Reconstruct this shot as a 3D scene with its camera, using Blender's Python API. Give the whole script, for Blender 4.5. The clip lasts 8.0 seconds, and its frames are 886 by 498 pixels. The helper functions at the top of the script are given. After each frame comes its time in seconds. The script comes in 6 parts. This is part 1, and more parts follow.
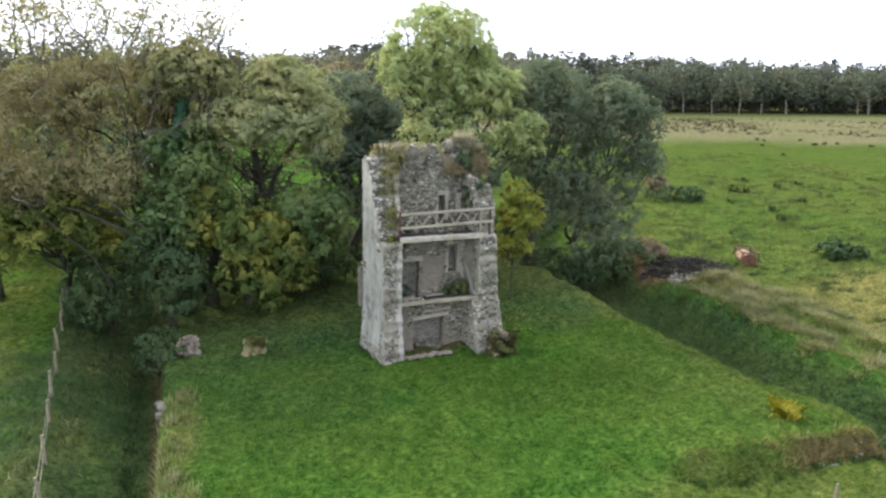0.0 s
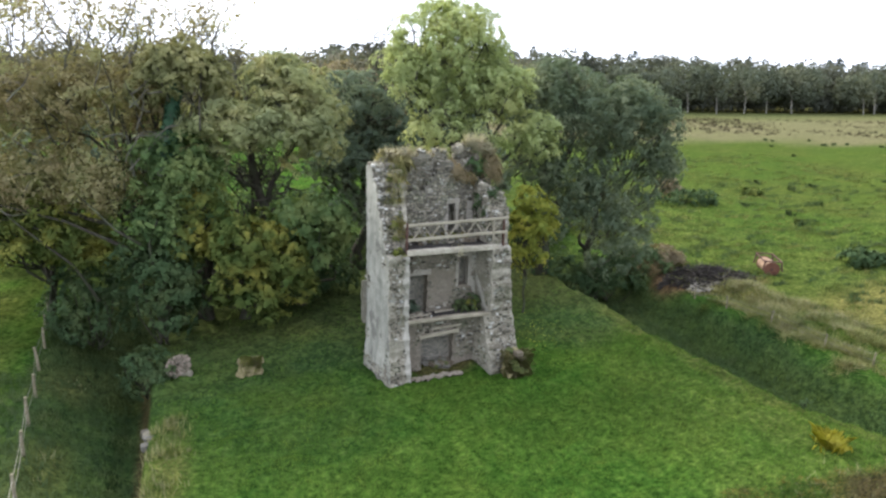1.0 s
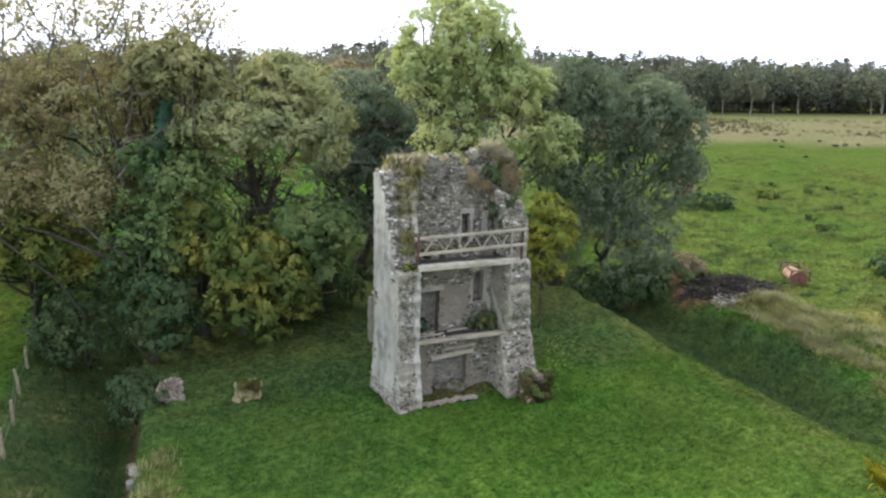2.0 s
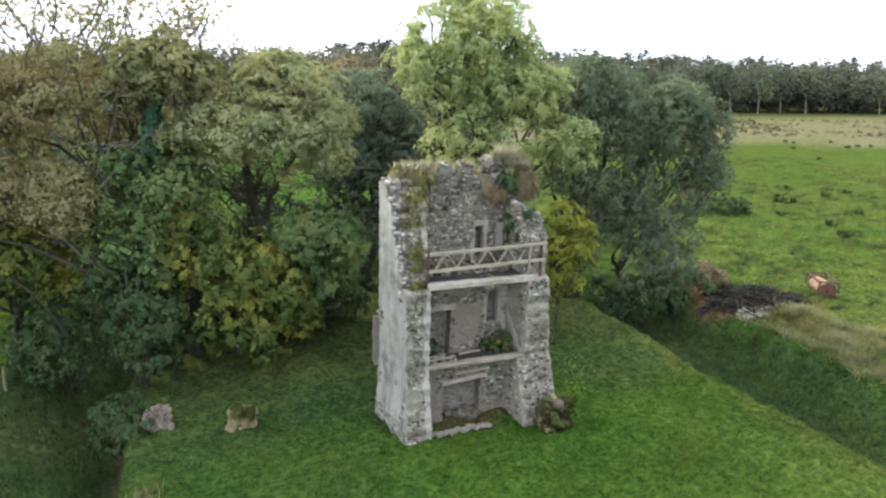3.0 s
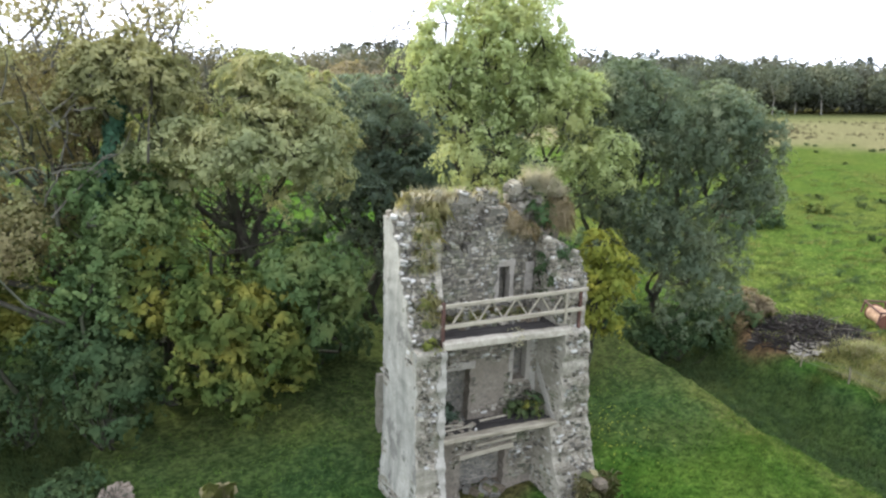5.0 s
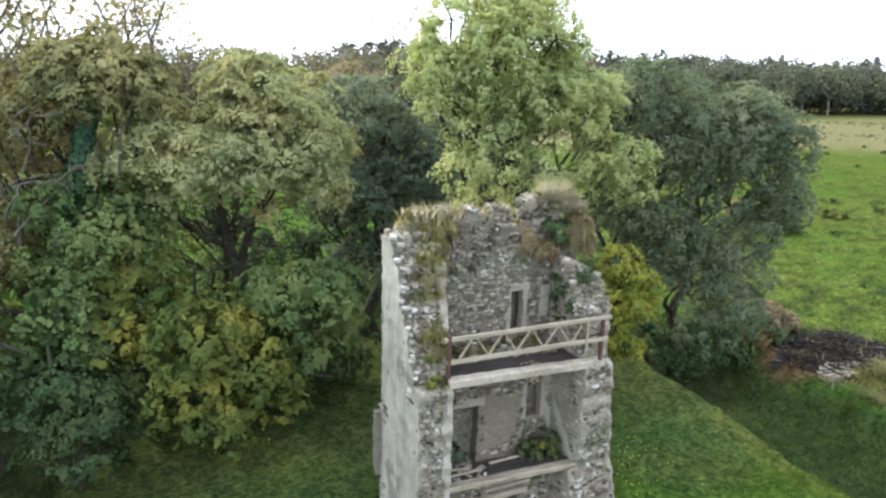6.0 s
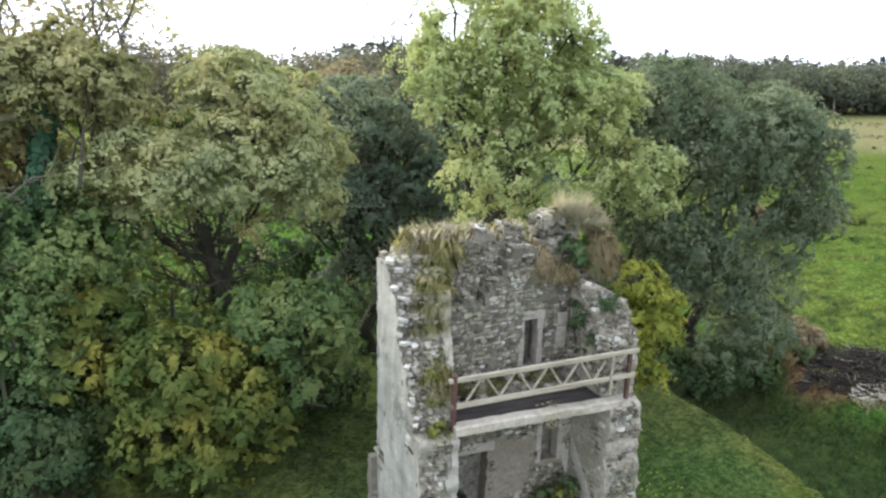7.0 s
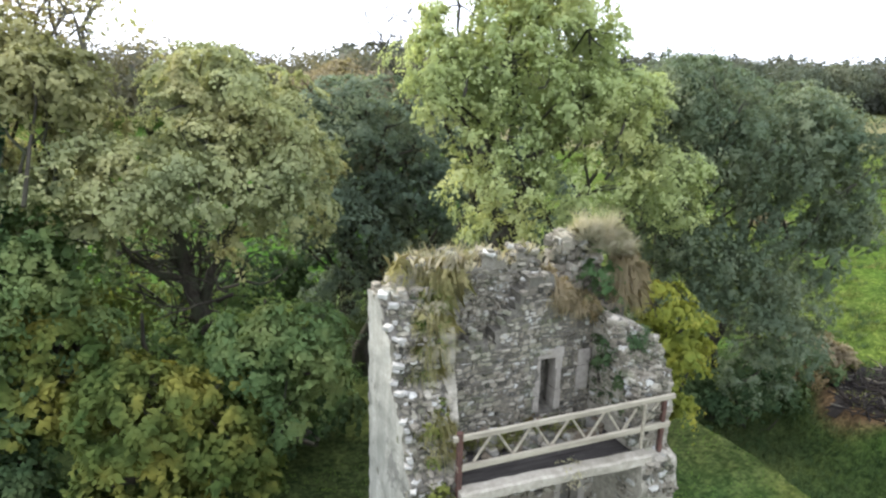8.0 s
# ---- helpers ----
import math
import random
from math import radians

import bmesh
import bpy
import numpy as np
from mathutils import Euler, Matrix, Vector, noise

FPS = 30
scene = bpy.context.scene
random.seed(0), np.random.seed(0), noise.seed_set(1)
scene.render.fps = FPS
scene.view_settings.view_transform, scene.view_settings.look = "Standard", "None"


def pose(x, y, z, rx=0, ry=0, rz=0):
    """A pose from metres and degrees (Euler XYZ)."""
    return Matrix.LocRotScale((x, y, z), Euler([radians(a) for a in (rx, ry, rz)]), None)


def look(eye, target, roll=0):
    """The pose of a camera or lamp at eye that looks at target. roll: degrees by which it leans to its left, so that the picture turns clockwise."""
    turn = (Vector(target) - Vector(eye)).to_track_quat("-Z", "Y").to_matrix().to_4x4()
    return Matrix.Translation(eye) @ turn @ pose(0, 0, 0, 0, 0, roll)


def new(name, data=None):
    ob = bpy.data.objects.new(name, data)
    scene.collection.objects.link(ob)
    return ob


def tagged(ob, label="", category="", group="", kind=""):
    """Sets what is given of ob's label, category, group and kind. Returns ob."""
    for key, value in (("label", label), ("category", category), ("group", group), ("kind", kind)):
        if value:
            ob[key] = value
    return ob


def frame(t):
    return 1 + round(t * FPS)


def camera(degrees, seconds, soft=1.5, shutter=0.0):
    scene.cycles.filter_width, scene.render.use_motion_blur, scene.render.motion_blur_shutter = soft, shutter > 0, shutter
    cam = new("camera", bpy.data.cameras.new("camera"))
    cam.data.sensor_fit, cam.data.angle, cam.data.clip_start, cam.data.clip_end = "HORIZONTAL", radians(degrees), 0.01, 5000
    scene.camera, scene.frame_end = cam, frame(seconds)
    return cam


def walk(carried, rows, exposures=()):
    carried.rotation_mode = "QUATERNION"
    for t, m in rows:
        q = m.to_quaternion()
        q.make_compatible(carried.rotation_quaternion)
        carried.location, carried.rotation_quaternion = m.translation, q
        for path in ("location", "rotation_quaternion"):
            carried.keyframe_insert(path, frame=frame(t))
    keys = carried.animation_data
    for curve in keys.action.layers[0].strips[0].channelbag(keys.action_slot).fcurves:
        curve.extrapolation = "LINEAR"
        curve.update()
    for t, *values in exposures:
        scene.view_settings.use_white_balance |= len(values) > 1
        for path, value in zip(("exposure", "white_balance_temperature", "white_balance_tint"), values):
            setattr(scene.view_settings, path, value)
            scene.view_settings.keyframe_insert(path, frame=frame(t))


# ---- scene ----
cam = camera(69.0, 8.0, soft=2.4)
METRES, EYE, TILT, LEAN, TURN = 17.5, 13.0, -9.5, 0.0, -22.0
ROWS = [
    (0.0, 0.0, 0.0, 0.0, 0.19, -6.0, -1.79),
    (0.5, -0.0103, 0.0622, 0.0095, 0.24, -6.02, -1.79),
    (1.0, -0.0231, 0.1248, 0.0184, 0.28, -6.04, -1.79),
    (1.5, -0.0374, 0.1876, 0.0263, 0.36, -6.05, -1.78),
    (3.0, -0.0703, 0.3697, 0.0567, 0.69, -6.11, -1.83),
    (3.5, -0.0776, 0.4303, 0.0706, 0.84, -6.16, -1.84),
    (4.0, -0.0845, 0.4907, 0.0844, 0.95, -6.16, -1.83),
    (4.5, -0.0902, 0.55, 0.0982, 1.1, -6.17, -1.85),
    (6.0, -0.1031, 0.7295, 0.1314, 1.46, -6.15, -1.87),
    (6.5, -0.1063, 0.7903, 0.1404, 1.54, -6.13, -1.84),
    (7.0, -0.1097, 0.8518, 0.1492, 1.61, -6.12, -1.83),
    (7.5, -0.1128, 0.9142, 0.1584, 1.67, -6.12, -1.81),
    (8.0, -0.1158, 0.9765, 0.1684, 1.69, -6.12, -1.78),
]
walk(cam, [(t, pose(0, 0, EYE, TILT, LEAN, TURN) @ pose(METRES * x, METRES * y, METRES * z, 90 + pitch, roll, yaw)) for t, x, y, z, yaw, pitch, roll in ROWS],
     exposures=[(0.0, 0.96), (1.5, 0.9), (3.0, 1.05), (4.0, 1.18), (4.7, 1.24), (6.0, 1.22), (7.0, 1.17), (7.5, 1.18), (8.0, 1.26)])

# ---- light: a bright overcast sky and a weak, wide sun ----
SUN_FROM = Vector((-0.4, 0.68, 0.66)).normalized()
world = bpy.data.worlds.new("sky")
scene.world = world
world.use_nodes = True
wn, wl = world.node_tree.nodes, world.node_tree.links
wn.clear()
sky = wn.new("ShaderNodeTexSky")
sky.sky_type = "NISHITA"
sky.sun_disc = False
sky.sun_elevation = math.asin(SUN_FROM.z)
sky.sun_rotation = math.atan2(SUN_FROM.x, SUN_FROM.y)
sky.dust_density, sky.air_density = 5.0, 1.0
sky_gain = wn.new("ShaderNodeVectorMath")
sky_gain.operation = "SCALE"
sky_gain.inputs["Scale"].default_value = 0.12
cloud = wn.new("ShaderNodeMix")
cloud.data_type = "RGBA"
cloud.inputs[0].default_value = 0.82
cloud.inputs[7].default_value = (1.3, 1.41, 1.66, 1)
out = wn.new("ShaderNodeOutputWorld")
back = wn.new("ShaderNodeBackground")
back.inputs["Strength"].default_value = 1.0
wl.new(sky.outputs[0], sky_gain.inputs[0])
wl.new(sky_gain.outputs[0], cloud.inputs[6])
wl.new(cloud.outputs[2], back.inputs["Color"])
wl.new(back.outputs[0], out.inputs[0])
lamp = bpy.data.lights.new("sun", "SUN")
lamp.energy, lamp.angle, lamp.color = 2.6, radians(18), (1.0, 0.96, 0.88)
new("sun", lamp).matrix_world = look(SUN_FROM * 60, (0, 0, 0))

# ---- materials ----
class Mat:
    """A node material under construction."""
    def __init__(self, name, rough=0.8, metal=0.0):
        self.m = bpy.data.materials.new(name)
        self.m.use_nodes = True
        self.n, self.l = self.m.node_tree.nodes, self.m.node_tree.links
        self.p = self.n["Principled BSDF"]
        self.p.inputs["Roughness"].default_value = rough
        self.p.inputs["Metallic"].default_value = metal
        self.p.inputs["Specular IOR Level"].default_value = 0.15
        self.where = self.n.new("ShaderNodeNewGeometry").outputs["Position"]

    def noise(self, scale, detail=4.0, rough=0.6, stretch=None):
        t = self.n.new("ShaderNodeTexNoise")
        t.inputs["Scale"].default_value, t.inputs["Detail"].default_value, t.inputs["Roughness"].default_value = scale, detail, rough
        src = self.where
        if stretch:
            v = self.n.new("ShaderNodeVectorMath")
            v.operation = "MULTIPLY"
            v.inputs[1].default_value = stretch
            self.l.new(src, v.inputs[0])
            src = v.outputs[0]
        self.l.new(src, t.inputs["Vector"])
        return t.outputs[0]

    def ramp(self, fac, *stops):
        r = self.n.new("ShaderNodeValToRGB")
        while len(r.color_ramp.elements) < len(stops):
            r.color_ramp.elements.new(0.5)
        for e, (at, c) in zip(r.color_ramp.elements, stops):
            e.position, e.color = at, (*c, 1) if len(c) == 3 else c
        self.l.new(fac, r.inputs[0])
        return r.outputs[0]

    def mix(self, fac, a, b, how="MIX"):
        x = self.n.new("ShaderNodeMix")
        x.data_type, x.blend_type = "RGBA", how
        for s, v in ((x.inputs[0], fac), (x.inputs[6], a), (x.inputs[7], b)):
            if isinstance(v, (int, float)):
                s.default_value = v
            elif isinstance(v, tuple):
                s.default_value = (*v, 1)
            else:
                self.l.new(v, s)
        return x.outputs[2]

    def island(self):
        return self.n["Geometry"].outputs["Random Per Island"]

    def chance(self):
        return self.n.new("ShaderNodeObjectInfo").outputs["Random"]

    def attr(self, name):
        a = self.n.new("ShaderNodeAttribute")
        a.attribute_name = name
        return a.outputs["Color"]

    def split(self, col):
        s = self.n.new("ShaderNodeSeparateColor")
        self.l.new(col, s.inputs[0])
        return s.outputs

    def bump(self, height, strength=0.5, distance=0.02):
        b = self.n.new("ShaderNodeBump")
        b.inputs["Strength"].default_value, b.inputs["Distance"].default_value = strength, distance
        self.l.new(height, b.inputs["Height"])
        self.l.new(b.outputs[0], self.p.inputs["Normal"])

    def colour(self, c):
        self.l.new(c, self.p.inputs["Base Color"])
        self.c = c
        return self

    def thin(self, share=0.35, tint=(1.0, 1.0, 0.72)):
        """Lets light through, as a leaf does."""
        t = self.n.new("ShaderNodeBsdfTranslucent")
        s = self.n.new("ShaderNodeMixShader")
        s.inputs[0].default_value = share
        self.l.new(self.mix(1.0, self.c, tint, "MULTIPLY"), t.inputs[0])
        self.l.new(self.p.outputs[0], s.inputs[1])
        self.l.new(t.outputs[0], s.inputs[2])
        self.l.new(s.outputs[0], self.n["Material Output"].inputs[0])
        return self


def leaf_mat(name, dark, mid, light, patch=0.45, thin=0.35):
    """Foliage: clump-sized drifts of colour and a tone for each leaf."""
    k = Mat(name, 0.6)
    k.p.inputs["Specular IOR Level"].default_value = 0.05
    base = k.ramp(k.noise(patch, 3, 0.6), (0.32, dark), (0.5, mid), (0.68, light))
    tone = k.ramp(k.island(), (0.0, (0.9, 0.91, 0.91)), (0.5, (1, 1, 1)), (1.0, (1.1, 1.09, 1.05)))
    return k.colour(k.mix(1.0, base, tone, "MULTIPLY")).thin(0.88 * thin).m


def bark_mat(name, dark, light):
    k = Mat(name, 0.9)
    f = k.noise(7, 5, 0.65, (1, 1, 0.25))
    k.colour(k.mix(k.ramp(k.noise(1.1), (0.45, (0, 0, 0)), (0.7, (0.5, 0.5, 0.5))), k.ramp(f, (0.3, dark), (0.7, light)), (0.09, 0.12, 0.06)))
    k.bump(f, 0.7, 0.03)
    return k.m


def stone_mat(name, chance):
    """Grey limestone rubble with lichen; the tone changes from stone to stone."""
    k = Mat(name, 0.92)
    r = k.chance() if chance else k.island()
    base = k.ramp(r, (0.0, (0.06, 0.056, 0.046)), (0.18, (0.122, 0.108, 0.084)), (0.5, (0.218, 0.192, 0.149)), (0.8, (0.304, 0.271, 0.21)), (0.94, (0.373, 0.341, 0.275)), (0.965, (0.5, 0.485, 0.435)))
    grain = k.noise(14, 6, 0.7)
    c = k.mix(0.75, base, k.ramp(grain, (0.25, (0.38, 0.39, 0.4)), (0.75, (1.15, 1.15, 1.14))), "MULTIPLY")
    lichen = k.ramp(k.noise(3.2, 5, 0.7), (0.56, (0, 0, 0)), (0.66, (0.7, 0.7, 0.7)))
    c = k.mix(lichen, c, (0.400, 0.400, 0.368))
    green = k.ramp(k.noise(1.3, 5, 0.65), (0.48, (0, 0, 0)), (0.72, (0.6, 0.6, 0.6)))
    k.colour(k.mix(green, c, (0.125, 0.142, 0.08)))
    k.bump(grain, 0.8, 0.02)
    return k.m


def mortar_mat(name, dark, light, stain):
    k = Mat(name, 0.95)
    n = k.noise(9, 6, 0.7)
    c = k.ramp(n, (0.25, dark), (0.75, light))
    patch = k.ramp(k.noise(0.9, 6, 0.7), (0.45, (0, 0, 0)), (0.62, (0.75, 0.75, 0.75)))
    k.colour(k.mix(patch, c, stain))
    k.bump(n, 0.9, 0.04)
    return k.m


def plain_mat(name, a, b, scale=6.0, rough=0.85, metal=0.0, bump=0.5):
    k = Mat(name, rough, metal)
    n = k.noise(scale, 6, 0.7)
    k.colour(k.ramp(n, (0.3, a), (0.7, b)))
    k.bump(n, bump, 0.03)
    return k.m


STONE = stone_mat("rubble_stone", False)
# dark stone; in the wall recesses its colour stands for their shade
DARK_SHADED = plain_mat("dark_shaded_stone", (0.06, 0.058, 0.048), (0.2, 0.187, 0.16), 6)
PALE = plain_mat("pale_lichened_stone", (0.25, 0.24, 0.21), (0.44, 0.425, 0.385), 9)
STONE_PIECE = stone_mat("rubble_stone_piece", True)
DARK_MORTAR = mortar_mat("weathered_mortar", (0.058, 0.053, 0.044), (0.205, 0.187, 0.155), (0.1, 0.094, 0.074))
MORTAR = mortar_mat("mortar", (0.09, 0.08, 0.065), (0.3, 0.275, 0.23), (0.15, 0.14, 0.105))
LIME = mortar_mat("lime_mortar", (0.14, 0.126, 0.097), (0.42, 0.386, 0.315), (0.165, 0.153, 0.112))
PLASTER = mortar_mat("crumbling_plaster", (0.085, 0.074, 0.058), (0.27, 0.235, 0.188), (0.16, 0.136, 0.105))


def render_mat():
    """Old lime render: pale, streaked by rain, with grey patches where it is worn thin."""
    k = Mat("lime_render", 0.95)
    n = k.noise(11, 6, 0.7)
    c = k.ramp(n, (0.25, (0.275, 0.265, 0.225)), (0.75, (0.48, 0.463, 0.4)))
    streak = k.ramp(k.noise(2.6, 5, 0.65, (1, 1, 0.16)), (0.4, (0, 0, 0)), (0.64, (0.75, 0.75, 0.75)))
    c = k.mix(streak, c, (0.2, 0.2, 0.17))
    worn = k.ramp(k.noise(1.15, 6, 0.7, (1, 1, 0.7)), (0.56, (0, 0, 0)), (0.6, (0.8, 0.8, 0.8)))
    c = k.mix(worn, c, k.ramp(n, (0.3, (0.1, 0.098, 0.085)), (0.7, (0.235, 0.225, 0.195))))
    k.colour(c)
    k.bump(k.mix(0.5, n, worn), 0.8, 0.04)
    return k.m


RENDERED = render_mat()
OLD_PLASTER = mortar_mat("old_plaster", (0.21, 0.196, 0.165), (0.4, 0.378, 0.325), (0.28, 0.262, 0.222))


def wood_mat(name, dark, light):
    k = Mat(name, 0.85)
    f = k.noise(11, 5, 0.65, (0.12, 1, 1))
    c = k.ramp(f, (0.3, dark), (0.7, light))
    c = k.mix(k.ramp(k.noise(2.5, 5), (0.5, (0, 0, 0)), (0.72, (0.6, 0.6, 0.6))), c, dark)
    k.colour(c)
    k.bump(f, 0.5, 0.01)
    return k.m


TIMBER = wood_mat("weathered_timber", (0.202, 0.175, 0.130), (0.396, 0.358, 0.275))
WORN_TIMBER = wood_mat("worn_beam_timber", (0.14, 0.12, 0.088), (0.33, 0.295, 0.222))
POST_WOOD = wood_mat("post_timber", (0.12, 0.105, 0.068), (0.25, 0.22, 0.145))
BEAM = mortar_mat("pale_concrete_beam", (0.303, 0.270, 0.220), (0.488, 0.446, 0.363), (0.202, 0.183, 0.137))
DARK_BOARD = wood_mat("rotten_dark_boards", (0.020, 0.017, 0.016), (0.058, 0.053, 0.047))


RUST = plain_mat("rust", (0.07, 0.03, 0.02), (0.18, 0.085, 0.055), 5)
RUST_DARK = plain_mat("dark_rust", (0.05, 0.03, 0.025), (0.12, 0.065, 0.05), 5)
PALE_RUST = plain_mat("faded_orange_paint", (0.13, 0.072, 0.048), (0.36, 0.25, 0.165), 2.5)
BRICK = plain_mat("brick_rubble", (0.12, 0.1, 0.075), (0.29, 0.25, 0.2), 7)
CHAR = plain_mat("charred_wood", (0.006, 0.005, 0.0045), (0.028, 0.023, 0.019), 8)
ASHES = plain_mat("grey_ash", (0.14, 0.128, 0.105), (0.36, 0.33, 0.28), 3)
ROOT_EARTH = plain_mat("dry_root_earth", (0.11, 0.09, 0.068), (0.32, 0.262, 0.21), 8)
MOSS = plain_mat("moss", (0.031, 0.043, 0.016), (0.094, 0.101, 0.031), 6)
TURF_CLOD = plain_mat("grassy_clod", (0.12, 0.105, 0.05), (0.29, 0.245, 0.135), 7)
EARTH_MAT = plain_mat("root_earth", (0.06, 0.048, 0.033), (0.18, 0.148, 0.108), 8)
WIRE = plain_mat("fence_wire", (0.15, 0.14, 0.13), (0.25, 0.24, 0.22), 8, 0.5, 0.8, 0.1)
BARK = bark_mat("dark_bark", (0.02, 0.018, 0.014), (0.075, 0.065, 0.05))
BARK_PALE = bark_mat("grey_bark", (0.05, 0.045, 0.036), (0.16, 0.145, 0.115))
BARK_BIRCH = bark_mat("pale_far_bark", (0.15, 0.14, 0.12), (0.33, 0.31, 0.27))

LEAF_BROWN = leaf_mat("leaves_turning_brown", (0.222, 0.178, 0.098), (0.295, 0.262, 0.136), (0.35, 0.36, 0.172), 0.55, 0.5)
LEAF_OLIVE = leaf_mat("leaves_olive", (0.248, 0.28, 0.148), (0.36, 0.38, 0.192), (0.51, 0.48, 0.25), 0.45, 0.5)
LEAF_LOW = leaf_mat("leaves_low_green", (0.088, 0.14, 0.042), (0.158, 0.195, 0.055), (0.335, 0.318, 0.078), 0.7, 0.5)
LEAF_SAGE = leaf_mat("leaves_sage_green", (0.2, 0.21, 0.1), (0.29, 0.29, 0.14), (0.41, 0.385, 0.19), 0.5, 0.5)
LEAF_MID = leaf_mat("leaves_mid_green", (0.1, 0.17, 0.072), (0.155, 0.23, 0.09), (0.25, 0.3, 0.115), 0.6, 0.5)
LEAF_DARK = leaf_mat("leaves_dark", (0.108, 0.15, 0.108), (0.155, 0.198, 0.138), (0.228, 0.266, 0.172), 0.4, 0.48)
LEAF_SCRUB = leaf_mat("scrub_leaves", (0.046, 0.082, 0.038), (0.07, 0.112, 0.05), (0.112, 0.146, 0.062), 0.7, 0.4)
FOREST_DARK = leaf_mat("far_dark_foliage", (0.075, 0.083, 0.066), (0.1, 0.107, 0.082), (0.13, 0.132, 0.094), 0.05, 0.38)
LEAF_COPPER = leaf_mat("leaves_copper", (0.17, 0.135, 0.09), (0.23, 0.19, 0.12), (0.3, 0.26, 0.155), 0.4, 0.45)
LEAF_ASH = leaf_mat("leaves_pale_green", (0.345, 0.415, 0.19), (0.41, 0.465, 0.212), (0.5, 0.515, 0.235), 0.35, 0.52)
LEAF_BLUE = leaf_mat("leaves_dark_grey_green", (0.098, 0.136, 0.086), (0.143, 0.182, 0.114), (0.235, 0.266, 0.166), 0.45, 0.45)
LEAF_YELLOW = leaf_mat("leaves_yellow", (0.2, 0.24, 0.05), (0.28, 0.3, 0.058), (0.4, 0.37, 0.075), 0.8, 0.5)
LEAF_IVY = leaf_mat("ivy_leaves", (0.042, 0.1, 0.06), (0.063, 0.132, 0.078), (0.094, 0.168, 0.096), 1.5, 0.35)
FOREST = leaf_mat("far_foliage", (0.082, 0.098, 0.074), (0.118, 0.135, 0.095), (0.17, 0.174, 0.112), 0.08, 0.4)
FOREST_HILL = leaf_mat("far_turning_foliage", (0.1, 0.1, 0.072), (0.135, 0.128, 0.09), (0.18, 0.165, 0.108), 0.06, 0.4)
CONIFER = leaf_mat("far_conifers", (0.062, 0.077, 0.074), (0.08, 0.095, 0.089), (0.1, 0.114, 0.098), 0.06, 0.3)
GRASS_LAWN = leaf_mat("short_grass", (0.049, 0.109, 0.016), (0.084, 0.159, 0.024), (0.138, 0.198, 0.034), 0.9, 0.5)
GRASS_TUFT = leaf_mat("dark_tuft_grass", (0.02, 0.046, 0.013), (0.03, 0.064, 0.017), (0.05, 0.088, 0.022), 0.9, 0.3)
GRASS_LUSH = leaf_mat("lush_ditch_grass", (0.04, 0.072, 0.03), (0.063, 0.096, 0.038), (0.103, 0.13, 0.05), 0.6, 0.55)
GRASS_FIELD = leaf_mat("pasture_grass", (0.073, 0.1, 0.023), (0.122, 0.148, 0.038), (0.188, 0.19, 0.063), 0.5, 0.5)
GRASS_DRY = leaf_mat("dry_grass", (0.183, 0.183, 0.088), (0.264, 0.248, 0.132), (0.365, 0.329, 0.190), 0.8, 0.5)
GRASS_TAN = leaf_mat("bleached_wall_grass", (0.33, 0.32, 0.2), (0.5, 0.46, 0.31), (0.64, 0.57, 0.42), 1.2, 0.5)
GRASS_STRAW = leaf_mat("straw_grass", (0.16, 0.185, 0.062), (0.275, 0.272, 0.108), (0.39, 0.36, 0.175), 0.9, 0.6)
LEAF_PLUME = leaf_mat("bleached_weeds", (0.25, 0.25, 0.155), (0.4, 0.37, 0.255), (0.55, 0.49, 0.36), 1.6, 0.5)
LEAF_RUSTY = leaf_mat("rusty_weeds", (0.094, 0.094, 0.043), (0.187, 0.144, 0.072), (0.259, 0.194, 0.108), 2.0, 0.5)
GRASS_OCHRE = leaf_mat("ochre_wall_grass", (0.22, 0.22, 0.085), (0.35, 0.325, 0.145), (0.48, 0.42, 0.22), 1.2, 0.5)
GRASS_TAWNY = leaf_mat("tawny_wall_grass", (0.24, 0.2, 0.115), (0.37, 0.3, 0.185), (0.5, 0.41, 0.28), 1.4, 0.5)
RUSHES = leaf_mat("brown_rushes", (0.038, 0.033, 0.019), (0.06, 0.049, 0.027), (0.085, 0.072, 0.037), 0.1, 0.3)
FLAX = leaf_mat("yellow_green_blades", (0.27, 0.27, 0.045), (0.44, 0.41, 0.06), (0.56, 0.5, 0.11), 2.5, 0.6)
GRASS_AMBER = leaf_mat("amber_bank_grass", (0.16, 0.13, 0.035), (0.26, 0.2, 0.055), (0.36, 0.28, 0.09), 0.9, 0.5)


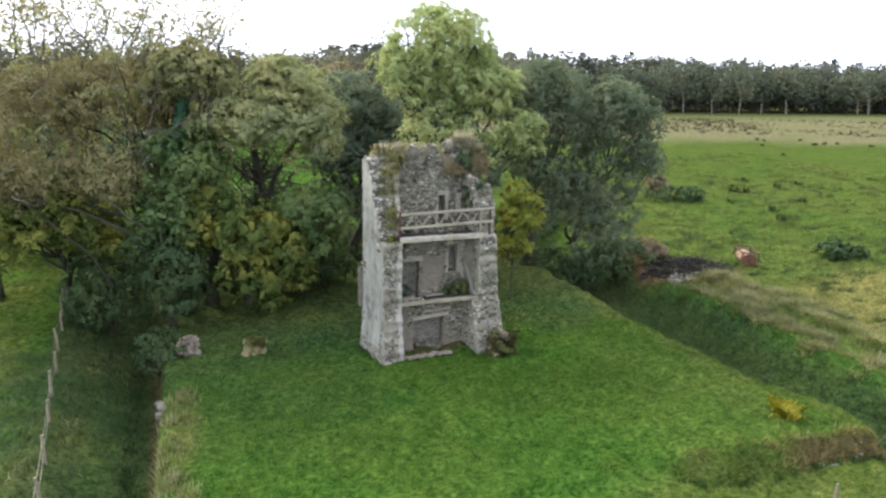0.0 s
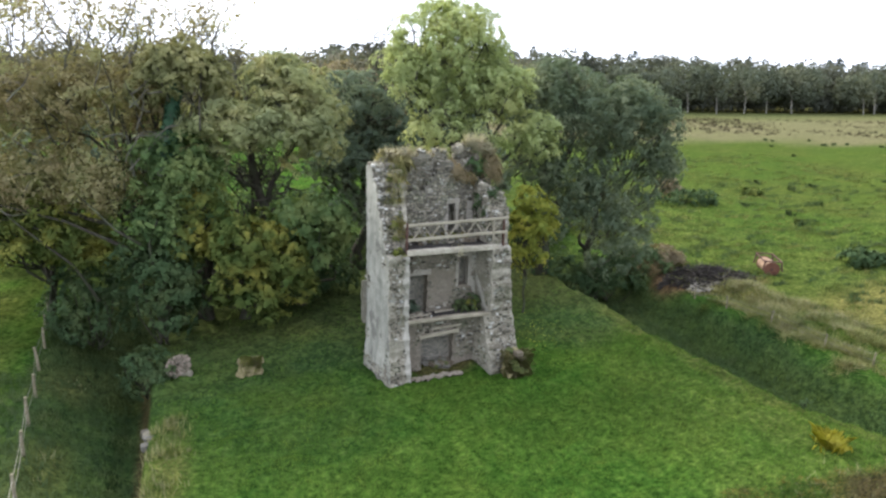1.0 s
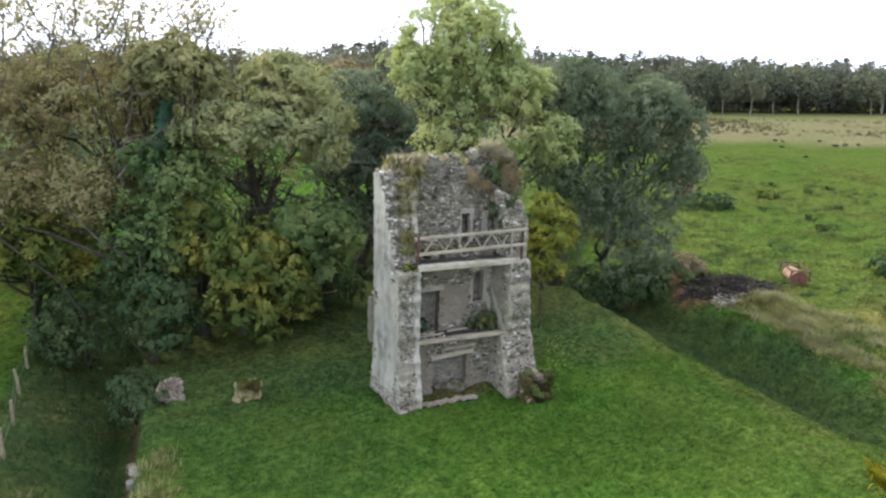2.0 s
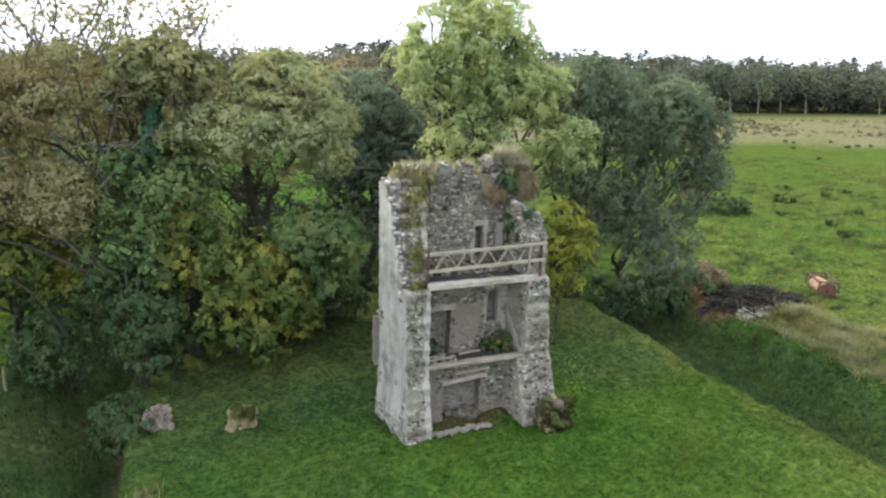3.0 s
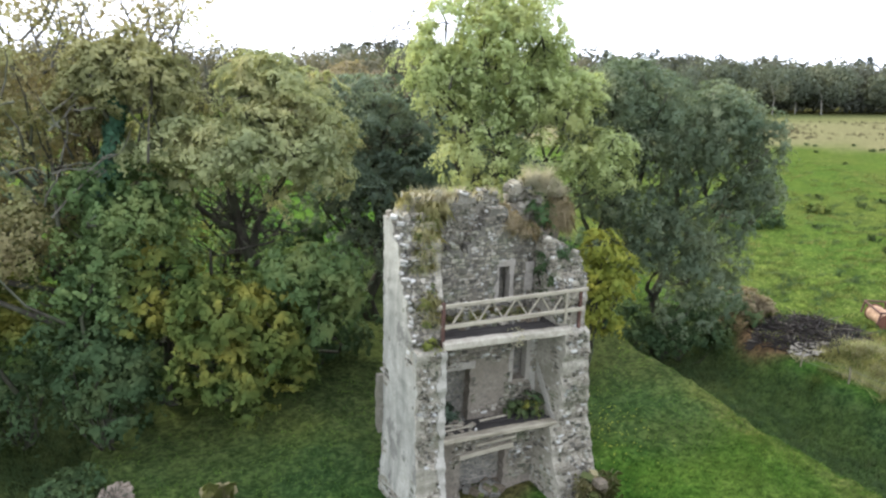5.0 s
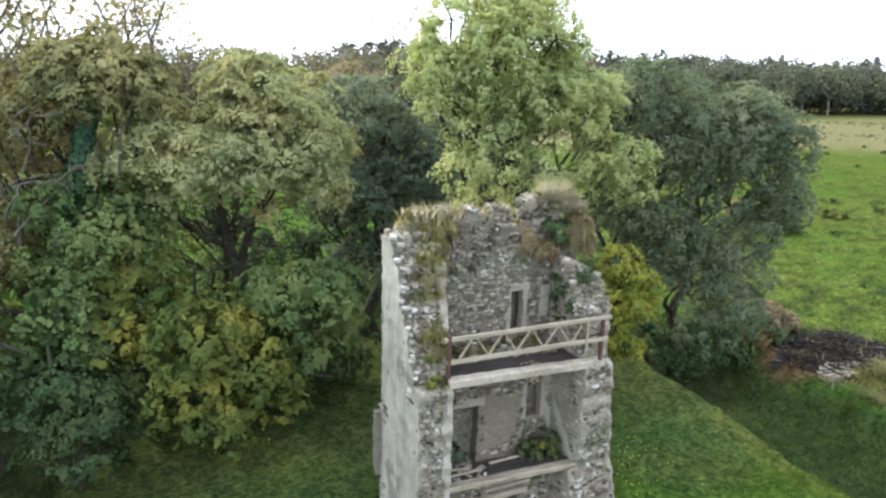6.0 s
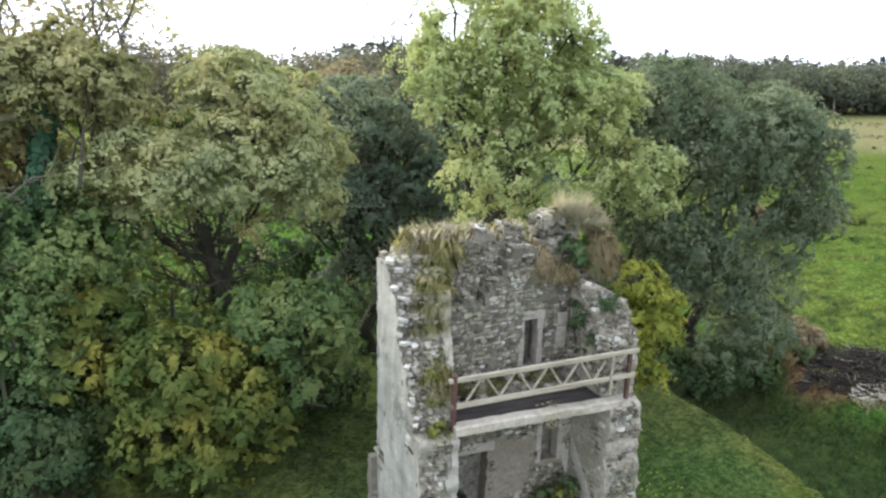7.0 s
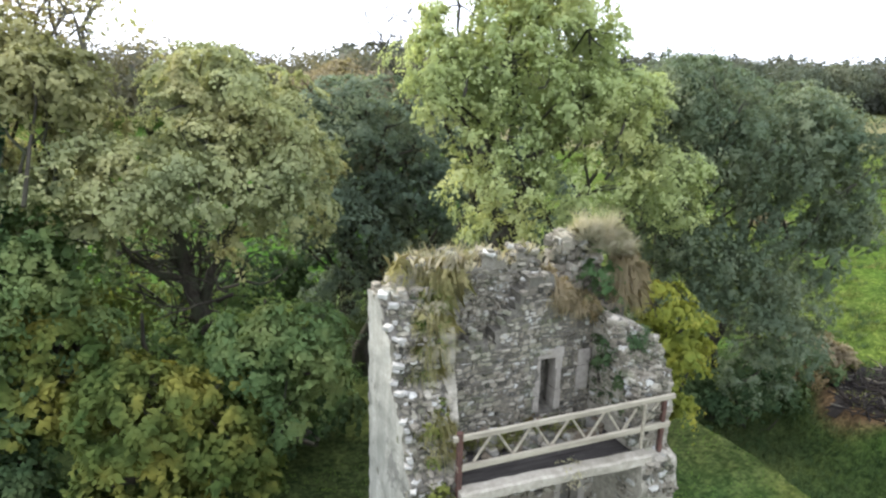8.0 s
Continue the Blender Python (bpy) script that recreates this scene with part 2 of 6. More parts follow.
def ground_mat():
    """Turf, with drifts of dry grass (red), rushes' litter (green) and bare soil (blue) given by the plan."""
    k = Mat("turf", 1.0)
    k.p.inputs["Specular IOR Level"].default_value = 0.0
    zone = k.split(k.attr("cover"))
    fine, mid, wide = k.noise(14, 4, 0.7), k.noise(3.0, 6, 0.72, (1.0, 0.65, 1.0)), k.noise(0.22, 4, 0.6)
    turf = k.ramp(mid, (0.36, (0.022, 0.054, 0.009)), (0.5, (0.038, 0.088, 0.014)), (0.66, (0.07, 0.122, 0.023)))
    more = k.split(k.attr("sward"))
    # darker turf: lush growth, and tree shade put into the colour
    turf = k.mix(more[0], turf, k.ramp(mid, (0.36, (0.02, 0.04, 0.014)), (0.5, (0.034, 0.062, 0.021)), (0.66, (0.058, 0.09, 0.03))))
    # yellow-green turf, which also paints the platform's lit rim
    turf = k.mix(more[1], turf, k.ramp(mid, (0.36, (0.046, 0.056, 0.016)), (0.5, (0.086, 0.092, 0.027)), (0.66, (0.138, 0.133, 0.048))))
    turf = k.mix(k.ramp(wide, (0.42, (0, 0, 0)), (0.65, (0.3, 0.3, 0.3))), turf, (0.08, 0.1, 0.02))
    humps = k.noise(0.75, 3, 0.55, (1.0, 0.8, 1.0))
    turf = k.mix(0.8, turf, k.ramp(humps, (0.38, (0.88, 0.9, 0.88)), (0.52, (1, 1, 1)), (0.66, (1.1, 1.08, 1.05))), "MULTIPLY")
    tuft = k.noise(6.5, 4, 0.65, (0.7, 1.0, 1.0))
    hummock = k.noise(0.55, 4, 0.6, (0.7, 1.5, 1.0))
    # lit and shaded sides of the pasture's hummocks, put into the turf colour
    turf = k.mix(more[1], turf, k.mix(1.0, turf, k.ramp(hummock, (0.4, (0.62, 0.7, 0.72)), (0.52, (1, 1, 1)), (0.64, (1.22, 1.16, 1.05))), "MULTIPLY"))
    dry = k.ramp(mid, (0.3, (0.1, 0.095, 0.027)), (0.7, (0.185, 0.158, 0.06)))
    litter = k.ramp(mid, (0.35, (0.090, 0.076, 0.042)), (0.6, (0.199, 0.179, 0.103)))
    soil = k.ramp(mid, (0.3, (0.05, 0.034, 0.019)), (0.7, (0.128, 0.085, 0.047)))
    c = k.mix(zone[0], turf, dry)
    c = k.mix(zone[1], c, litter)
    c = k.mix(zone[2], c, soil)
    # small shadows among the tufts, put into the colour
    c = k.mix(0.9, c, k.ramp(tuft, (0.36, (0.45, 0.5, 0.5)), (0.5, (0.95, 0.95, 0.95)), (0.64, (1.45, 1.4, 1.3))), "MULTIPLY")
    k.colour(k.mix(0.45, c, k.ramp(fine, (0.25, (0.5, 0.5, 0.5)), (0.75, (1.35, 1.35, 1.3))), "MULTIPLY"))
    add = k.mix(0.65, k.mix(0.3, mid, fine), tuft)
    k.bump(add, 0.9, 0.2)
    return k.m


TURF = ground_mat()

# ---- building helpers ----
def mesh_of(name, verts, faces, material):
    me = bpy.data.meshes.new(name)
    me.from_pydata([tuple(v) for v in verts], [], faces)
    me.materials.append(material)
    me.update()
    return me


def quads_of(name, verts, n_corner, material):
    """A mesh of loose faces with n_corner corners each, from an array (faces, corners, 3), or from that and a soft normal for each face."""
    soft = None
    if isinstance(verts, tuple):
        verts, soft = verts
    count = len(verts)
    me = bpy.data.meshes.new(name)
    me.vertices.add(count * n_corner)
    me.vertices.foreach_set("co", np.ascontiguousarray(verts, dtype=np.float32).ravel())
    me.loops.add(count * n_corner)
    me.loops.foreach_set("vertex_index", np.arange(count * n_corner, dtype=np.int32))
    me.polygons.add(count)
    me.polygons.foreach_set("loop_start", np.arange(0, count * n_corner, n_corner, dtype=np.int32))
    me.materials.append(material)
    me.update(calc_edges=True)
    me.validate()
    if soft is not None:
        me.shade_smooth()
        me.normals_split_custom_set_from_vertices(np.repeat(soft, n_corner, axis=0).astype(np.float32))
    return me


def part(name, me, parent, label="", kind=""):
    ob = new(name, me)
    ob.parent = parent
    return tagged(ob, label, kind=kind)


def thing(name, at, label, category, group="", kind=""):
    ob = new(name)
    ob.location = at
    ob.empty_display_size = 0.2
    return tagged(ob, label, category, group, kind)


class Shape:
    """Verts and faces gathered from simple shaped pieces."""
    def __init__(self):
        self.v, self.f, self.second = [], [], set()

    def add(self, verts, faces):
        o = len(self.v)
        self.v += [Vector(p) for p in verts]
        self.f += [tuple(o + i for i in q) for q in faces]

    def box(self, a, b, bevel=0.0, turn=None):
        """A box from corner to corner, its long edges chamfered."""
        (x0, y0, z0), (x1, y1, z1) = a, b
        c = min(bevel, 0.3 * (y1 - y0), 0.3 * (z1 - z0))
        ring = [(y0 + c, z0), (y1 - c, z0), (y1, z0 + c), (y1, z1 - c), (y1 - c, z1), (y0 + c, z1), (y0, z1 - c), (y0, z0 + c)]
        pts = [(x0, y, z) for y, z in ring] + [(x1, y, z) for y, z in ring]
        if turn:
            pts = [turn @ Vector(p) for p in pts]
        self.add(pts, [(i, (i + 1) % 8, 8 + (i + 1) % 8, 8 + i) for i in range(8)] + [tuple(range(7, -1, -1)), tuple(range(8, 16))])

    def bar(self, p, q, w, h, bevel=0.01):
        """A squared bar from p to q, w wide and h high."""
        p, q = Vector(p), Vector(q)
        d = q - p
        side = d.cross(Vector((0, 0, 1)))
        side = side.normalized() if side.length > 1e-4 else Vector((1, 0, 0))
        up = side.cross(d).normalized()
        m = Matrix((d.normalized(), side, up)).transposed().to_4x4()
        m.translation = p
        self.box((0, -w / 2, -h / 2), (d.length, w / 2, h / 2), bevel, m)

    def tube(self, pts, radii, sides=6):
        o = len(self.v)
        pts = [Vector(p) for p in pts]
        for i, (p, r) in enumerate(zip(pts, radii)):
            d = (pts[min(i + 1, len(pts) - 1)] - pts[max(i - 1, 0)]).normalized()
            a = d.orthogonal() if abs(d.z) < 0.9 else Vector((1, 0, 0)) - d * d.x
            a.normalize()
            b = d.cross(a)
            self.v += [p + float(r) * (math.cos(t) * a + math.sin(t) * b) for t in (2 * math.pi * k / sides for k in range(sides))]
        for i in range(len(pts) - 1):
            for k in range(sides):
                j = (k + 1) % sides
                self.f.append((o + i * sides + k, o + i * sides + j, o + (i + 1) * sides + j, o + (i + 1) * sides + k))
        self.f.append(tuple(o + (len(pts) - 1) * sides + k for k in range(sides)))
        self.f.append(tuple(o + k for k in range(sides - 1, -1, -1)))

    def lump(self, c, size, rng, squash=0.7, turn=None):
        """A rough stone: a cut, jittered block of 24 corners."""
        pts = []
        for s in ((1, 1, 1), (1, 1, -1), (1, -1, 1), (1, -1, -1), (-1, 1, 1), (-1, 1, -1), (-1, -1, 1), (-1, -1, -1)):
            for k in range(3):
                p = Vector(s)
                p[k] *= rng.uniform(0.55, 0.8)
                pts.append(Vector((p.x * size[0], p.y * size[1], p.z * size[2])) * rng.uniform(0.8, 1.1))
        bm = bmesh.new()
        vs = [bm.verts.new(p) for p in pts]
        bmesh.ops.convex_hull(bm, input=vs)
        bm.verts.index_update()
        used = [v for v in bm.verts if v.link_faces]
        idx = {v: i for i, v in enumerate(used)}
        e = Euler((rng.uniform(-0.25, 0.25), rng.uniform(-0.25, 0.25), rng.uniform(0, 6.3))).to_matrix()
        self.add([Vector(c) + e @ v.co for v in used], [tuple(idx[v] for v in f.verts) for f in bm.faces])
        bm.free()

    def mesh(self, name, material, smooth=False, other=None):
        me = mesh_of(name, self.v, self.f, material)
        if smooth:
            me.shade_smooth()
        if self.second:
            me.materials.append(other)
            for i in self.second:
                me.polygons[i].material_index = 1
        return me


TABLE = np.random.RandomState(5).rand(256, 256)


def wave(x, y, scale, seed=0):
    """Smooth value noise from -1 to 1 over the plan, with features about `scale` metres wide."""
    x, y = np.asarray(x, float) / scale + 37.3 * seed, np.asarray(y, float) / scale + 11.7 * seed
    i, j = np.floor(x).astype(int), np.floor(y).astype(int)
    u, v = x - i, y - j
    u, v = u * u * (3 - 2 * u), v * v * (3 - 2 * v)
    t = lambda a, b: TABLE[a % 256, b % 256]
    return 2 * ((t(i, j) * (1 - u) + t(i + 1, j) * u) * (1 - v) + (t(i, j + 1) * (1 - u) + t(i + 1, j + 1) * u) * v) - 1


def step(a, b, x):
    t = np.clip((np.asarray(x, float) - a) / (b - a), 0, 1)
    return t * t * (3 - 2 * t)


# ---- ground: a moated platform in rough pasture ----
LEFT, RIGHT, FRONT, REAR = -1.7, 21.5, 14.5, 46.0


def edges(x, y):
    left = LEFT + 0.25 * wave(x, y, 3.0, 1)
    right = RIGHT + 0.12 * wave(x, y, 4.0, 2) + 0.5 * step(27, 21, y) + 1.25 * step(19.6, 16, y) - 0.35 * step(15.6, 13.6, y)
    front = FRONT - 0.15 * (np.clip(x, 10, 25) - 18) - 0.25 * step(22.2, 23.2, x) + 0.22 * wave(x, y, 2.0, 3)
    return left, right, front


def land(x, y):
    """The height of the ground."""
    x, y = np.asarray(x, float), np.asarray(y, float)
    left, right, front = edges(x, y)
    level = 0.12 + 0.45 * step(12, 22, x) + 0.22 * np.exp(-((x - 10.3) ** 2 + (y - 26.5) ** 2) / 14)
    level = level + (0.16 + 0.22 * step(21, 17, x)) * step(front + 3.5, front + 0.5, y) * step(14.2, 16, x)
    rise = 0.07 * wave(x, y, 2.2, 4) + 0.075 * wave(x, y, 1.0, 5) + 0.12 * wave(x, y, 0.46, 6) * step(2600, 60, np.abs(x) + np.abs(y))
    field = 0.35 * step(24, 32, x) + 0.1 * wave(x, y, 9, 7) + 0.15 * wave(x, y, 30, 8)
    bank = 0.5 * np.exp(-(((x - 31.3 - 0.6 * wave(x, y, 4, 9)) / 1.1) ** 2)) * step(17, 22, y) * step(33, 29, y) * np.clip(0.3 + 1.5 * wave(x, y, 1.25, 10), 0, 1.7)
    field = field * step(0, 60, np.hypot(x - 10, y - 28)) + 0.25 * step(24, 30, x) + bank
    s = left - x
    cut_l = -1.35 * step(-0.1, 0.45, s) * step(4.0, 1.1, s) * step(3, 9, y) * step(56, 40, y)
    cut_l = cut_l - 0.55 * step(0.0, 0.35, s) * step(1.5, 0.8, s) * step(6, 11, y) * step(44, 38, y)
    s = x - right
    cut_r = -1.6 * step(0.0, 1.0, s) * step(28.8, 26.0, x) * step(8, 11, y) * step(70, 50, y)
    s = front - y
    cut_f = -(0.05 + 0.1 * step(14.6, 16.4, x)) * step(-0.1, 0.6, s) * step(5.0, 1.8, s) * step(-5, -2, x) * step(30, 26, x)
    inside = step(left - 0.3, left + 0.3, x) * step(right + 0.45, right - 0.1, x) * step(front - 0.62, front + 0.02, y) * step(REAR + 4, REAR - 2, y)
    rise = rise + 0.09 * wave(x, y, 1.3, 15) * step(29, 31, x)
    return level * inside + field * (1 - inside) + np.minimum(np.minimum(cut_l, cut_r), cut_f) + rise


def axis(lo, a, b, hi, fine):
    near = np.arange(a, b, fine)
    out, d = [], fine
    p = b
    while p < hi:
        out.append(p)
        d *= 1.16
        p += d
    back, d, p = [], fine, a - fine
    while p > lo:
        back.append(p)
        d *= 1.16
        p -= d
    return np.array(back[::-1] + list(near) + out)


def dense(a, lo, hi, fine):
    """The axis with a closer stretch between lo and hi."""
    return np.concatenate([a[a < lo], np.arange(lo, hi, fine), a[a >= hi]])


gx = dense(dense(dense(axis(-2600, -9, 42, 2600, 0.3), -1.2, 21.6, 0.16), 21.6, 24.6, 0.12), -2.9, -1.2, 0.1)
gy = dense(dense(axis(-1500, 9, 44, 3200, 0.3), 15.8, 31.0, 0.16), 12.7, 15.8, 0.1)
GX, GY = np.meshgrid(gx, gy)
GZ = land(GX, GY)
nx, ny = len(gx), len(gy)
idx = np.arange(nx * ny).reshape(ny, nx)
cells = np.stack([idx[:-1, :-1], idx[:-1, 1:], idx[1:, 1:], idx[1:, :-1]], -1).reshape(-1, 4)
me = bpy.data.meshes.new("ground")
me.from_pydata(np.stack([GX, GY, GZ], -1).reshape(-1, 3).tolist(), [], cells.tolist())
me.materials.append(TURF)
me.shade_smooth()


def cover(x, y):
    """How much dry grass, rush litter and bare soil there is."""
    left, right, front = edges(x, y)
    n1, n2 = wave(x, y, 3, 11), wave(x, y, 8, 12)
    dry = np.clip(0.42 + 0.55 * n1, 0.05, 0.85) * step(0.5, 1.5, 3 - np.abs(x - 31.5 - 0.8 * n1)) * step(10, 16, y) * step(36, 31, y)
    dry = np.maximum(dry, 0.75 * step(31.5, 33.5, x + n2 * 2) * step(52, 42, x) * step(17, 20, y) * step(30, 27, y + n2))
    dry = np.maximum(dry, (0.4 + 0.5 * n1) * step(1.1, 0.2, np.abs(x - left - 0.7 - 0.5 * n1)) * step(5, 10, y) * step(27, 24, y))
    dry = np.maximum(dry, (0.12 + 0.4 * n1) * step(1.6, 0.4, np.abs(x - LEFT + 3.6)) * step(36, 26, y))
    dry = np.maximum(dry, (0.3 + 0.3 * n1) * step(0.6, 0.2, np.abs(y - front + 0.15)) * step(14.6, 16, x) * step(24.5, 23.5, x))
    dry = np.maximum(dry, 0.1 * step(0.3, 0.9, n2) * step(12, 17, x) * step(24, 22, x))
    far = step(96, 106, y * 0.97 + x * 0.25 - 24 + 3 * n2)
    litter = far * (0.8 + 0.2 * n2) * step(-20, 40, x) * (0.5 + 0.5 * step(166, 154, y + 4 * n2)) * step(190, 184, y)
    soil = np.clip(0.15 + 0.4 * n1 + 0.6 * step(18.5, 20.5, x), 0, 0.9) * step(0.0, 0.2, front - y) * step(0.9, 0.6, front - y + 0.2 * n1) * step(14.6, 16, x) * step(25, 24, x)
    soil = np.maximum(soil, 0.6 * step(0.0, 0.15, left - x) * step(0.7, 0.4, left - x) * step(8, 12, y) * step(40, 36, y))
    pit = np.hypot((x - 31.5) / 3.6, (y - 33.0) / 2.6) + 0.35 * n1
    soil = np.maximum(soil, step(1.15, 0.8, pit))
    soil = np.maximum(soil, 0.65 * step(0.75, 0.4, np.hypot((x - 10.3) / 3.0, (y - 26.6) / 1.6)))
    # soil share under the trees, also put in for their shade
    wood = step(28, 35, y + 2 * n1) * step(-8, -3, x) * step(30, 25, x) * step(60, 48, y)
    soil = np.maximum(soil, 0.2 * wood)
    soil = np.maximum(soil, 0.5 * step(186, 192, y + 3 * n2) * step(300, 270, y))
    return np.stack([dry, litter, soil, np.ones_like(dry)], -1)


def sward(x, y):
    """How much of the grass is dark, by lush growth and painted tree shade, and how much is yellow-green, with the
    painted lit rim.
    """
    left, right, front = edges(x, y)
    n1, n2 = wave(x, y, 2.5, 13), wave(x, y, 7, 14)
    lush = np.maximum(step(left + 0.1, left - 0.4, x) * np.maximum(step(-7.2, -5.8, x), 0.55 * step(34, 27, y)), step(right + 0.1, right + 0.6, x) * step(29.2, 27.4, x + 0.6 * n1))
    lush = lush * step(2, 8, y) * step(48, 40, y + 2 * n2)
    lush = np.maximum(lush, 0.5 * step(9, 4, x + 2 * n2) * step(LEFT - 0.5, LEFT + 0.5, x) * step(18, 24, y))
    # shade under and before the trees, put into the turf as dark grass
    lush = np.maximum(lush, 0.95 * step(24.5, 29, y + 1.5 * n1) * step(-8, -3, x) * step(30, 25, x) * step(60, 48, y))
    warm = step(13, 22, x + 3 * n2) * (0.12 + 0.3 * n1) * step(right + 1, right, x)
    warm = np.maximum(warm, step(28.5, 30, x) * (0.3 + 0.22 * n2 + 0.18 * step(34, 42, y) + 0.25 * step(40, 33, y + 2 * n2) * step(28, 34, x + 0.3 * y - 8)))
    # bright lit edge of the rim, put into the turf colour
    warm = np.maximum(warm, (0.6 + 0.3 * n1) * step(right - 1.8, right - 0.4, x) * step(right + 0.35, right + 0.1, x) * step(33, 27, y))
    warm = np.maximum(warm, 0.55 * step(front + 0.2, front - 1.2, y) * step(10, 16, x) * step(25, 22, x))
    warm = np.maximum(warm, (0.45 + 0.3 * n1) * step(-6.5, -8.5, x))
    return np.stack([lush, np.clip(warm, 0, 1), 0 * lush, 0 * lush + 1], -1)


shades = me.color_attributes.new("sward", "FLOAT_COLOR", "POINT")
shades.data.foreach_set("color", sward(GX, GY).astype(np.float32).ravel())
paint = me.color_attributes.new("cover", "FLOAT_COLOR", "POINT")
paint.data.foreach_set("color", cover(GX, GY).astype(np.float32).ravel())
ground = tagged(new("ground", me), "rough green pasture with a raised moated platform and ditches", "ground", kind="structure")


def on_land(x, y):
    return float(land(x, y))

# ---- the ruined tower ----
FY, BY = 25.8, 27.5          # front plane of the side walls, inner face of the back wall
L0, L1, R1 = 7.64, 8.45, 13.07   # side walls, outer and inner faces
DECK1, DECK2 = 2.75, 5.78
rng = random.Random(3)


def inner(x, z=8.0):
    """The inner face of the back wall, which runs a little askew and thickens storey by storey on ledges under the floors."""
    if z < DECK1 - 0.05:
        return 26.42 + 0.03 * (x - 10)
    if z < DECK2 - 0.05:
        return 26.9 + 0.06 * (x - 10)
    return BY + 0.1 * (x - 11)


def left_inner(y):
    """The inner face of one side wall, splayed towards the back."""
    return L1 + 0.2 * (y - FY)


def right_inner(y, z):
    """The inner face of the other side wall, storey by storey."""
    if z < DECK1 - 0.05:
        return 11.95 - 0.25 * (y - FY)
    if z < DECK2 - 0.05:
        return 12.25 - 0.2 * (y - FY)
    return 12.25 - 0.1 * (y - FY)

tower = thing("ruined_tower", (10.3, 27, 0.2), "roofless ruined stone tower with its front wall fallen away", "tower")


def local(shape):
    """Shift a shape into the tower's own frame."""
    for v in shape.v:
        v -= Vector((10.3, 27, 0.2))
    return shape


def slab(cells, place, lo, hi, du, dv):
    """A wall of solid cells: place(u, v, k) gives the point on its near (k 0) or far (k 1) face."""
    s, seen = Shape(), {}

    def at(i, j, k):
        if (i, j, k) not in seen:
            seen[i, j, k] = len(s.v)
            h = random.Random(i * 7919 + j * 104729 + 5)
            s.v.append(Vector(place(lo[0] + i * du + h.uniform(-0.3, 0.3) * du, lo[1] + j * dv + h.uniform(-0.3, 0.3) * dv, k)))
        return seen[i, j, k]
    for i, j in cells:
        s.second.add(len(s.f))
        s.f.append((at(i, j, 0), at(i + 1, j, 0), at(i + 1, j + 1, 0), at(i, j + 1, 0)))
        s.f.append((at(i, j, 1), at(i, j + 1, 1), at(i + 1, j + 1, 1), at(i + 1, j, 1)))
        for di, dj, (a, b), (c, d) in ((-1, 0, (0, 1), (0, 0)), (1, 0, (1, 0), (1, 1)), (0, -1, (0, 0), (1, 0)), (0, 1, (1, 1), (0, 1))):
            if (i + di, j + dj) not in cells:
                s.f.append((at(i + a, j + b, 0), at(i + c, j + d, 0), at(i + c, j + d, 1), at(i + a, j + b, 1)))
    return s


def solid(lo, hi, du, dv, inside):
    nu, nv = round((hi[0] - lo[0]) / du), round((hi[1] - lo[1]) / dv)
    return {(i, j) for i in range(nu) for j in range(nv) if inside(lo[0] + (i + 0.5) * du, lo[1] + (j + 0.5) * dv)}


def rough(p, amp=0.03, scale=2.5):
    return amp * noise.noise(Vector(p) * scale)


def back_top(x):
    """The broken outline of the back wall."""
    z = 9.5 if x < 10.9 else 9.4 - 0.75 * min(1, (x - 10.9) / 0.5)
    if x > 12.35:
        z = 8.6
    if x < 7.9:
        z = 8.95 + 1.2 * max(0, x - 7.6)
    return z + 0.12 * math.sin(7.3 * x) + 0.08 * math.sin(17 * x + 1)


def skin_top(x):
    """The inner skin of the back wall is broken away in a notch at its head."""
    if x < 8.75:
        return 8.6
    if x < 9.7:
        return 8.02 + 0.12 * math.sin(9 * x)
    if x < 10.5:
        return 8.08 + 1.15 * (x - 9.7) / 0.8
    return 9.2 if x < 10.98 else 8.45 + 0.06 * math.sin(11 * x)


HOLES = [  # x0, x1, z0, z1 of the recesses in the inner skin
    (8.3, 9.7, 2.6, 4.5), (9.34, 10.76, 0.0, 1.87), (8.3, 9.0, 5.2, 5.6),
    (11.17, 11.66, 3.76, 5.15), (10.77, 11.18, 6.2, 7.41),
]


def in_hole(x, z, holes, pad=0.0):
    return any(a - pad < x < b + pad and c - pad < z < d + pad for a, b, c, d in holes)


def face_of(z):
    """How deep the inner skin is: the recesses go in so far."""
    return 0.4 if z < DECK2 - 0.05 else 0.45


def back_place(u, v, k):
    return (u, inner(u, v) + face_of(v) * k + rough((u, v, k), 0.04), v)


def filler_place(u, v, k):
    return (u, (inner(u) + 0.46 if k else inner(u, v) + 0.4) + rough((u, v, k), 0.04), v)


skin = slab(solid((8.0, 0.0), (12.9, 9.8), 0.1, 0.1, lambda x, z: z < 5.7 and not in_hole(x, z, HOLES)), back_place, (8.0, 0.0), 0, 0.1, 0.1)
upper_skin = slab(solid((8.0, 0.0), (12.9, 9.8), 0.1, 0.1, lambda x, z: 5.7 < z < skin_top(x) and not in_hole(x, z, HOLES)), back_place, (8.0, 0.0), 0, 0.1, 0.1)
filler = slab(solid((8.0, 0.0), (12.9, 5.7), 0.1, 0.1, lambda x, z: True), filler_place, (8.0, 0.0), 0, 0.1, 0.1)
core = slab(solid((7.4, -0.4), (13.1, 9.8), 0.1, 0.1, lambda x, z: z < back_top(x)),
            lambda u, v, k: (u, inner(u) + 0.45 + (0.5 + 0.03 * max(0, 3 - v)) * k + rough((u, v, k), 0.05), v), (7.4, -0.4), 0, 0.1, 0.1)
back_wall = part("back_wall", local(core).mesh("back_wall", MORTAR, other=MORTAR), tower)
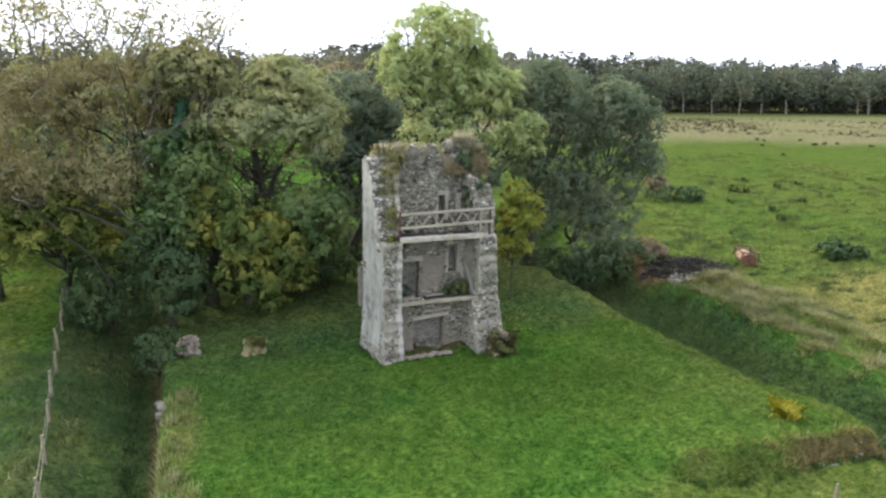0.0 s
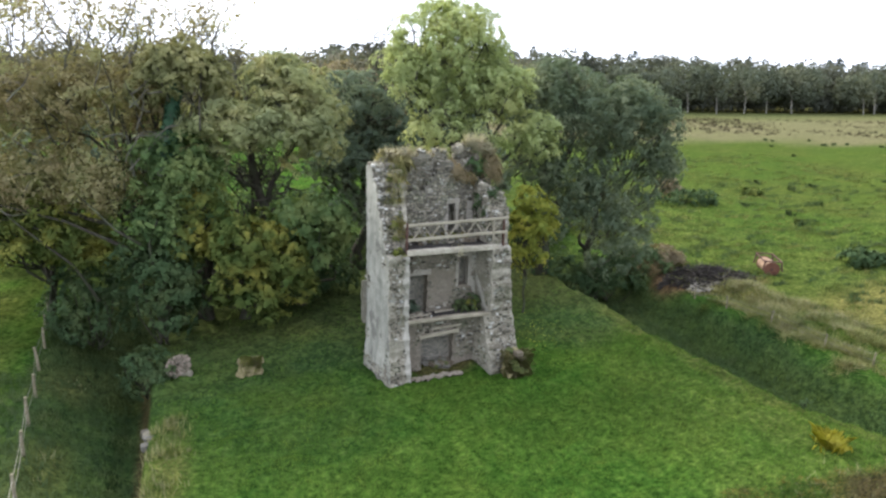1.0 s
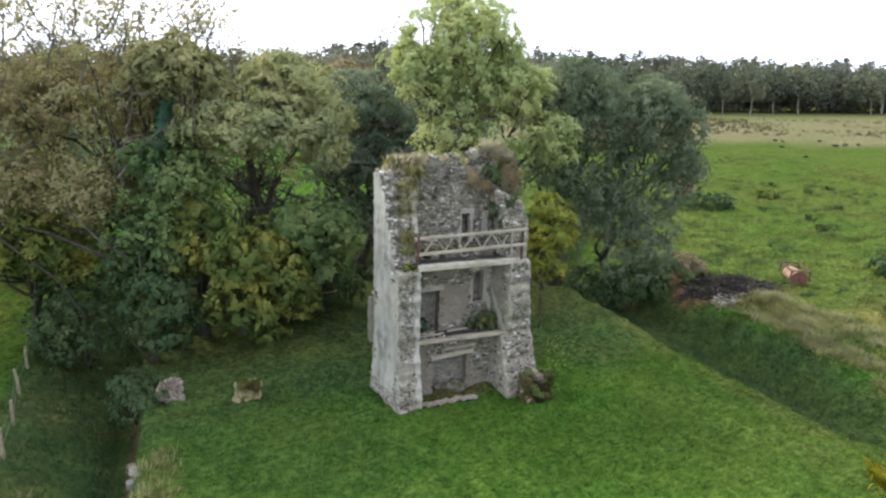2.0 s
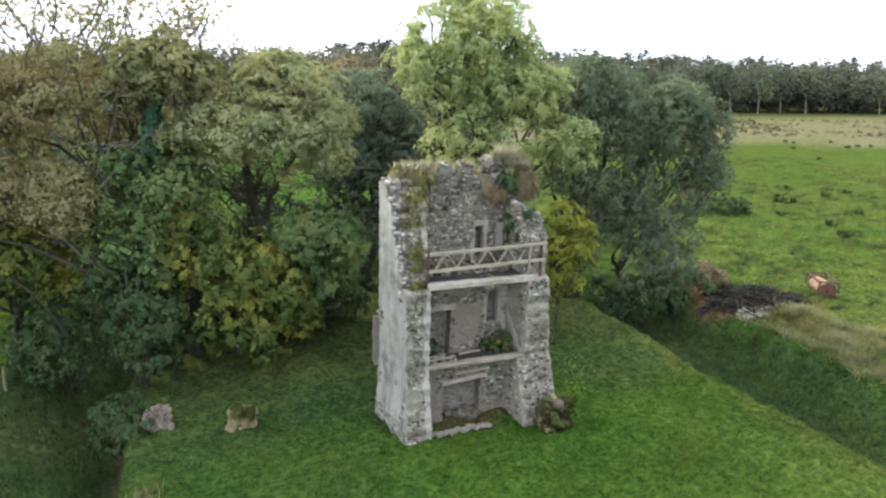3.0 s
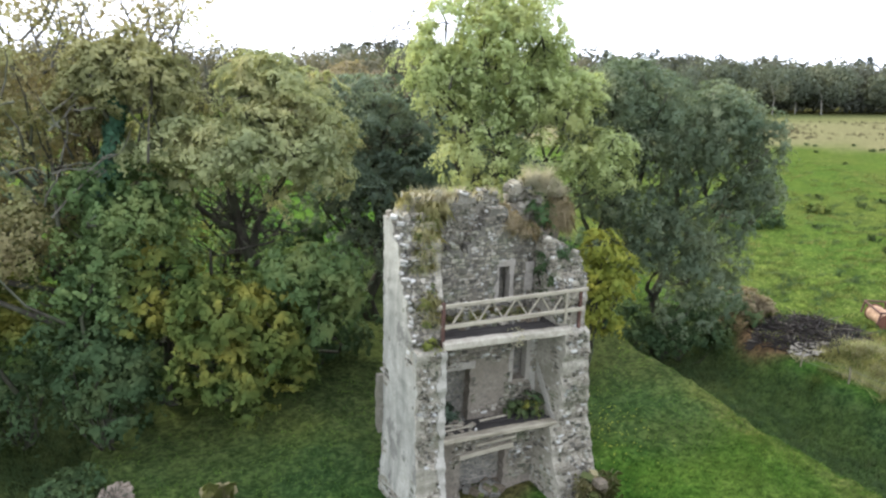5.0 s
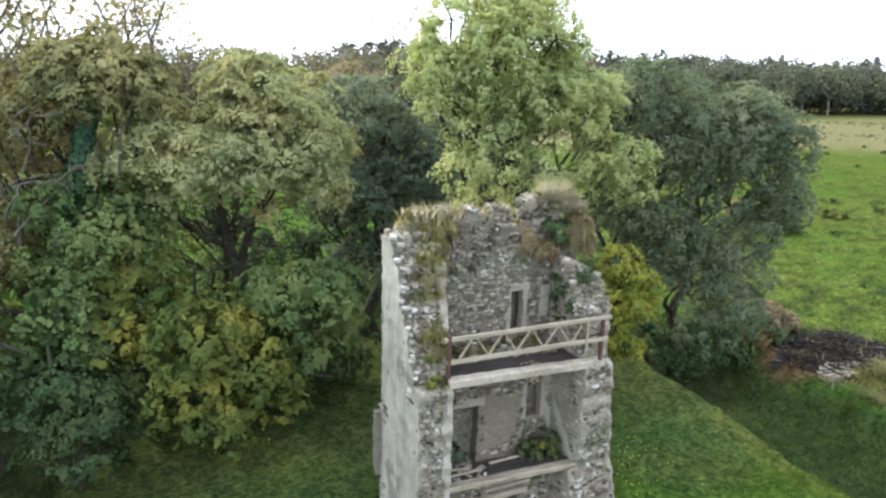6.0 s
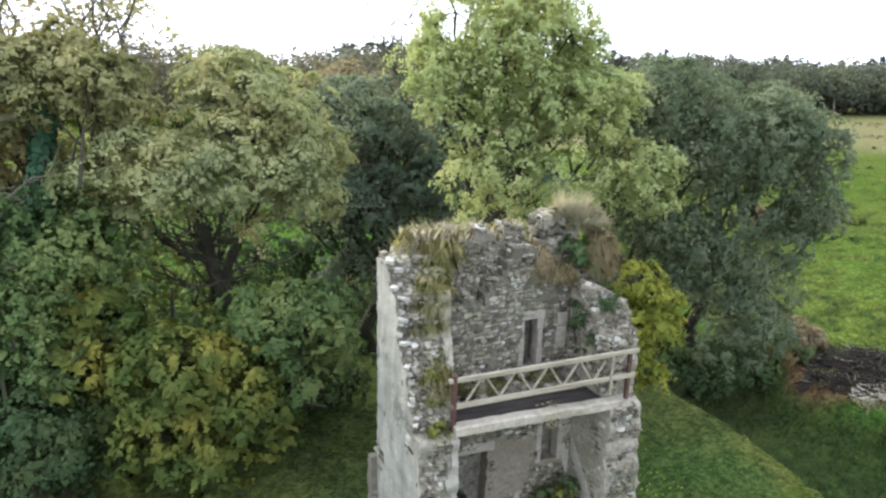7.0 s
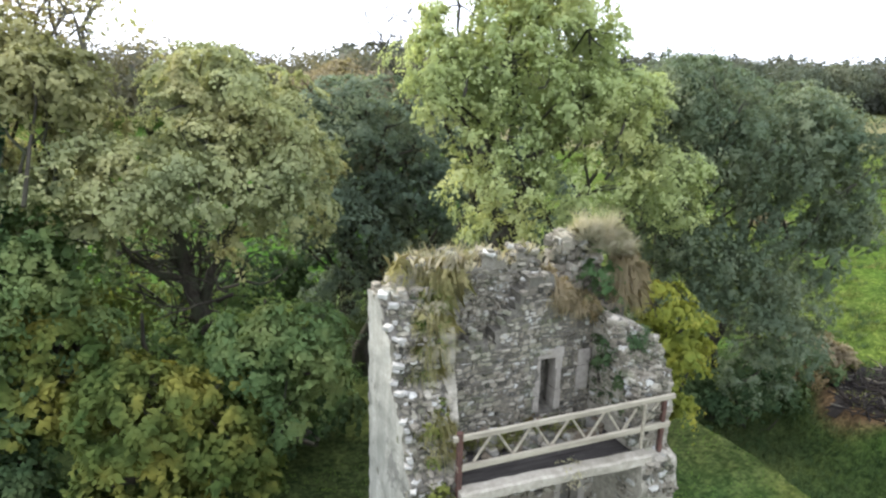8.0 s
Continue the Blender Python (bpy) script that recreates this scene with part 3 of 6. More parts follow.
part("wall_core", local(filler).mesh("wall_core", MORTAR, other=MORTAR), tower, "dark rubble core seen in the recesses")
upper_skin = part("upper_skin", local(upper_skin).mesh("upper_skin", DARK_MORTAR, other=DARK_MORTAR), tower, "bare rubble face above the upper floor, broken away at its head")
inner_skin = part("inner_skin", local(skin).mesh("inner_skin", PLASTER, other=PLASTER), tower, "rubble inner face with remains of plaster")


def batter(z):
    return max(0.0, (2.6 - z) / 2.6)


def left_front(z):
    """How far forward the left wall stands at a height."""
    y = FY - 0.55 * batter(z)
    if z > 5.7:
        y = FY + 0.35 + 1.3 * ((z - 5.7) / 3.4) ** 1.2
    w = 1.0 if z > 5.7 else 0.5
    return y + w * (0.07 * math.sin(5.1 * z) + 0.05 * math.sin(13 * z + 2))


def right_front(z):
    y = FY - 0.75 * batter(z)
    if z > 5.75:
        y = FY + 0.25 + 0.12 * (z - 5.75)
    if z > 7.2:
        y = FY + 0.45 + 0.72 * (z - 7.2)
    return y + 0.05 * math.sin(4.3 * z + 1) + 0.03 * math.sin(12 * z)


def left_place(u, v, k):
    if u < left_front(v) + 0.12:
        u = left_front(v) + rough((k, 3 * v, 8), 0.03)
    x = (L0 - 0.14 * batter(v) - 0.15 * (u - FY)) if k == 0 else left_inner(u) + 0.03 * batter(v)
    return (x + rough((k, u, v), 0.035), u, v)


def right_place(u, v, k):
    if u < right_front(v) + 0.12:
        u = right_front(v) + rough((k, 3 * v, 18), 0.03)
    x = R1 + 0.09 * max(0.0, 5.6 - v) if k == 0 else right_inner(u, v)
    return (x + rough((k, u, v), 0.035), u, v - (0.42 * max(0.0, v - 7.3) if k == 0 else 0.0))


left = slab(solid((24.8, -0.4), (28.0, 9.3), 0.1, 0.1, lambda y, z: y > left_front(z) and z < 9.1), left_place, (24.8, -0.4), 0, 0.1, 0.1)
right = slab(solid((24.6, -0.4), (28.7, 9.0), 0.1, 0.1, lambda y, z: y > right_front(z) and z < 8.4), right_place, (24.6, -0.4), 0, 0.1, 0.1)
left_wall = part("side_wall", local(left).mesh("side_wall", LIME, other=RENDERED), tower, "side wall with patchy pale lime render")
right_wall = part("side_wall", local(right).mesh("side_wall", LIME, other=LIME), tower)


def stone_points(corners, deep, rng):
    """An eight-cornered stone from its four corners in the plane (u, v): outer ring, raised and drawn-in face."""
    ring = []
    for k in range(4):
        (u0, v0), (u1, v1) = corners[k], corners[(k + 1) % 4]
        for t in (rng.uniform(0.14, 0.3), rng.uniform(0.7, 0.86)):
            ring.append((u0 + (u1 - u0) * t, v0 + (v1 - v0) * t))
    cu, cv = sum(p[0] for p in ring) / 8, sum(p[1] for p in ring) / 8
    s = rng.uniform(0.72, 0.86)
    tilt = rng.uniform(-0.012, 0.012)
    return [(u, v, -0.05) for u, v in ring] + [(u, v, deep * 0.55) for u, v in ring] + \
           [(cu + (u - cu) * s, cv + (v - cv) * s, deep + (tilt if i < 4 else -tilt)) for i, (u, v) in enumerate(ring)]


STONE_FACES = [(i, (i + 1) % 8, 8 + (i + 1) % 8, 8 + i) for i in range(8)] + [(8 + i, 8 + (i + 1) % 8, 16 + (i + 1) % 8, 16 + i) for i in range(8)] + [tuple(range(16, 24))]


def rubble(lo, hi, inside, put, seed, course=(0.07, 0.17), length=(0.08, 0.3), proud=(0.004, 0.028)):
    """Rough courses of stones over a face: a list of point lists, by put(u, v, out)."""
    r = random.Random(seed)
    found, v = [], lo[1]
    while v < hi[1]:
        h = r.uniform(*course)
        u = lo[0] - r.uniform(0, 0.2)
        while u < hi[0]:
            w = r.uniform(*length)
            g = 0.012
            if r.random() < 0.4 and h > 0.12:
                rows = ((v, h * 0.5), (v + h * 0.5, h * 0.5))
            else:
                rows = ((v, h),)
            for v0, hh in rows:
                v0 += 0.07 * noise.noise(Vector((u * 0.9, v * 1.6, seed)))
                j = lambda: r.uniform(-0.03, 0.03)
                c = [(u + g + j(), v0 + g + j()), (u + w - g + j(), v0 + g + j()), (u + w - g + j(), v0 + hh - g + j()), (u + g + j(), v0 + hh - g + j())]
                mid = (u + w / 2, v0 + hh / 2)
                if inside(*mid) and all(inside(*q) for q in c):
                    found.append([put(*p) for p in stone_points(c, r.uniform(*proud), r)])
            u += w
        v += h
    return found


def lay(stones, parent, loose, name="stone", rest_m=STONE):
    """The stones in the plan stretch given by loose() become pieces of their own, the rest one mesh."""
    rest, base = Shape(), Vector(tower.location)
    for pts in stones:
        c = sum((Vector(p) for p in pts), Vector()) / len(pts)
        if loose(c):
            ob = part(name, mesh_of(name, [Vector(p) - c for p in pts], STONE_FACES, STONE_PIECE), parent)
            ob.location = c - base
        else:
            rest.add([Vector(p) - base for p in pts], STONE_FACES)
    if rest.v:
        part("rubble", rest.mesh("rubble", rest_m), parent, kind="stuff")


WALLS = []


def render_edge(z):
    """The ragged edge at which the outer render of the left wall stops on its broken end."""
    return L0 - 0.15 * (left_front(z) - FY) + 0.06 + 0.07 * math.sin(4.1 * z) + 0.1 * noise.noise(Vector((0, 3.0 * z, 6)))


def bare_stone(x, z):
    """Where the plaster of the inner skin has fallen off."""
    if z > DECK2 - 0.1:
        return True
    if z < DECK1:
        return noise.noise(Vector((x, z, 7)) * 1.3) < 0.22
    return noise.noise(Vector((x, z, 7)) * 1.5) < 0.34 - 0.15 * (x < 10.3)


# inner face of the back wall, and the core showing in the broken notch
WALLS.append((rubble((8.45, 0.1), (12.2, 9.6), lambda x, z: z < skin_top(x) - 0.05 and not in_hole(x, z, HOLES, 0.04) and bare_stone(x, z) and abs(z - DECK1) > 0.12 and abs(z - DECK2) > 0.12,
                     lambda u, v, o: (u, inner(u, v) - o - 0.03 * (v < 5.7) + 0.04 * noise.noise(Vector((u, v, 0)) * 2.5), v), 21, (0.05, 0.14), (0.06, 0.24), (0.006, 0.045)), upper_skin, lambda c: c.z > 7.2 and c.x > 9.0))
WALLS.append((rubble((8.3, 7.2), (12.9, 9.8), lambda x, z: skin_top(x) - 0.1 < z < back_top(x) - 0.06,
                     lambda u, v, o: (u, inner(u) + 0.45 - o, v), 22, (0.04, 0.1), (0.05, 0.18), (0.01, 0.09)), back_wall, lambda c: False))
# backs of the recesses, their shade put into the darker stone colour
WALLS.append((rubble((8.3, 0.1), (11.7, 7.4), lambda x, z: in_hole(x, z, HOLES, 0.0),
                     lambda u, v, o: (u, inner(u, v) + face_of(v) - o, v), 23, proud=(0.01, 0.03)), back_wall, lambda c: False, DARK_SHADED))
# ends of the side walls
WALLS.append((rubble((L0 - 0.15, 0.2), (L1, 5.8), lambda x, z: L0 - 0.14 * batter(z) < x < L1 - 0.13 + 0.07 * math.sin(5 * z) and noise.noise(Vector((x * 1.6, z * 0.8, 4))) > -0.3,
                     lambda u, v, o: (u, left_front(v) - o - 0.02, v), 24, (0.05, 0.13), (0.06, 0.2), (0.01, 0.06)), left_wall, lambda c: False))
WALLS.append((rubble((11.9, 0.2), (R1 + 0.55, 7.3), lambda x, z: right_inner(right_front(z), z) < x < R1 + 0.09 * max(0, 5.6 - z) and noise.noise(Vector((x * 2, z * 1.4, 14))) > -0.36,
                     lambda u, v, o: (u, right_front(v) - o - 0.02, v), 25, (0.06, 0.15), (0.07, 0.24), (0.01, 0.06)), right_wall, lambda c: c.z > 5.9))
WALLS.append((rubble((L0 - 0.1, 5.8), (L1 + 0.02, 9.0), lambda x, z: render_edge(z) < x < L1,
                     lambda u, v, o: (u, left_front(v) - o - 0.03, v), 31, (0.04, 0.11), (0.05, 0.2), (0.01, 0.1)), left_wall, lambda c: False))
# inner and outer faces of the side walls
WALLS.append((rubble((24.9, 0.2), (27.5, 8.4), lambda y, z: y > right_front(z) + 0.08 and y < inner(12, z) - 0.02 and z < 8.4 and abs(z - DECK1) > 0.1 and abs(z - DECK2) > 0.1 and (z > 6.2 or noise.noise(Vector((y * 2.3, z * 2.3, 9))) > -0.28 + 0.5 * (y > 26.35 and z > DECK1)),
                     lambda u, v, o: (right_place(u, v, 1)[0] - o, u, v), 26, (0.06, 0.15), (0.07, 0.24)), right_wall, lambda c: False))
WALLS.append((rubble((24.9, 0.2), (27.5, 8.9), lambda y, z: y > left_front(z) + 0.08 and y < inner(8.6, z) - 0.02 and z < 8.9,
                     lambda u, v, o: (left_place(u, v, 1)[0] + o, u, v), 27), left_wall, lambda c: False))
WALLS.append((rubble((24.9, 0.0), (28.7, 8.4), lambda y, z: y > right_front(z) + 0.08 and z < 8.2,
                     lambda u, v, o: (right_place(u, v, 0)[0] + o, u, right_place(u, v, 0)[2]), 28, (0.13, 0.28), (0.18, 0.45)), right_wall, lambda c: False))
WALLS.append((rubble((7.5, 0.0), (13.0, 9.0), lambda x, z: z < back_top(x) - 0.1,
                     lambda u, v, o: (u, inner(u) + 0.95 + 0.03 * max(0, 3 - v) + o, v), 29, (0.13, 0.28), (0.18, 0.45)), back_wall, lambda c: False))
# stones showing through the worn render of the left wall
WALLS.append((rubble((24.9, 0.0), (27.95, 9.0), lambda y, z: y > left_front(z) + 0.05 and (noise.noise(Vector((y, z, 3)) * 0.8) > 0.3 or z < 0.8 or y < left_front(z) + 0.22),
                     lambda u, v, o: (left_place(u, v, 0)[0] - o * 0.5, u, v), 30, proud=(0.01, 0.04)), left_wall, lambda c: False))
for stones, wall, loose, *rest_m in WALLS:
    lay(stones, wall, loose, "stone", *rest_m)

# strips of old plaster left on the inner arris of the side wall and beside the first-floor window
def plaster_patch(name, lo, hi, inside, place, label, material=OLD_PLASTER):
    p = slab(solid(lo, hi, 0.05, 0.05, inside), place, lo, 0, 0.05, 0.05)
    part(name, local(p).mesh(name, material, other=material), tower, label)


plaster_patch("plaster_strip", (8.2, 0.25), (8.5, 5.65), lambda x, z: x > 8.3 + 0.07 * math.sin(5 * z) + 0.1 * noise.noise(Vector((0, 2.1 * z, 3))),
              lambda u, v, k: (u, left_front(v) - 0.05 + 0.09 * k + rough((u, v, k), 0.015, 6), v), "pale plaster strip on the wall's inner edge")
plaster_patch("wall_core", (7.3, 5.75), (8.5, 9.0), lambda x, z: render_edge(z) < x < 8.42,
              lambda u, v, k: (u, left_front(v) - 0.03 + 0.1 * k + rough((u, v, k), 0.03, 6), v), "dark mortared rubble core at the wall's broken end", DARK_MORTAR)
plaster_patch("plaster_patch", (11.7, 2.8), (12.1, 5.5), lambda x, z: z > 4.45 + 0.25 * noise.noise(Vector((3 * x, 1.5 * z, 8))) or x > 12.08 - 0.28 * (z - 2.8) and z < 4.2,
              lambda u, v, k: (u, inner(u, v) - 0.035 + 0.06 * k + rough((u, v, k), 0.012, 6), v), "pale plaster left beside the window")
plaster_patch("plaster_patch", (25.95, 2.8), (26.9, 4.4), lambda y, z: z < 4.3 - 1.5 * (26.9 - y) + 0.2 * noise.noise(Vector((3 * y, 2 * z, 5))) and z > 4.0 - 1.5 * (26.9 - y) + 0.15 * noise.noise(Vector((4 * y, 1, 9))),
              lambda u, v, k: (right_inner(u, v) - 0.05 + 0.07 * k + rough((u, v, k), 0.012, 6), u, v), "pale plaster left on the wall above the floor")

plaster_patch("wall_fragment", (28.0, 1.9), (28.35, 4.1), lambda y, z: z < 4.05 - 0.25 * (y - 28.0) and z > 2.1 + 0.2 * noise.noise(Vector((y, z, 2)) * 3),
              lambda u, v, k: (7.16 + 0.2 * k + rough((u, v, k), 0.03, 4), u, v), "fragment of masonry at the wall's outer corner", MORTAR)

# loose stones along the broken heads of the walls
heads = Shape()
r = random.Random(8)
for k in range(260):
    z = r.uniform(5.7, 9.1)
    heads.lump((r.uniform(L0, L1), left_front(z) + r.uniform(-0.03, 0.12), z), (r.uniform(0.04, 0.1), r.uniform(0.04, 0.09), r.uniform(0.02, 0.05)), r)
for k in range(340):
    z = r.uniform(7.1, 8.35)
    x = r.uniform(12.15, R1)
    z -= 0.42 * max(0, z - 7.3) * (x - 12.15) / 0.92
    heads.lump((x, right_front(z) + r.uniform(-0.03, 0.1), z), (r.uniform(0.04, 0.1), r.uniform(0.04, 0.09), r.uniform(0.025, 0.055)), r)
for k in range(260):
    z = r.uniform(6.0, 8.3)
    y = right_front(z) + r.uniform(0.0, 0.22)
    heads.lump((right_place(y, z, 1)[0] + r.uniform(-0.03, 0.08), y, z), (r.uniform(0.05, 0.11), r.uniform(0.05, 0.1), r.uniform(0.03, 0.07)), r)
for k in range(110):
    x = r.uniform(7.7, 12.9)
    heads.lump((x, inner(x) + r.uniform(0.45, 0.95), back_top(x) + r.uniform(-0.04, 0.05)), (r.uniform(0.05, 0.14), r.uniform(0.05, 0.12), r.uniform(0.03, 0.06)), r)
for k in range(50):
    x = r.uniform(8.5, 11.1)
    heads.lump((x, inner(x) + r.uniform(0.0, 0.4), skin_top(x) + r.uniform(-0.05, 0.04)), (r.uniform(0.04, 0.1), r.uniform(0.04, 0.09), r.uniform(0.03, 0.05)), r)
for k in range(90):
    heads.lump((r.uniform(L0 - 0.2, L1), r.uniform(left_front(9.0), 28.0), 9.1 + r.uniform(-0.06, 0.06)), (r.uniform(0.05, 0.13), r.uniform(0.05, 0.12), r.uniform(0.03, 0.08)), r)
part("wall_head_rubble", local(heads).mesh("wall_head_rubble", STONE), tower, "loose and lichened stones on the broken wall heads", "stuff")

for k in range(22):
    z = 5.75 + 3.3 * (k + r.uniform(0, 1.6)) / 23
    s = Shape()
    s.lump((L0 - 0.15 * (left_front(z) - FY) + r.uniform(0.02, 0.24), left_front(z) - r.uniform(0.0, 0.09), z), (r.uniform(0.04, 0.11), r.uniform(0.04, 0.09), r.uniform(0.02, 0.055)), r)
    part("edge_stone", local(s).mesh("edge_stone", PALE), tower, "pale lichened stone at the broken edge")

# dressed surrounds of the openings
dressed = mortar_mat("dressed_stone", (0.2, 0.18, 0.155), (0.37, 0.335, 0.285), (0.25, 0.225, 0.185))
for (a, b, c, d), lintel in zip(HOLES[3:] + [HOLES[0]], (0.2, 0.2, 0.22)):
    s, yb = Shape(), inner((a + b) / 2, d)
    a = max(a, 8.6)
    s.box((a - 0.14, yb - 0.035, d - 0.01), (b + 0.14, yb + 0.3, d + lintel), 0.015)
    part("lintel", local(s).mesh("lintel", dressed), tower)
    for x0, x1 in () if d == HOLES[0][3] else ((a - 0.1, a + 0.005), (b - 0.005, b + 0.1)):
        s = Shape()
        z = c
        while z < d - 0.05:
            h = min(rng.uniform(0.3, 0.5), d - z)
            s.box((x0 - rng.uniform(0, 0.04), yb - 0.03, z + 0.006), (x1 + rng.uniform(0, 0.03), yb + 0.28, z + h - 0.006), 0.012)
            z += h
        part("jamb", local(s).mesh("jamb", dressed), tower)

s = Shape()
s.box((11.7, inner(11.8) - 0.06, 6.56), (11.98, inner(11.8) + 0.1, 7.1), 0.02)
s.box((11.72, inner(11.8) - 0.05, 7.11), (12.0, inner(11.8) + 0.1, 7.46), 0.02)
part("dressed_block", local(s).mesh("dressed_block", dressed), tower, "pale dressed blocks beside the attic window")

# chimney stump on the back wall
s = Shape()
CY = inner(12.0) + 0.45
for k in range(170):
    z = 8.4 + 1.38 * rng.random()
    side = rng.random()
    x, y = rng.uniform(11.47, 12.4), rng.uniform(CY + 0.05, CY + 0.5)
    if side < 0.45:
        y = CY
    elif side < 0.8:
        x = 11.45
    else:
        z = 9.8
    s.lump((x, y, z), (rng.uniform(0.07, 0.16), rng.uniform(0.07, 0.13), rng.uniform(0.04, 0.09)), rng)
s.box((11.47, CY + 0.03, 8.3), (12.4, CY + 0.48, 9.76), 0.06)
part("chimney_stump", local(s).mesh("chimney_stump", STONE), tower, "stump of a stone chimney")

# floors: pale beam in front, dark decayed boards behind
def floor_of(z, x0, x1, rear, seed, label, deep, beam_m, beam_label):
    f = thing("floor_deck", (0.5 * (x0 + x1), FY, z), label, "floor")
    o = Vector(f.location)
    r = random.Random(seed)
    s, n = Shape(), 15
    for i in range(n):
        x = x0 + (x1 - x0) * i / (n - 1)
        a, b, c, d = (r.uniform(-0.014, 0.014) for _ in range(4))
        s.v += [Vector(p) - o for p in ((x, FY + a, z + 0.03 - deep), (x, FY + 0.03 + a, z - deep + c), (x, FY + 0.26, z - deep + c), (x, FY + 0.26, z + 0.1 + d), (x, FY + 0.04 + b, z + 0.11 + d), (x, FY + b, z + 0.08 + d))]
    s.f += [(6 * i + k, 6 * i + 6 + k, 6 * i + 6 + (k + 1) % 6, 6 * i + (k + 1) % 6) for i in range(n - 1) for k in range(6)]
    s.f += [tuple(range(5, -1, -1)), tuple(range(6 * n - 6, 6 * n))]
    part("front_beam", s.mesh("front_beam", beam_m), f, beam_label)
    y = FY + 0.27
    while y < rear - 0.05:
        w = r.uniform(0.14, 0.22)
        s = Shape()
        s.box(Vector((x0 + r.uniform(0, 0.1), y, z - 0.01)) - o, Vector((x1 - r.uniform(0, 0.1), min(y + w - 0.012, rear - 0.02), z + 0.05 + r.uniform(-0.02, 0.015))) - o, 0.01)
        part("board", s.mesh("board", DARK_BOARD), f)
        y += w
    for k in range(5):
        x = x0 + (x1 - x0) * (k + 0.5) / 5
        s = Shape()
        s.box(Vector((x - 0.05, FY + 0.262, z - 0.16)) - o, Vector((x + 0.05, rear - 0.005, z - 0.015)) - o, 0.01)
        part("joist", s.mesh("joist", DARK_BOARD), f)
    return f


floor_of(DECK2, 8.43, 12.45, 27.3, 4, "upper floor of dark rotten boards behind a pale beam", 0.12, BEAM, "pale weathered concrete beam")
floor_of(DECK1, 8.4, 12.2, 26.82, 5, "lower floor of dark rotten boards behind a worn timber beam", 0.04, WORN_TIMBER, "worn grey timber beam")

# lattice railing across the upper opening
RY = FY + 0.2
rail = thing("lattice_railing", (10.6, RY, DECK2 + 0.13), "weathered grey timber lattice railing on rusty posts", "railing")
ro = Vector(rail.location)


def rail_bar(name, p, q, w, h, material=TIMBER, label=""):
    s = Shape()
    s.bar(Vector(p) - ro, Vector(q) - ro, w, h, 0.012)
    part(name, s.mesh(name, material), rail, label)


ZB, ZT = DECK2 + 0.56, DECK2 + 1.16
rail_bar("top_rail", (8.32, RY, ZT - 0.05), (13.0, RY, ZT + 0.05), 0.07, 0.11)
rail_bar("bottom_rail", (8.4, RY, ZB - 0.05), (12.95, RY, ZB + 0.05), 0.07, 0.12)
xs = np.linspace(8.75, 12.25, 10)
for i in range(9):
    up = i % 2 == 0
    rail_bar("brace", (xs[i], RY + (0.06 if up else 0.1), ZB if up else ZT - 0.03), (xs[i + 1], RY + (0.06 if up else 0.1), ZT - 0.03 if up else ZB), 0.035, 0.055 if up else 0.045)
rail_bar("brace", (12.3, RY + 0.06, ZB + 0.05), (12.75, RY + 0.06, ZT), 0.035, 0.05)
rail_bar("upright", (12.28, RY - 0.05, ZB - 0.35), (12.28, RY - 0.05, ZT), 0.05, 0.06)
rail_bar("post", (8.45, RY + 0.01, DECK2 - 0.15), (8.45, RY + 0.01, ZT + 0.06), 0.1, 0.1, RUST_DARK, "rusty iron post")
rail_bar("post", (12.8, RY + 0.03, DECK2 - 0.1), (12.8, RY + 0.03, ZT + 0.06), 0.09, 0.09, RUST_DARK, "dark rusty iron post")

# ---- trees ----
def leaf_quads(points, size, rs, droop=0.25, aspect=0.6, out=None):
    """Folded, pointed leaves at the points, turned at random but mostly facing up."""
    n = len(points)
    normal = rs.normal(size=(n, 3)) * 0.5 + np.array([0, 0, 0.55])
    if out is not None:
        normal += out
    normal /= np.linalg.norm(normal, axis=1)[:, None]
    along = rs.normal(size=(n, 3)) * 0.8 - np.array([0, 0, droop])
    along -= normal * (along * normal).sum(1)[:, None]
    along /= np.linalg.norm(along, axis=1)[:, None]
    side = np.cross(normal, along)
    s = (size * rs.uniform(0.6, 1.4, n))[:, None]
    tip = points + along * s * 0.5 - normal * s * 0.1
    tail = points - along * s * 0.5
    a, b = points + side * s * 0.5 * aspect + normal * s * 0.08, points - side * s * 0.5 * aspect + normal * s * 0.08
    quads = np.stack([tail, b, tip, a], 1)
    if out is None:
        return quads
    soft = 0.18 * normal + 0.9 * out + np.array([0, 0, 0.25])
    return quads, soft / np.linalg.norm(soft, axis=1)[:, None]


def dome(c, rad, n, r, seed, low=-0.5, squash=0.8):
    """A crown's mass as many small lobes over an ellipsoid, with a loose filling: rounded and uneven like a cauliflower."""
    rs = np.random.RandomState(seed)
    lobes = [(*c, *(0.72 * q for q in rad))]
    for i in range(n):
        z = low + (1 - low) * (i + 0.5) / n
        a = 2.39996 * i + rs.normal(0, 0.25)
        k = math.sqrt(max(0.0, 1 - z * z))
        q = r * rs.uniform(0.7, 1.35)
        d = (k * math.cos(a), k * math.sin(a), z)
        at = [c[j] + d[j] * max(0.2, rad[j] - 0.62 * q) * rs.uniform(0.9, 1.04) for j in range(3)]
        lobes.append((*at, q, q, squash * q))
    return lobes


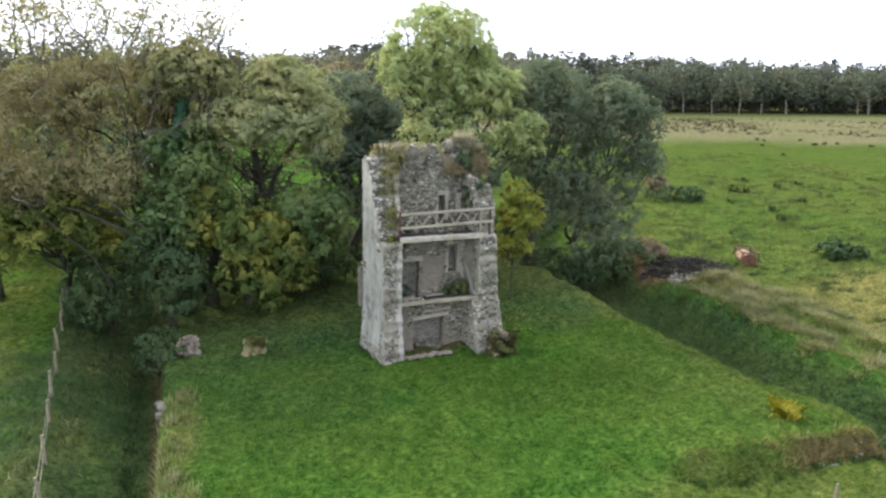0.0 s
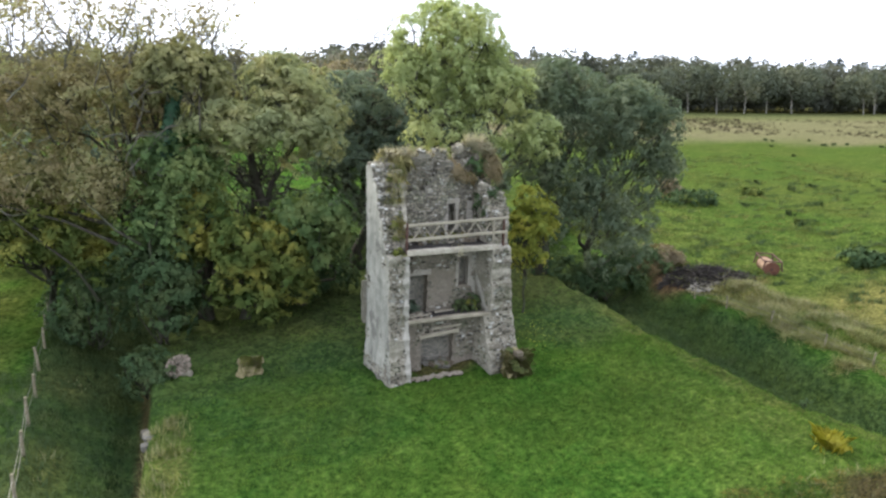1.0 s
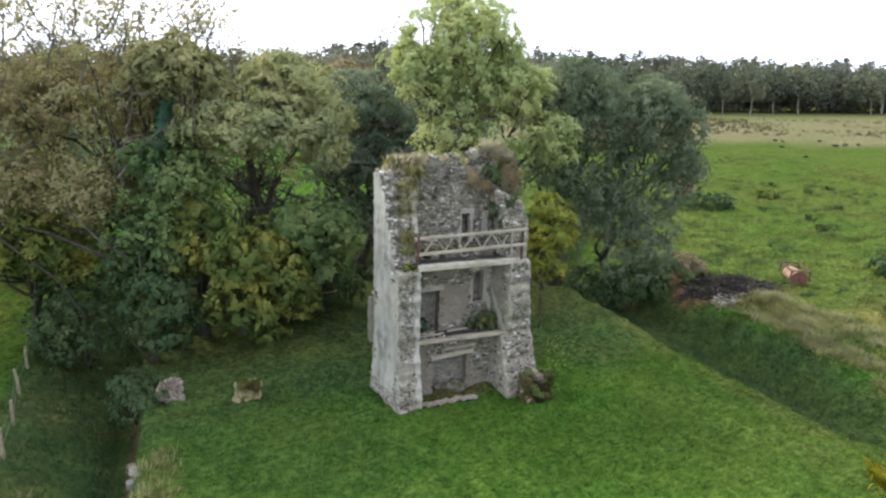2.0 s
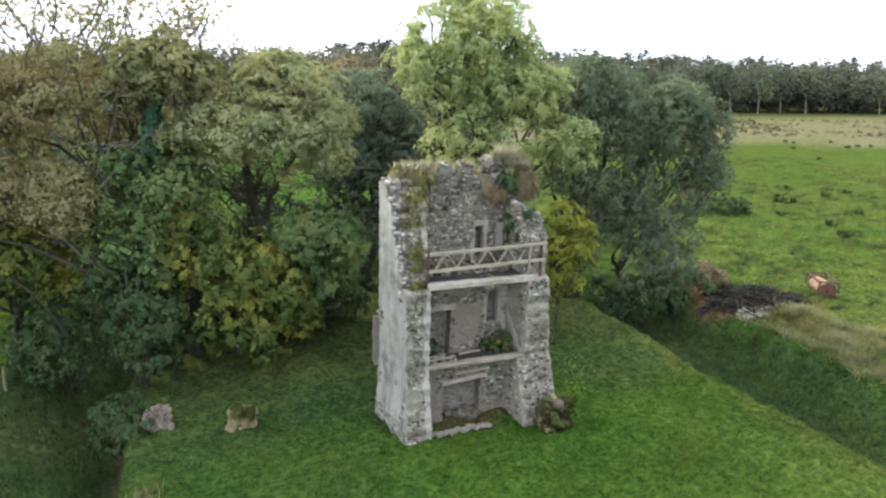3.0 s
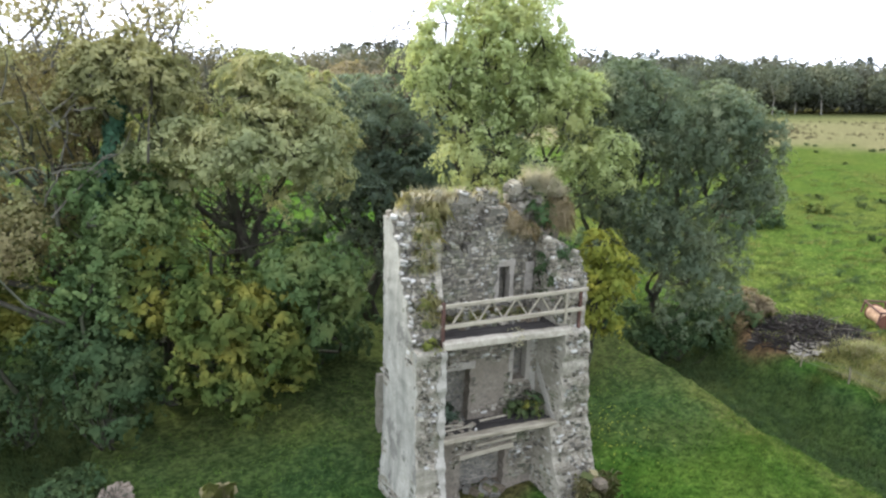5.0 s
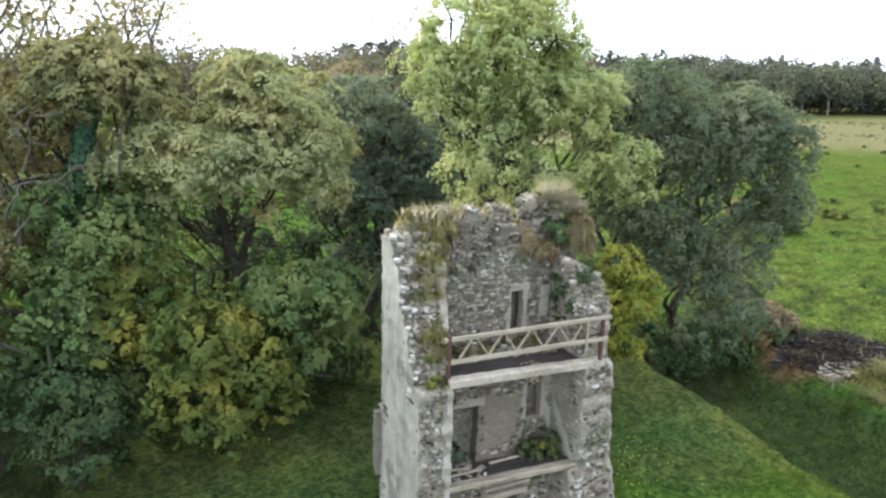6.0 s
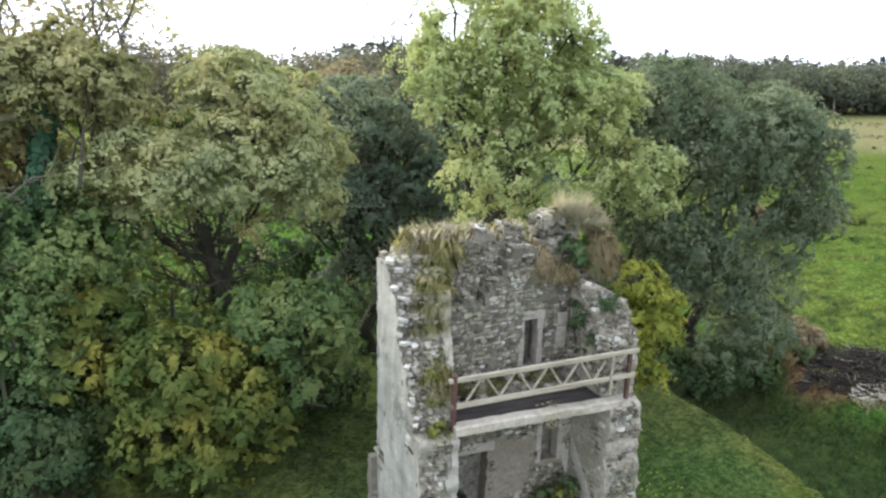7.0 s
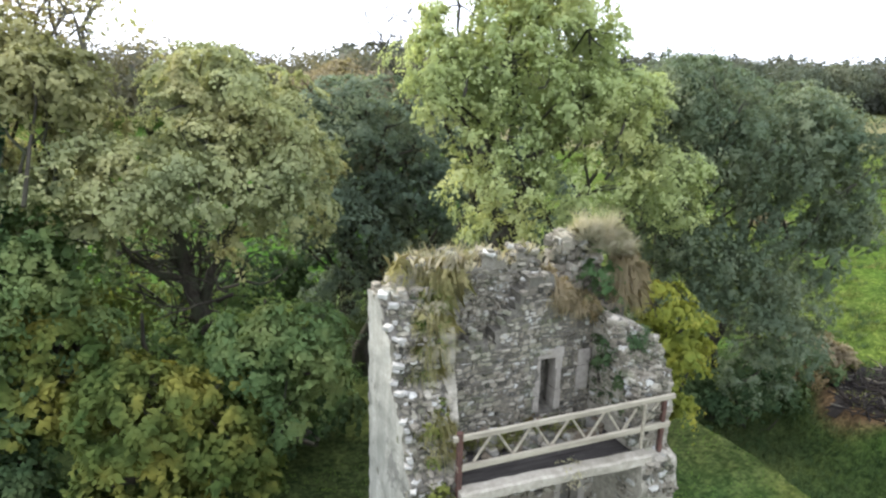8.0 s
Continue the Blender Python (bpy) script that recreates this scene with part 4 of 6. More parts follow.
def crown_points(lobes, count, rs, clump=0.7, shell=0.5, flat=0.6, low=-0.75, ragged=0.12):
    """Leaf places in uneven clumps on the lobes (x, y, z, rx, ry, rz), and the clumps' centres."""
    area = np.array([(l[3] * l[4] * l[5]) ** (2 / 3) for l in lobes])
    share = area / area.sum()
    pts, hubs, outs = [], [], []
    for l, sh in zip(lobes, share):
        c, rad = np.array(l[:3]), np.array(l[3:])
        k = max(6, int(1.5 * 4 * math.pi * (rad.prod() ** (2 / 3)) / (math.pi * clump * clump) * 0.62))
        d = rs.normal(size=(k, 3))
        d /= np.linalg.norm(d, axis=1)[:, None]
        d[:, 2] = np.where(d[:, 2] < low, -d[:, 2], d[:, 2])
        reach = shell + (1 - shell) * rs.rand(k) ** 0.5
        reach *= 1 + ragged * rs.normal(size=k)
        centre = c + d * rad * reach[:, None]
        m = max(8, int(count * sh / k))
        w = rs.uniform(0.35, 1.6, k)
        for q, wt in zip(centre, w):
            e = clump * rs.uniform(0.65, 1.25)
            n = int(m * wt)
            j = rs.randint(0, 7, n)
            hub = rs.normal(size=(7, 3)) * np.array([e, e, e * flat]) * 0.5
            hang = hub / (np.linalg.norm(hub, axis=1)[:, None] + 0.1) - np.array([0, 0, 0.35])
            g = hub[j] + hang[j] * (rs.normal(size=n) * 0.34 * e)[:, None] + rs.normal(size=(n, 3)) * np.array([1, 1, 0.65]) * 0.17 * e
            g[:, 2] -= 0.18 * (g[:, 0] ** 2 + g[:, 1] ** 2) / e
            n_out = (q - c) / rad
            n_out = n_out / (np.linalg.norm(n_out) + 1e-6)
            g -= 0.55 * (g @ n_out)[:, None] * n_out
            pts.append(q + g)
            o = g / e + 0.7 * (q - c) / rad
            outs.append(o / (np.linalg.norm(o, axis=1)[:, None] + 0.2))
        hubs.append((c, centre))
    return np.concatenate(pts), hubs, np.concatenate(outs)


def bend(p, q, rs, n=6, sag=0.12):
    p, q = np.array(p, float), np.array(q, float)
    d = np.linalg.norm(q - p)
    t = np.linspace(0, 1, n)[:, None]
    w = rs.normal(size=3) * sag * d
    return p + (q - p) * t + w * np.sin(math.pi * t) + rs.normal(size=(n, 3)) * 0.02 * d * (t > 0)


def tree(name, label, category, x, y, trunk_r, crown, leaf, leaf_m, bark_m, count, seed, clump=0.7, fork=0.35, lean=(0, 0), shell=0.62, twigs=0.35, group="", low=-0.75, flat=0.6, extra=(), ragged=0.12, limbs=0.4):
    """A tree: tapered trunk, limbs to each lobe of the crown, twigs to the clumps, loose leaves. Lobes are in metres from the foot."""
    rs = np.random.RandomState(seed)
    z = on_land(x, y)
    t = thing(name, (x, y, z), label, category, group)
    top = max(l[2] for l in crown)
    s = Shape()
    head = np.array([lean[0], lean[1], top])
    path = bend((0, 0, -0.3), head, rs, 9, 0.03)
    rad = trunk_r * (1 - 0.85 * np.linspace(0, 1, 9) ** 0.8)
    rad[0] *= 1.5
    s.tube(path, rad, 9)
    pts, hubs, out = crown_points(crown, count, rs, clump, shell, flat, low, ragged)
    for c, centres in hubs:
        f = min(0.9, max(fork, 0.75 * c[2] / top - 0.1) + rs.uniform(-0.05, 0.05))
        i = int(f * 8)
        start = path[i]
        if np.linalg.norm(c - start) > 0.4:
            lp = bend(start, c, rs, 6, 0.16)
            if rs.rand() < limbs or len(hubs) < 12:
                s.tube(lp, np.linspace(rad[i] * 0.5, 0.04, 6), 6)
            start = lp[3:]
        else:
            start = path[i:i + 2]
        for q in centres:
            if rs.rand() < twigs:
                o = start[rs.randint(max(0, len(start) - 3), len(start))]
                s.tube(bend(o, q, rs, 4, 0.1), np.linspace(0.035 + 0.008 * np.linalg.norm(q - o), 0.01, 4), 4)
    for p, q, r0 in extra:
        s.tube(bend(p, q, rs, 7, 0.1), np.linspace(r0, r0 * 0.25, 7), 7)
    part("trunk", s.mesh("trunk", bark_m, True), t)
    part("crown", quads_of("crown", leaf_quads(pts, leaf, rs, out=out), 4, leaf_m), t)
    return t


# large turning tree beside the ditch, thin at its top
big = tree("tree", "tall broadleaf tree turning brown, with thin bare twigs on top", "tree", -0.8, 35.4, 0.5,
           dome((-2.2, 0.4, 10.9), (3.2, 2.6, 2.5), 16, 1.25, 301) + dome((-5.8, 0.2, 10.4), (2.8, 2.4, 2.5), 14, 1.2, 302)
           + dome((-3.6, -1.0, 7.6), (3.0, 2.0, 2.0), 12, 1.2, 304) + dome((-7.4, 0.0, 7.2), (2.6, 2.2, 2.2), 10, 1.2, 305)
           + [(-1.2, 3.0, 9.0, 3.4, 2.4, 2.8), (-8.6, 1.6, 9.8, 2.2, 2.2, 2.0)],
           0.12, LEAF_BROWN, BARK, 84000, 11, clump=0.55, shell=0.55, twigs=0.1, limbs=0.2)
tree("tree", "green leafy tree standing among the turning ones by the ditch", "tree", 0.6, 36.0, 0.3,
     dome((-0.7, -1.8, 8.0), (2.0, 1.7, 2.0), 15, 0.95, 306, -0.8) + dome((-1.4, -2.4, 5.6), (1.7, 1.4, 1.8), 11, 0.85, 307, -0.9) + [(-0.7, -2.4, 3.4, 1.2, 1.0, 1.2), (0.7, -1.8, 6.0, 1.1, 1.0, 1.1)],
     0.14, LEAF_MID, BARK, 44000, 24, clump=0.45, shell=0.55, twigs=0.14, low=-0.95)
tree("tree", "slender olive-green tree between the turning tree and the spreading one", "tree", 0.9, 35.9, 0.24,
     dome((-0.3, -1.6, 12.3), (2.0, 1.6, 1.4), 15, 0.8, 303, -0.6, 0.7) + [(-1.9, -1.8, 11.6, 0.9, 0.9, 0.7), (1.2, -1.8, 11.6, 0.9, 0.9, 0.8), (1.0, -1.6, 10.4, 0.8, 0.8, 0.7), (-0.2, -1.4, 13.5, 0.8, 0.8, 0.6)],
     0.125, LEAF_SAGE, BARK, 30000, 26, clump=0.42, shell=0.55, twigs=0.14, limbs=0.25)
tree("tree", "yellowish-green tree on the far bank of the ditch", "tree", -6.4, 37.0, 0.26,
     dome((-0.6, -1.6, 5.4), (2.4, 1.7, 1.9), 13, 0.95, 308, -0.8) + dome((2.0, -1.8, 4.8), (1.8, 1.4, 1.8), 10, 0.85, 309, -0.8) + [(-2.6, -1.2, 4.4, 1.5, 1.3, 1.5), (0.8, -2.0, 7.0, 1.6, 1.3, 1.2)],
     0.16, LEAF_LOW, BARK, 30000, 25, clump=0.5, shell=0.55, twigs=0.14, low=-0.95)
# sparse bare crown above it
rs = np.random.RandomState(77)
s, tips = Shape(), []
for k in range(44):
    a = np.array([rs.uniform(-8.2, 3.0), rs.uniform(-0.9, 2.6), rs.uniform(12.2, 13.8)])
    b = a + np.array([rs.normal(0, 0.9), rs.normal(0, 0.5), rs.uniform(1.2, 3.3)])
    line = bend(a, b, rs, 6, 0.1)
    s.tube(line, np.linspace(0.05, 0.012, 6), 4)
    for j in range(7):
        o = line[rs.randint(1, 6)]
        e = o + np.array([rs.normal(0, 0.8), rs.normal(0, 0.5), rs.uniform(0.0, 0.9)])
        s.tube(bend(o, e, rs, 4, 0.1), np.linspace(0.02, 0.006, 4), 3)
        tips.append(e + rs.normal(size=(int(rs.uniform(4, 26)), 3)) * 0.28)
for k in range(30):
    a = np.array([rs.uniform(-6.5, 0.5), rs.uniform(-2.8, -1.2), rs.uniform(7.0, 12.0)])
    s.tube(bend(a, a + np.array([rs.uniform(-1.6, 1.6), rs.uniform(-1.0, -0.2), rs.uniform(-0.4, 1.6)]), rs, 7, 0.15), np.linspace(0.04, 0.012, 7), 5)
part("upper_growth", s.mesh("upper_growth", BARK_PALE), big, "bare upper twigs", "stuff")
part("thin_leaves", quads_of("thin_leaves", leaf_quads(np.concatenate(tips), 0.19, rs), 4, LEAF_BROWN), big, "last leaves on the bare twigs")
# its forward stem, thick with ivy
rs = np.random.RandomState(78)
s = Shape()
stem = bend((0, 0, 2.0), (0.75, -1.6, 12.6), rs, 10, 0.03)
s.tube(stem, np.linspace(0.3, 0.1, 10), 8)
for a, b in (((0.75, -1.5, 11.6), (1.5, -1.7, 13.2)), ((0.7, -1.5, 11.2), (0.2, -1.8, 13.0))):
    s.tube(bend(a, b, rs, 6, 0.1), np.linspace(0.09, 0.03, 6), 6)
part("forward_stem", s.mesh("forward_stem", BARK_PALE, True), big)
at = np.sort(rs.uniform(0, 9, 6500))
low = np.floor(at).astype(int).clip(0, 8)
line = np.array([tuple(p) for p in stem])
mid = line[low] + (line[low + 1] - line[low]) * (at - low)[:, None]
a = rs.uniform(0, 6.3, 6500)
rr = (0.2 + 0.3 * rs.rand(6500) ** 0.7) * (1.25 - at / 13) * (1 + 0.3 * wave(at, a, 0.5, 41))
round_it = np.stack([np.cos(a), np.sin(a), 0.2 + 0 * a], -1)
ivy_pts = mid + round_it * rr[:, None]
part("ivy", quads_of("ivy", leaf_quads(ivy_pts, 0.15, rs, 0.6, 0.8, round_it), 4, LEAF_IVY), big, "blue-green ivy round the forward stem")

olive = tree("tree", "spreading olive-green tree with dark crooked limbs", "tree", 4.1, 37.6, 0.46,
     dome((1.5, -2.4, 10.9), (2.4, 2.4, 2.3), 18, 1.0, 311, -0.4, 0.62) + dome((-1.9, -3.2, 10.0), (2.0, 2.0, 1.6), 13, 0.95, 312, -0.4, 0.6) + dome((0.7, -2.0, 12.3), (1.6, 1.5, 1.4), 10, 0.8, 313, -0.3, 0.65)
     + dome((0.4, -4.4, 9.9), (2.2, 1.4, 1.3), 10, 0.85, 314, -0.4, 0.6) + [(2.7, -3.4, 9.3, 1.2, 1.2, 0.9), (1.9, -3.6, 8.7, 1.2, 1.0, 0.8), (-2.4, -3.4, 8.6, 1.3, 1.1, 0.8), (3.2, -2.4, 10.2, 1.0, 1.2, 0.8), (1.6, 0.6, 10.2, 1.9, 1.6, 1.6), (-3.2, -1.6, 9.4, 1.2, 1.3, 0.9), (2.9, -1.6, 8.8, 1.1, 1.1, 0.7)],
     0.115, LEAF_OLIVE, BARK, 100000, 12, clump=0.46, fork=0.76, lean=(-0.7, -0.4), shell=0.6, flat=0.45, twigs=0.12, limbs=0.1,
     extra=[((0.0, 0, 4.6), (1.5, -0.9, 8.8), 0.22), ((-0.25, -0.1, 6.4), (-2.0, -1.4, 8.9), 0.15)])
rs = np.random.RandomState(83)
s = Shape()
for k in range(46):
    o = np.array([-0.5, -0.2, 7.2]) + rs.normal(size=3) * np.array([0.3, 0.2, 0.5]) if k % 2 else np.array([1.0, -0.6, 7.2]) + rs.normal(size=3) * np.array([0.3, 0.2, 0.8])
    e = o + np.array([rs.uniform(-2.4, 2.4), rs.uniform(-1.8, 0.6), rs.uniform(-0.3, 1.9)])
    twig = bend(o, e, rs, 7, 0.16)
    s.tube(twig, np.linspace(0.05, 0.014, 7), 5)
    for j in range(3):
        p = twig[rs.randint(2, 7)]
        s.tube(bend(p, p + np.array([rs.normal(0, 0.5), rs.normal(0, 0.3), rs.uniform(-0.5, 0.5)]), rs, 4, 0.15), np.linspace(0.02, 0.008, 4), 4)
part("inner_growth", s.mesh("inner_growth", BARK), olive, "dark bare twigs beneath the canopy", "stuff")
tree("tree", "low drooping sycamore with yellow-green leaves", "tree", 2.7, 35.2, 0.28,
     [(0.3, -2.6, 4.9, 2.0, 1.4, 1.2), (-1.0, -1.8, 5.2, 1.4, 1.4, 1.2), (1.4, -2.6, 4.4, 1.5, 1.2, 1.2), (-0.6, -3.0, 3.6, 1.0, 0.9, 1.1), (-1.9, -1.4, 6.5, 1.3, 1.1, 1.2), (-2.3, -1.8, 5.0, 1.1, 1.0, 1.1), (0.3, -3.2, 3.0, 1.0, 0.8, 1.1), (1.3, -3.3, 3.0, 0.9, 0.8, 1.1), (2.2, -2.9, 3.3, 0.9, 0.8, 1.0), (0.1, -3.4, 2.0, 0.6, 0.5, 0.8), (1.0, -3.5, 2.0, 0.7, 0.5, 0.8), (2.6, -2.8, 2.6, 0.6, 0.6, 0.8), (-1.1, -3.0, 2.8, 0.6, 0.6, 0.7)],
     0.18, LEAF_LOW, BARK, 46000, 13, clump=0.42, low=-0.95, shell=0.6, twigs=0.2)
tree("tree", "low spreading green tree with hanging branches", "tree", 5.9, 36.4, 0.26,
     dome((0.1, -2.6, 5.2), (2.0, 1.8, 1.5), 16, 0.8, 321, -0.7, 0.75) + [(1.3, -2.8, 4.2, 0.9, 0.8, 0.9), (0.2, -3.4, 3.6, 0.9, 0.8, 1.0), (-0.6, -2.8, 4.0, 1.2, 1.0, 1.0)],
     0.15, LEAF_MID, BARK, 34000, 23, clump=0.42, low=-0.95, shell=0.6, twigs=0.2)
tree("tree", "green bushy tree filling in behind the spreading one", "tree", 3.6, 41.2, 0.22,
     dome((0.0, -0.6, 7.2), (2.6, 1.5, 2.0), 14, 1.05, 381, -0.7, 0.75) + [(-2.0, -0.6, 5.6, 1.4, 1.0, 1.2), (1.8, -0.6, 5.6, 1.4, 1.0, 1.2), (0.0, -0.8, 4.6, 1.6, 1.0, 1.3)],
     0.18, LEAF_MID, BARK, 2600, 27, clump=0.5, low=-0.95, shell=0.6)
tree("tree", "dark green tree standing behind the tower", "tree", 10.6, 42.5, 0.4,
     dome((0, 0, 10.2), (3.0, 2.6, 2.7), 18, 1.15, 331) + dome((-0.9, -1.4, 7.4), (2.8, 2.2, 2.2), 14, 1.1, 332) + dome((2.4, -1.4, 7.6), (2.4, 2.2, 2.2), 12, 1.1, 333) + [(0.2, -2.2, 5.0, 2.4, 1.8, 1.8), (3.4, -1, 4.6, 2.2, 2.0, 2.2), (-1.2, -1.2, 4.4, 1.6, 1.8, 2.0)],
     0.145, LEAF_DARK, BARK, 60000, 14, clump=0.55)
tree("tree", "copper-brown tree behind darker ones", "tree", 11.6, 50.0, 0.4,
     dome((0, 0, 10.8), (3.2, 2.6, 2.5), 16, 1.2, 341) + dome((-2.2, -0.5, 9.8), (2.4, 2.2, 2.0), 10, 1.1, 342) + [(2.8, -0.6, 10.0, 2.4, 2.2, 2.0), (0, -1.5, 8.0, 3.4, 2.4, 2.2)],
     0.19, LEAF_COPPER, BARK, 30000, 15, clump=0.65)
ash = tree("tree", "tall pale green ash tree behind the tower", "tree", 13.5, 36.2, 0.42,
           dome((0.2, -1.4, 13.0), (3.5, 2.5, 3.3), 34, 1.05, 351, -0.62, 0.85) + dome((2.6, -2.2, 11.6), (2.2, 1.7, 1.7), 12, 0.85, 352) + dome((4.6, -2.9, 9.5), (1.35, 1.3, 1.5), 9, 0.75, 353, -0.9)
           + [(-2.2, -2.0, 12.4, 1.2, 1.2, 1.1), (-0.8, -3.2, 10.0, 1.3, 1.0, 1.1), (1.2, -3.4, 9.6, 1.5, 1.0, 1.1), (2.9, -3.4, 9.6, 1.2, 1.0, 1.0), (0.2, 0.4, 15.6, 1.2, 1.2, 1.0), (-1.4, -1.6, 9.0, 0.9, 0.9, 0.9), (-0.9, -2.8, 8.5, 1.1, 0.8, 0.9), (0.6, -3.0, 8.2, 1.3, 0.9, 0.9), (2.2, -3.0, 8.4, 1.2, 0.9, 0.9), (-1.7, -2.6, 10.8, 1.0, 0.9, 0.9), (-1.9, -2.6, 9.6, 0.9, 0.8, 0.9), (-0.6, -3.0, 11.2, 1.0, 0.7, 1.0)],
           0.115, LEAF_ASH, BARK, 112000, 16, clump=0.45, shell=0.55, twigs=0.1, limbs=0.25,
           extra=[((0, 0, 6.0), (-0.5, 0.3, 11.6), 0.26), ((0, 0, 6.4), (1.6, 0.0, 12.0), 0.2)])
tree("tree", "dark grey-green broad tree beside the ditch", "tree", 21.0, 36.6, 0.42,
     dome((-0.3, -1.3, 9.9), (3.2, 2.6, 3.3), 30, 1.15, 361, -0.45, 0.85) + dome((-1.6, -1.9, 7.0), (1.9, 1.7, 1.7), 10, 0.9, 362) + dome((1.5, -2.2, 5.4), (1.9, 1.5, 1.9), 12, 0.9, 363, -0.8) + [(-1.2, -2.4, 4.2, 1.5, 1.2, 1.8), (0.8, -2.0, 3.4, 1.7, 1.2, 1.4), (2.4, -1.8, 4.6, 1.5, 1.2, 1.5), (0.1, -2.4, 6.4, 1.8, 1.2, 1.4), (2.0, -1.6, 7.6, 1.3, 1.4, 1.2)],
     0.115, LEAF_BLUE, BARK, 84000, 17, clump=0.42, shell=0.66, flat=0.85, ragged=0.05, twigs=0.08, limbs=0.2)
tree("tree", "dark grey-green tree leaning over the ditch", "tree", 25.0, 36.4, 0.38,
     dome((0.8, -1.6, 11.2), (2.8, 2.5, 3.0), 28, 1.05, 371, -0.4, 0.85) + dome((2.9, -1.9, 9.1), (1.4, 1.3, 1.4), 9, 0.75, 372, -0.8) + [(-1.0, -2.0, 6.2, 1.6, 1.2, 1.5), (0.5, -2.2, 5.2, 1.6, 1.2, 1.5), (1.6, -2.0, 7.2, 1.0, 1.0, 0.9), (-0.9, -2.2, 9.25, 1.3, 1.2, 1.2), (0.9, -2.6, 8.25, 1.3, 1.0, 1.0), (-0.6, -2.4, 5.25, 1.6, 1.3, 1.6), (0.9, -2.2, 4.25, 1.5, 1.3, 1.4), (2.1, -2, 5.65, 0.8, 0.8, 1.2), (1.8, -2, 4.05, 0.9, 0.9, 1.2), (-0.4, -2, 3.25, 1.8, 1.4, 1.4), (-0.4, -2.3, 7.05, 1.3, 1.1, 1.1), (1.2, -2, 6.65, 1.0, 1.0, 1.0)],
     0.115, LEAF_BLUE, BARK, 80000, 18, clump=0.42, shell=0.66, flat=0.85, ragged=0.05, twigs=0.08, limbs=0.2)
tree("small_tree", "small tree with bright yellow autumn leaves", "tree", 16.75, 31.0, 0.055,
     [(0.0, 0, 6.2, 0.75, 0.8, 0.9), (0.6, -0.2, 5.6, 0.8, 0.8, 0.8), (-0.4, -0.2, 5.2, 0.8, 0.8, 0.8), (0.5, -0.3, 4.6, 0.9, 0.9, 0.8), (-0.3, -0.2, 4.2, 0.8, 0.8, 0.8), (0.2, -0.3, 3.4, 0.9, 0.9, 0.7), (0.9, -0.1, 5.0, 0.6, 0.6, 0.7), (-0.5, -0.2, 3.2, 0.6, 0.6, 0.6)],
     0.12, LEAF_YELLOW, BARK, 19000, 19, clump=0.36, low=-0.95, shell=0.5)
tree("tree", "yellowish tree at the edge of the pasture", "tree", -10.5, 41.0, 0.3,
     [(0, 0, 6.4, 2.6, 2.6, 2.2), (1.6, -1, 4.6, 2.0, 2.0, 1.8), (-1.8, -0.6, 4.8, 2.2, 2.0, 1.8)], 0.22, LEAF_LOW, BARK, 14400, 20, clump=0.65)
tree("tree", "dark tree of the wood edge", "tree", -6.5, 46.0, 0.35,
     [(0, 0, 8.0, 3.2, 3.0, 3.0), (2.6, 0, 5.6, 2.6, 2.4, 2.4), (-2.8, 0, 5.6, 2.6, 2.4, 2.4), (5, 1, 6, 2.6, 2.4, 2.6)], 0.26, LEAF_DARK, BARK, 24000, 21, clump=0.75)
tree("tree", "dark tree of the wood edge", "tree", 18.0, 46.5, 0.35,
     [(0, 0, 9.0, 3.2, 3.0, 3.0), (2.6, 0, 6.0, 2.8, 2.4, 2.6), (-2.8, 0, 6.0, 2.8, 2.4, 2.6), (0, -1, 3.4, 3.0, 2.4, 2.0)], 0.26, LEAF_DARK, BARK, 24000, 22, clump=0.75)
# bare snag rising out of the crown beside the ash
snag = thing("dead_tree", (12.7, 44.2, on_land(12.7, 44.2)), "leafless grey dead tree above the crowns", "tree")
rs = np.random.RandomState(31)
s = Shape()
line = bend((0, 0, -0.2), (0.1, 0, 12.4), rs, 9, 0.02)
s.tube(line, np.linspace(0.12, 0.05, 9), 7)
for k in range(9):
    o = line[6 + k % 3]
    e = o + np.array([rs.uniform(-1.8, 1.2), rs.normal(0, 0.7), 15.5 - o[2] + rs.uniform(-1.4, 0.5)])
    l2 = bend(o, e, rs, 7, 0.12)
    s.tube(l2, np.linspace(0.05, 0.015, 7), 5)
    for j in range(5):
        o2 = l2[rs.randint(2, 7)]
        s.tube(bend(o2, o2 + np.array([rs.normal(0, 0.7), rs.normal(0, 0.5), rs.uniform(0.0, 0.8)]), rs, 5, 0.14), np.linspace(0.035, 0.01, 5), 4)
part("trunk", s.mesh("trunk", BARK, True), snag)


def shrub(name, label, x, y, rx, ry, h, leaf_m, count, seed, leaf=0.16, stems=9, clump=0.4, group=""):
    rs = np.random.RandomState(seed)
    t = thing(name, (x, y, on_land(x, y)), label, "bush", group)
    pts, hubs, out = crown_points([(0, 0, h * 0.5, rx, ry, h * 0.52), (0.3 * rx, -0.3 * ry, h * 0.35, rx * 0.8, ry * 0.8, h * 0.4)], count, rs, clump, 0.45, 0.7, -0.5)
    pts[:, 2] = np.maximum(pts[:, 2], 0.03)
    s = Shape()
    for k in range(stems):
        c = hubs[0][1][rs.randint(len(hubs[0][1]))]
        s.tube(bend((rs.normal(0, 0.15), rs.normal(0, 0.15), -0.1), c, rs, 5, 0.1), np.linspace(0.035, 0.01, 5), 4)
    part("branchwork", s.mesh("branchwork", BARK), t)
    part("foliage", quads_of("foliage", leaf_quads(pts, leaf, rs, out=out), 4, leaf_m), t)
    return t


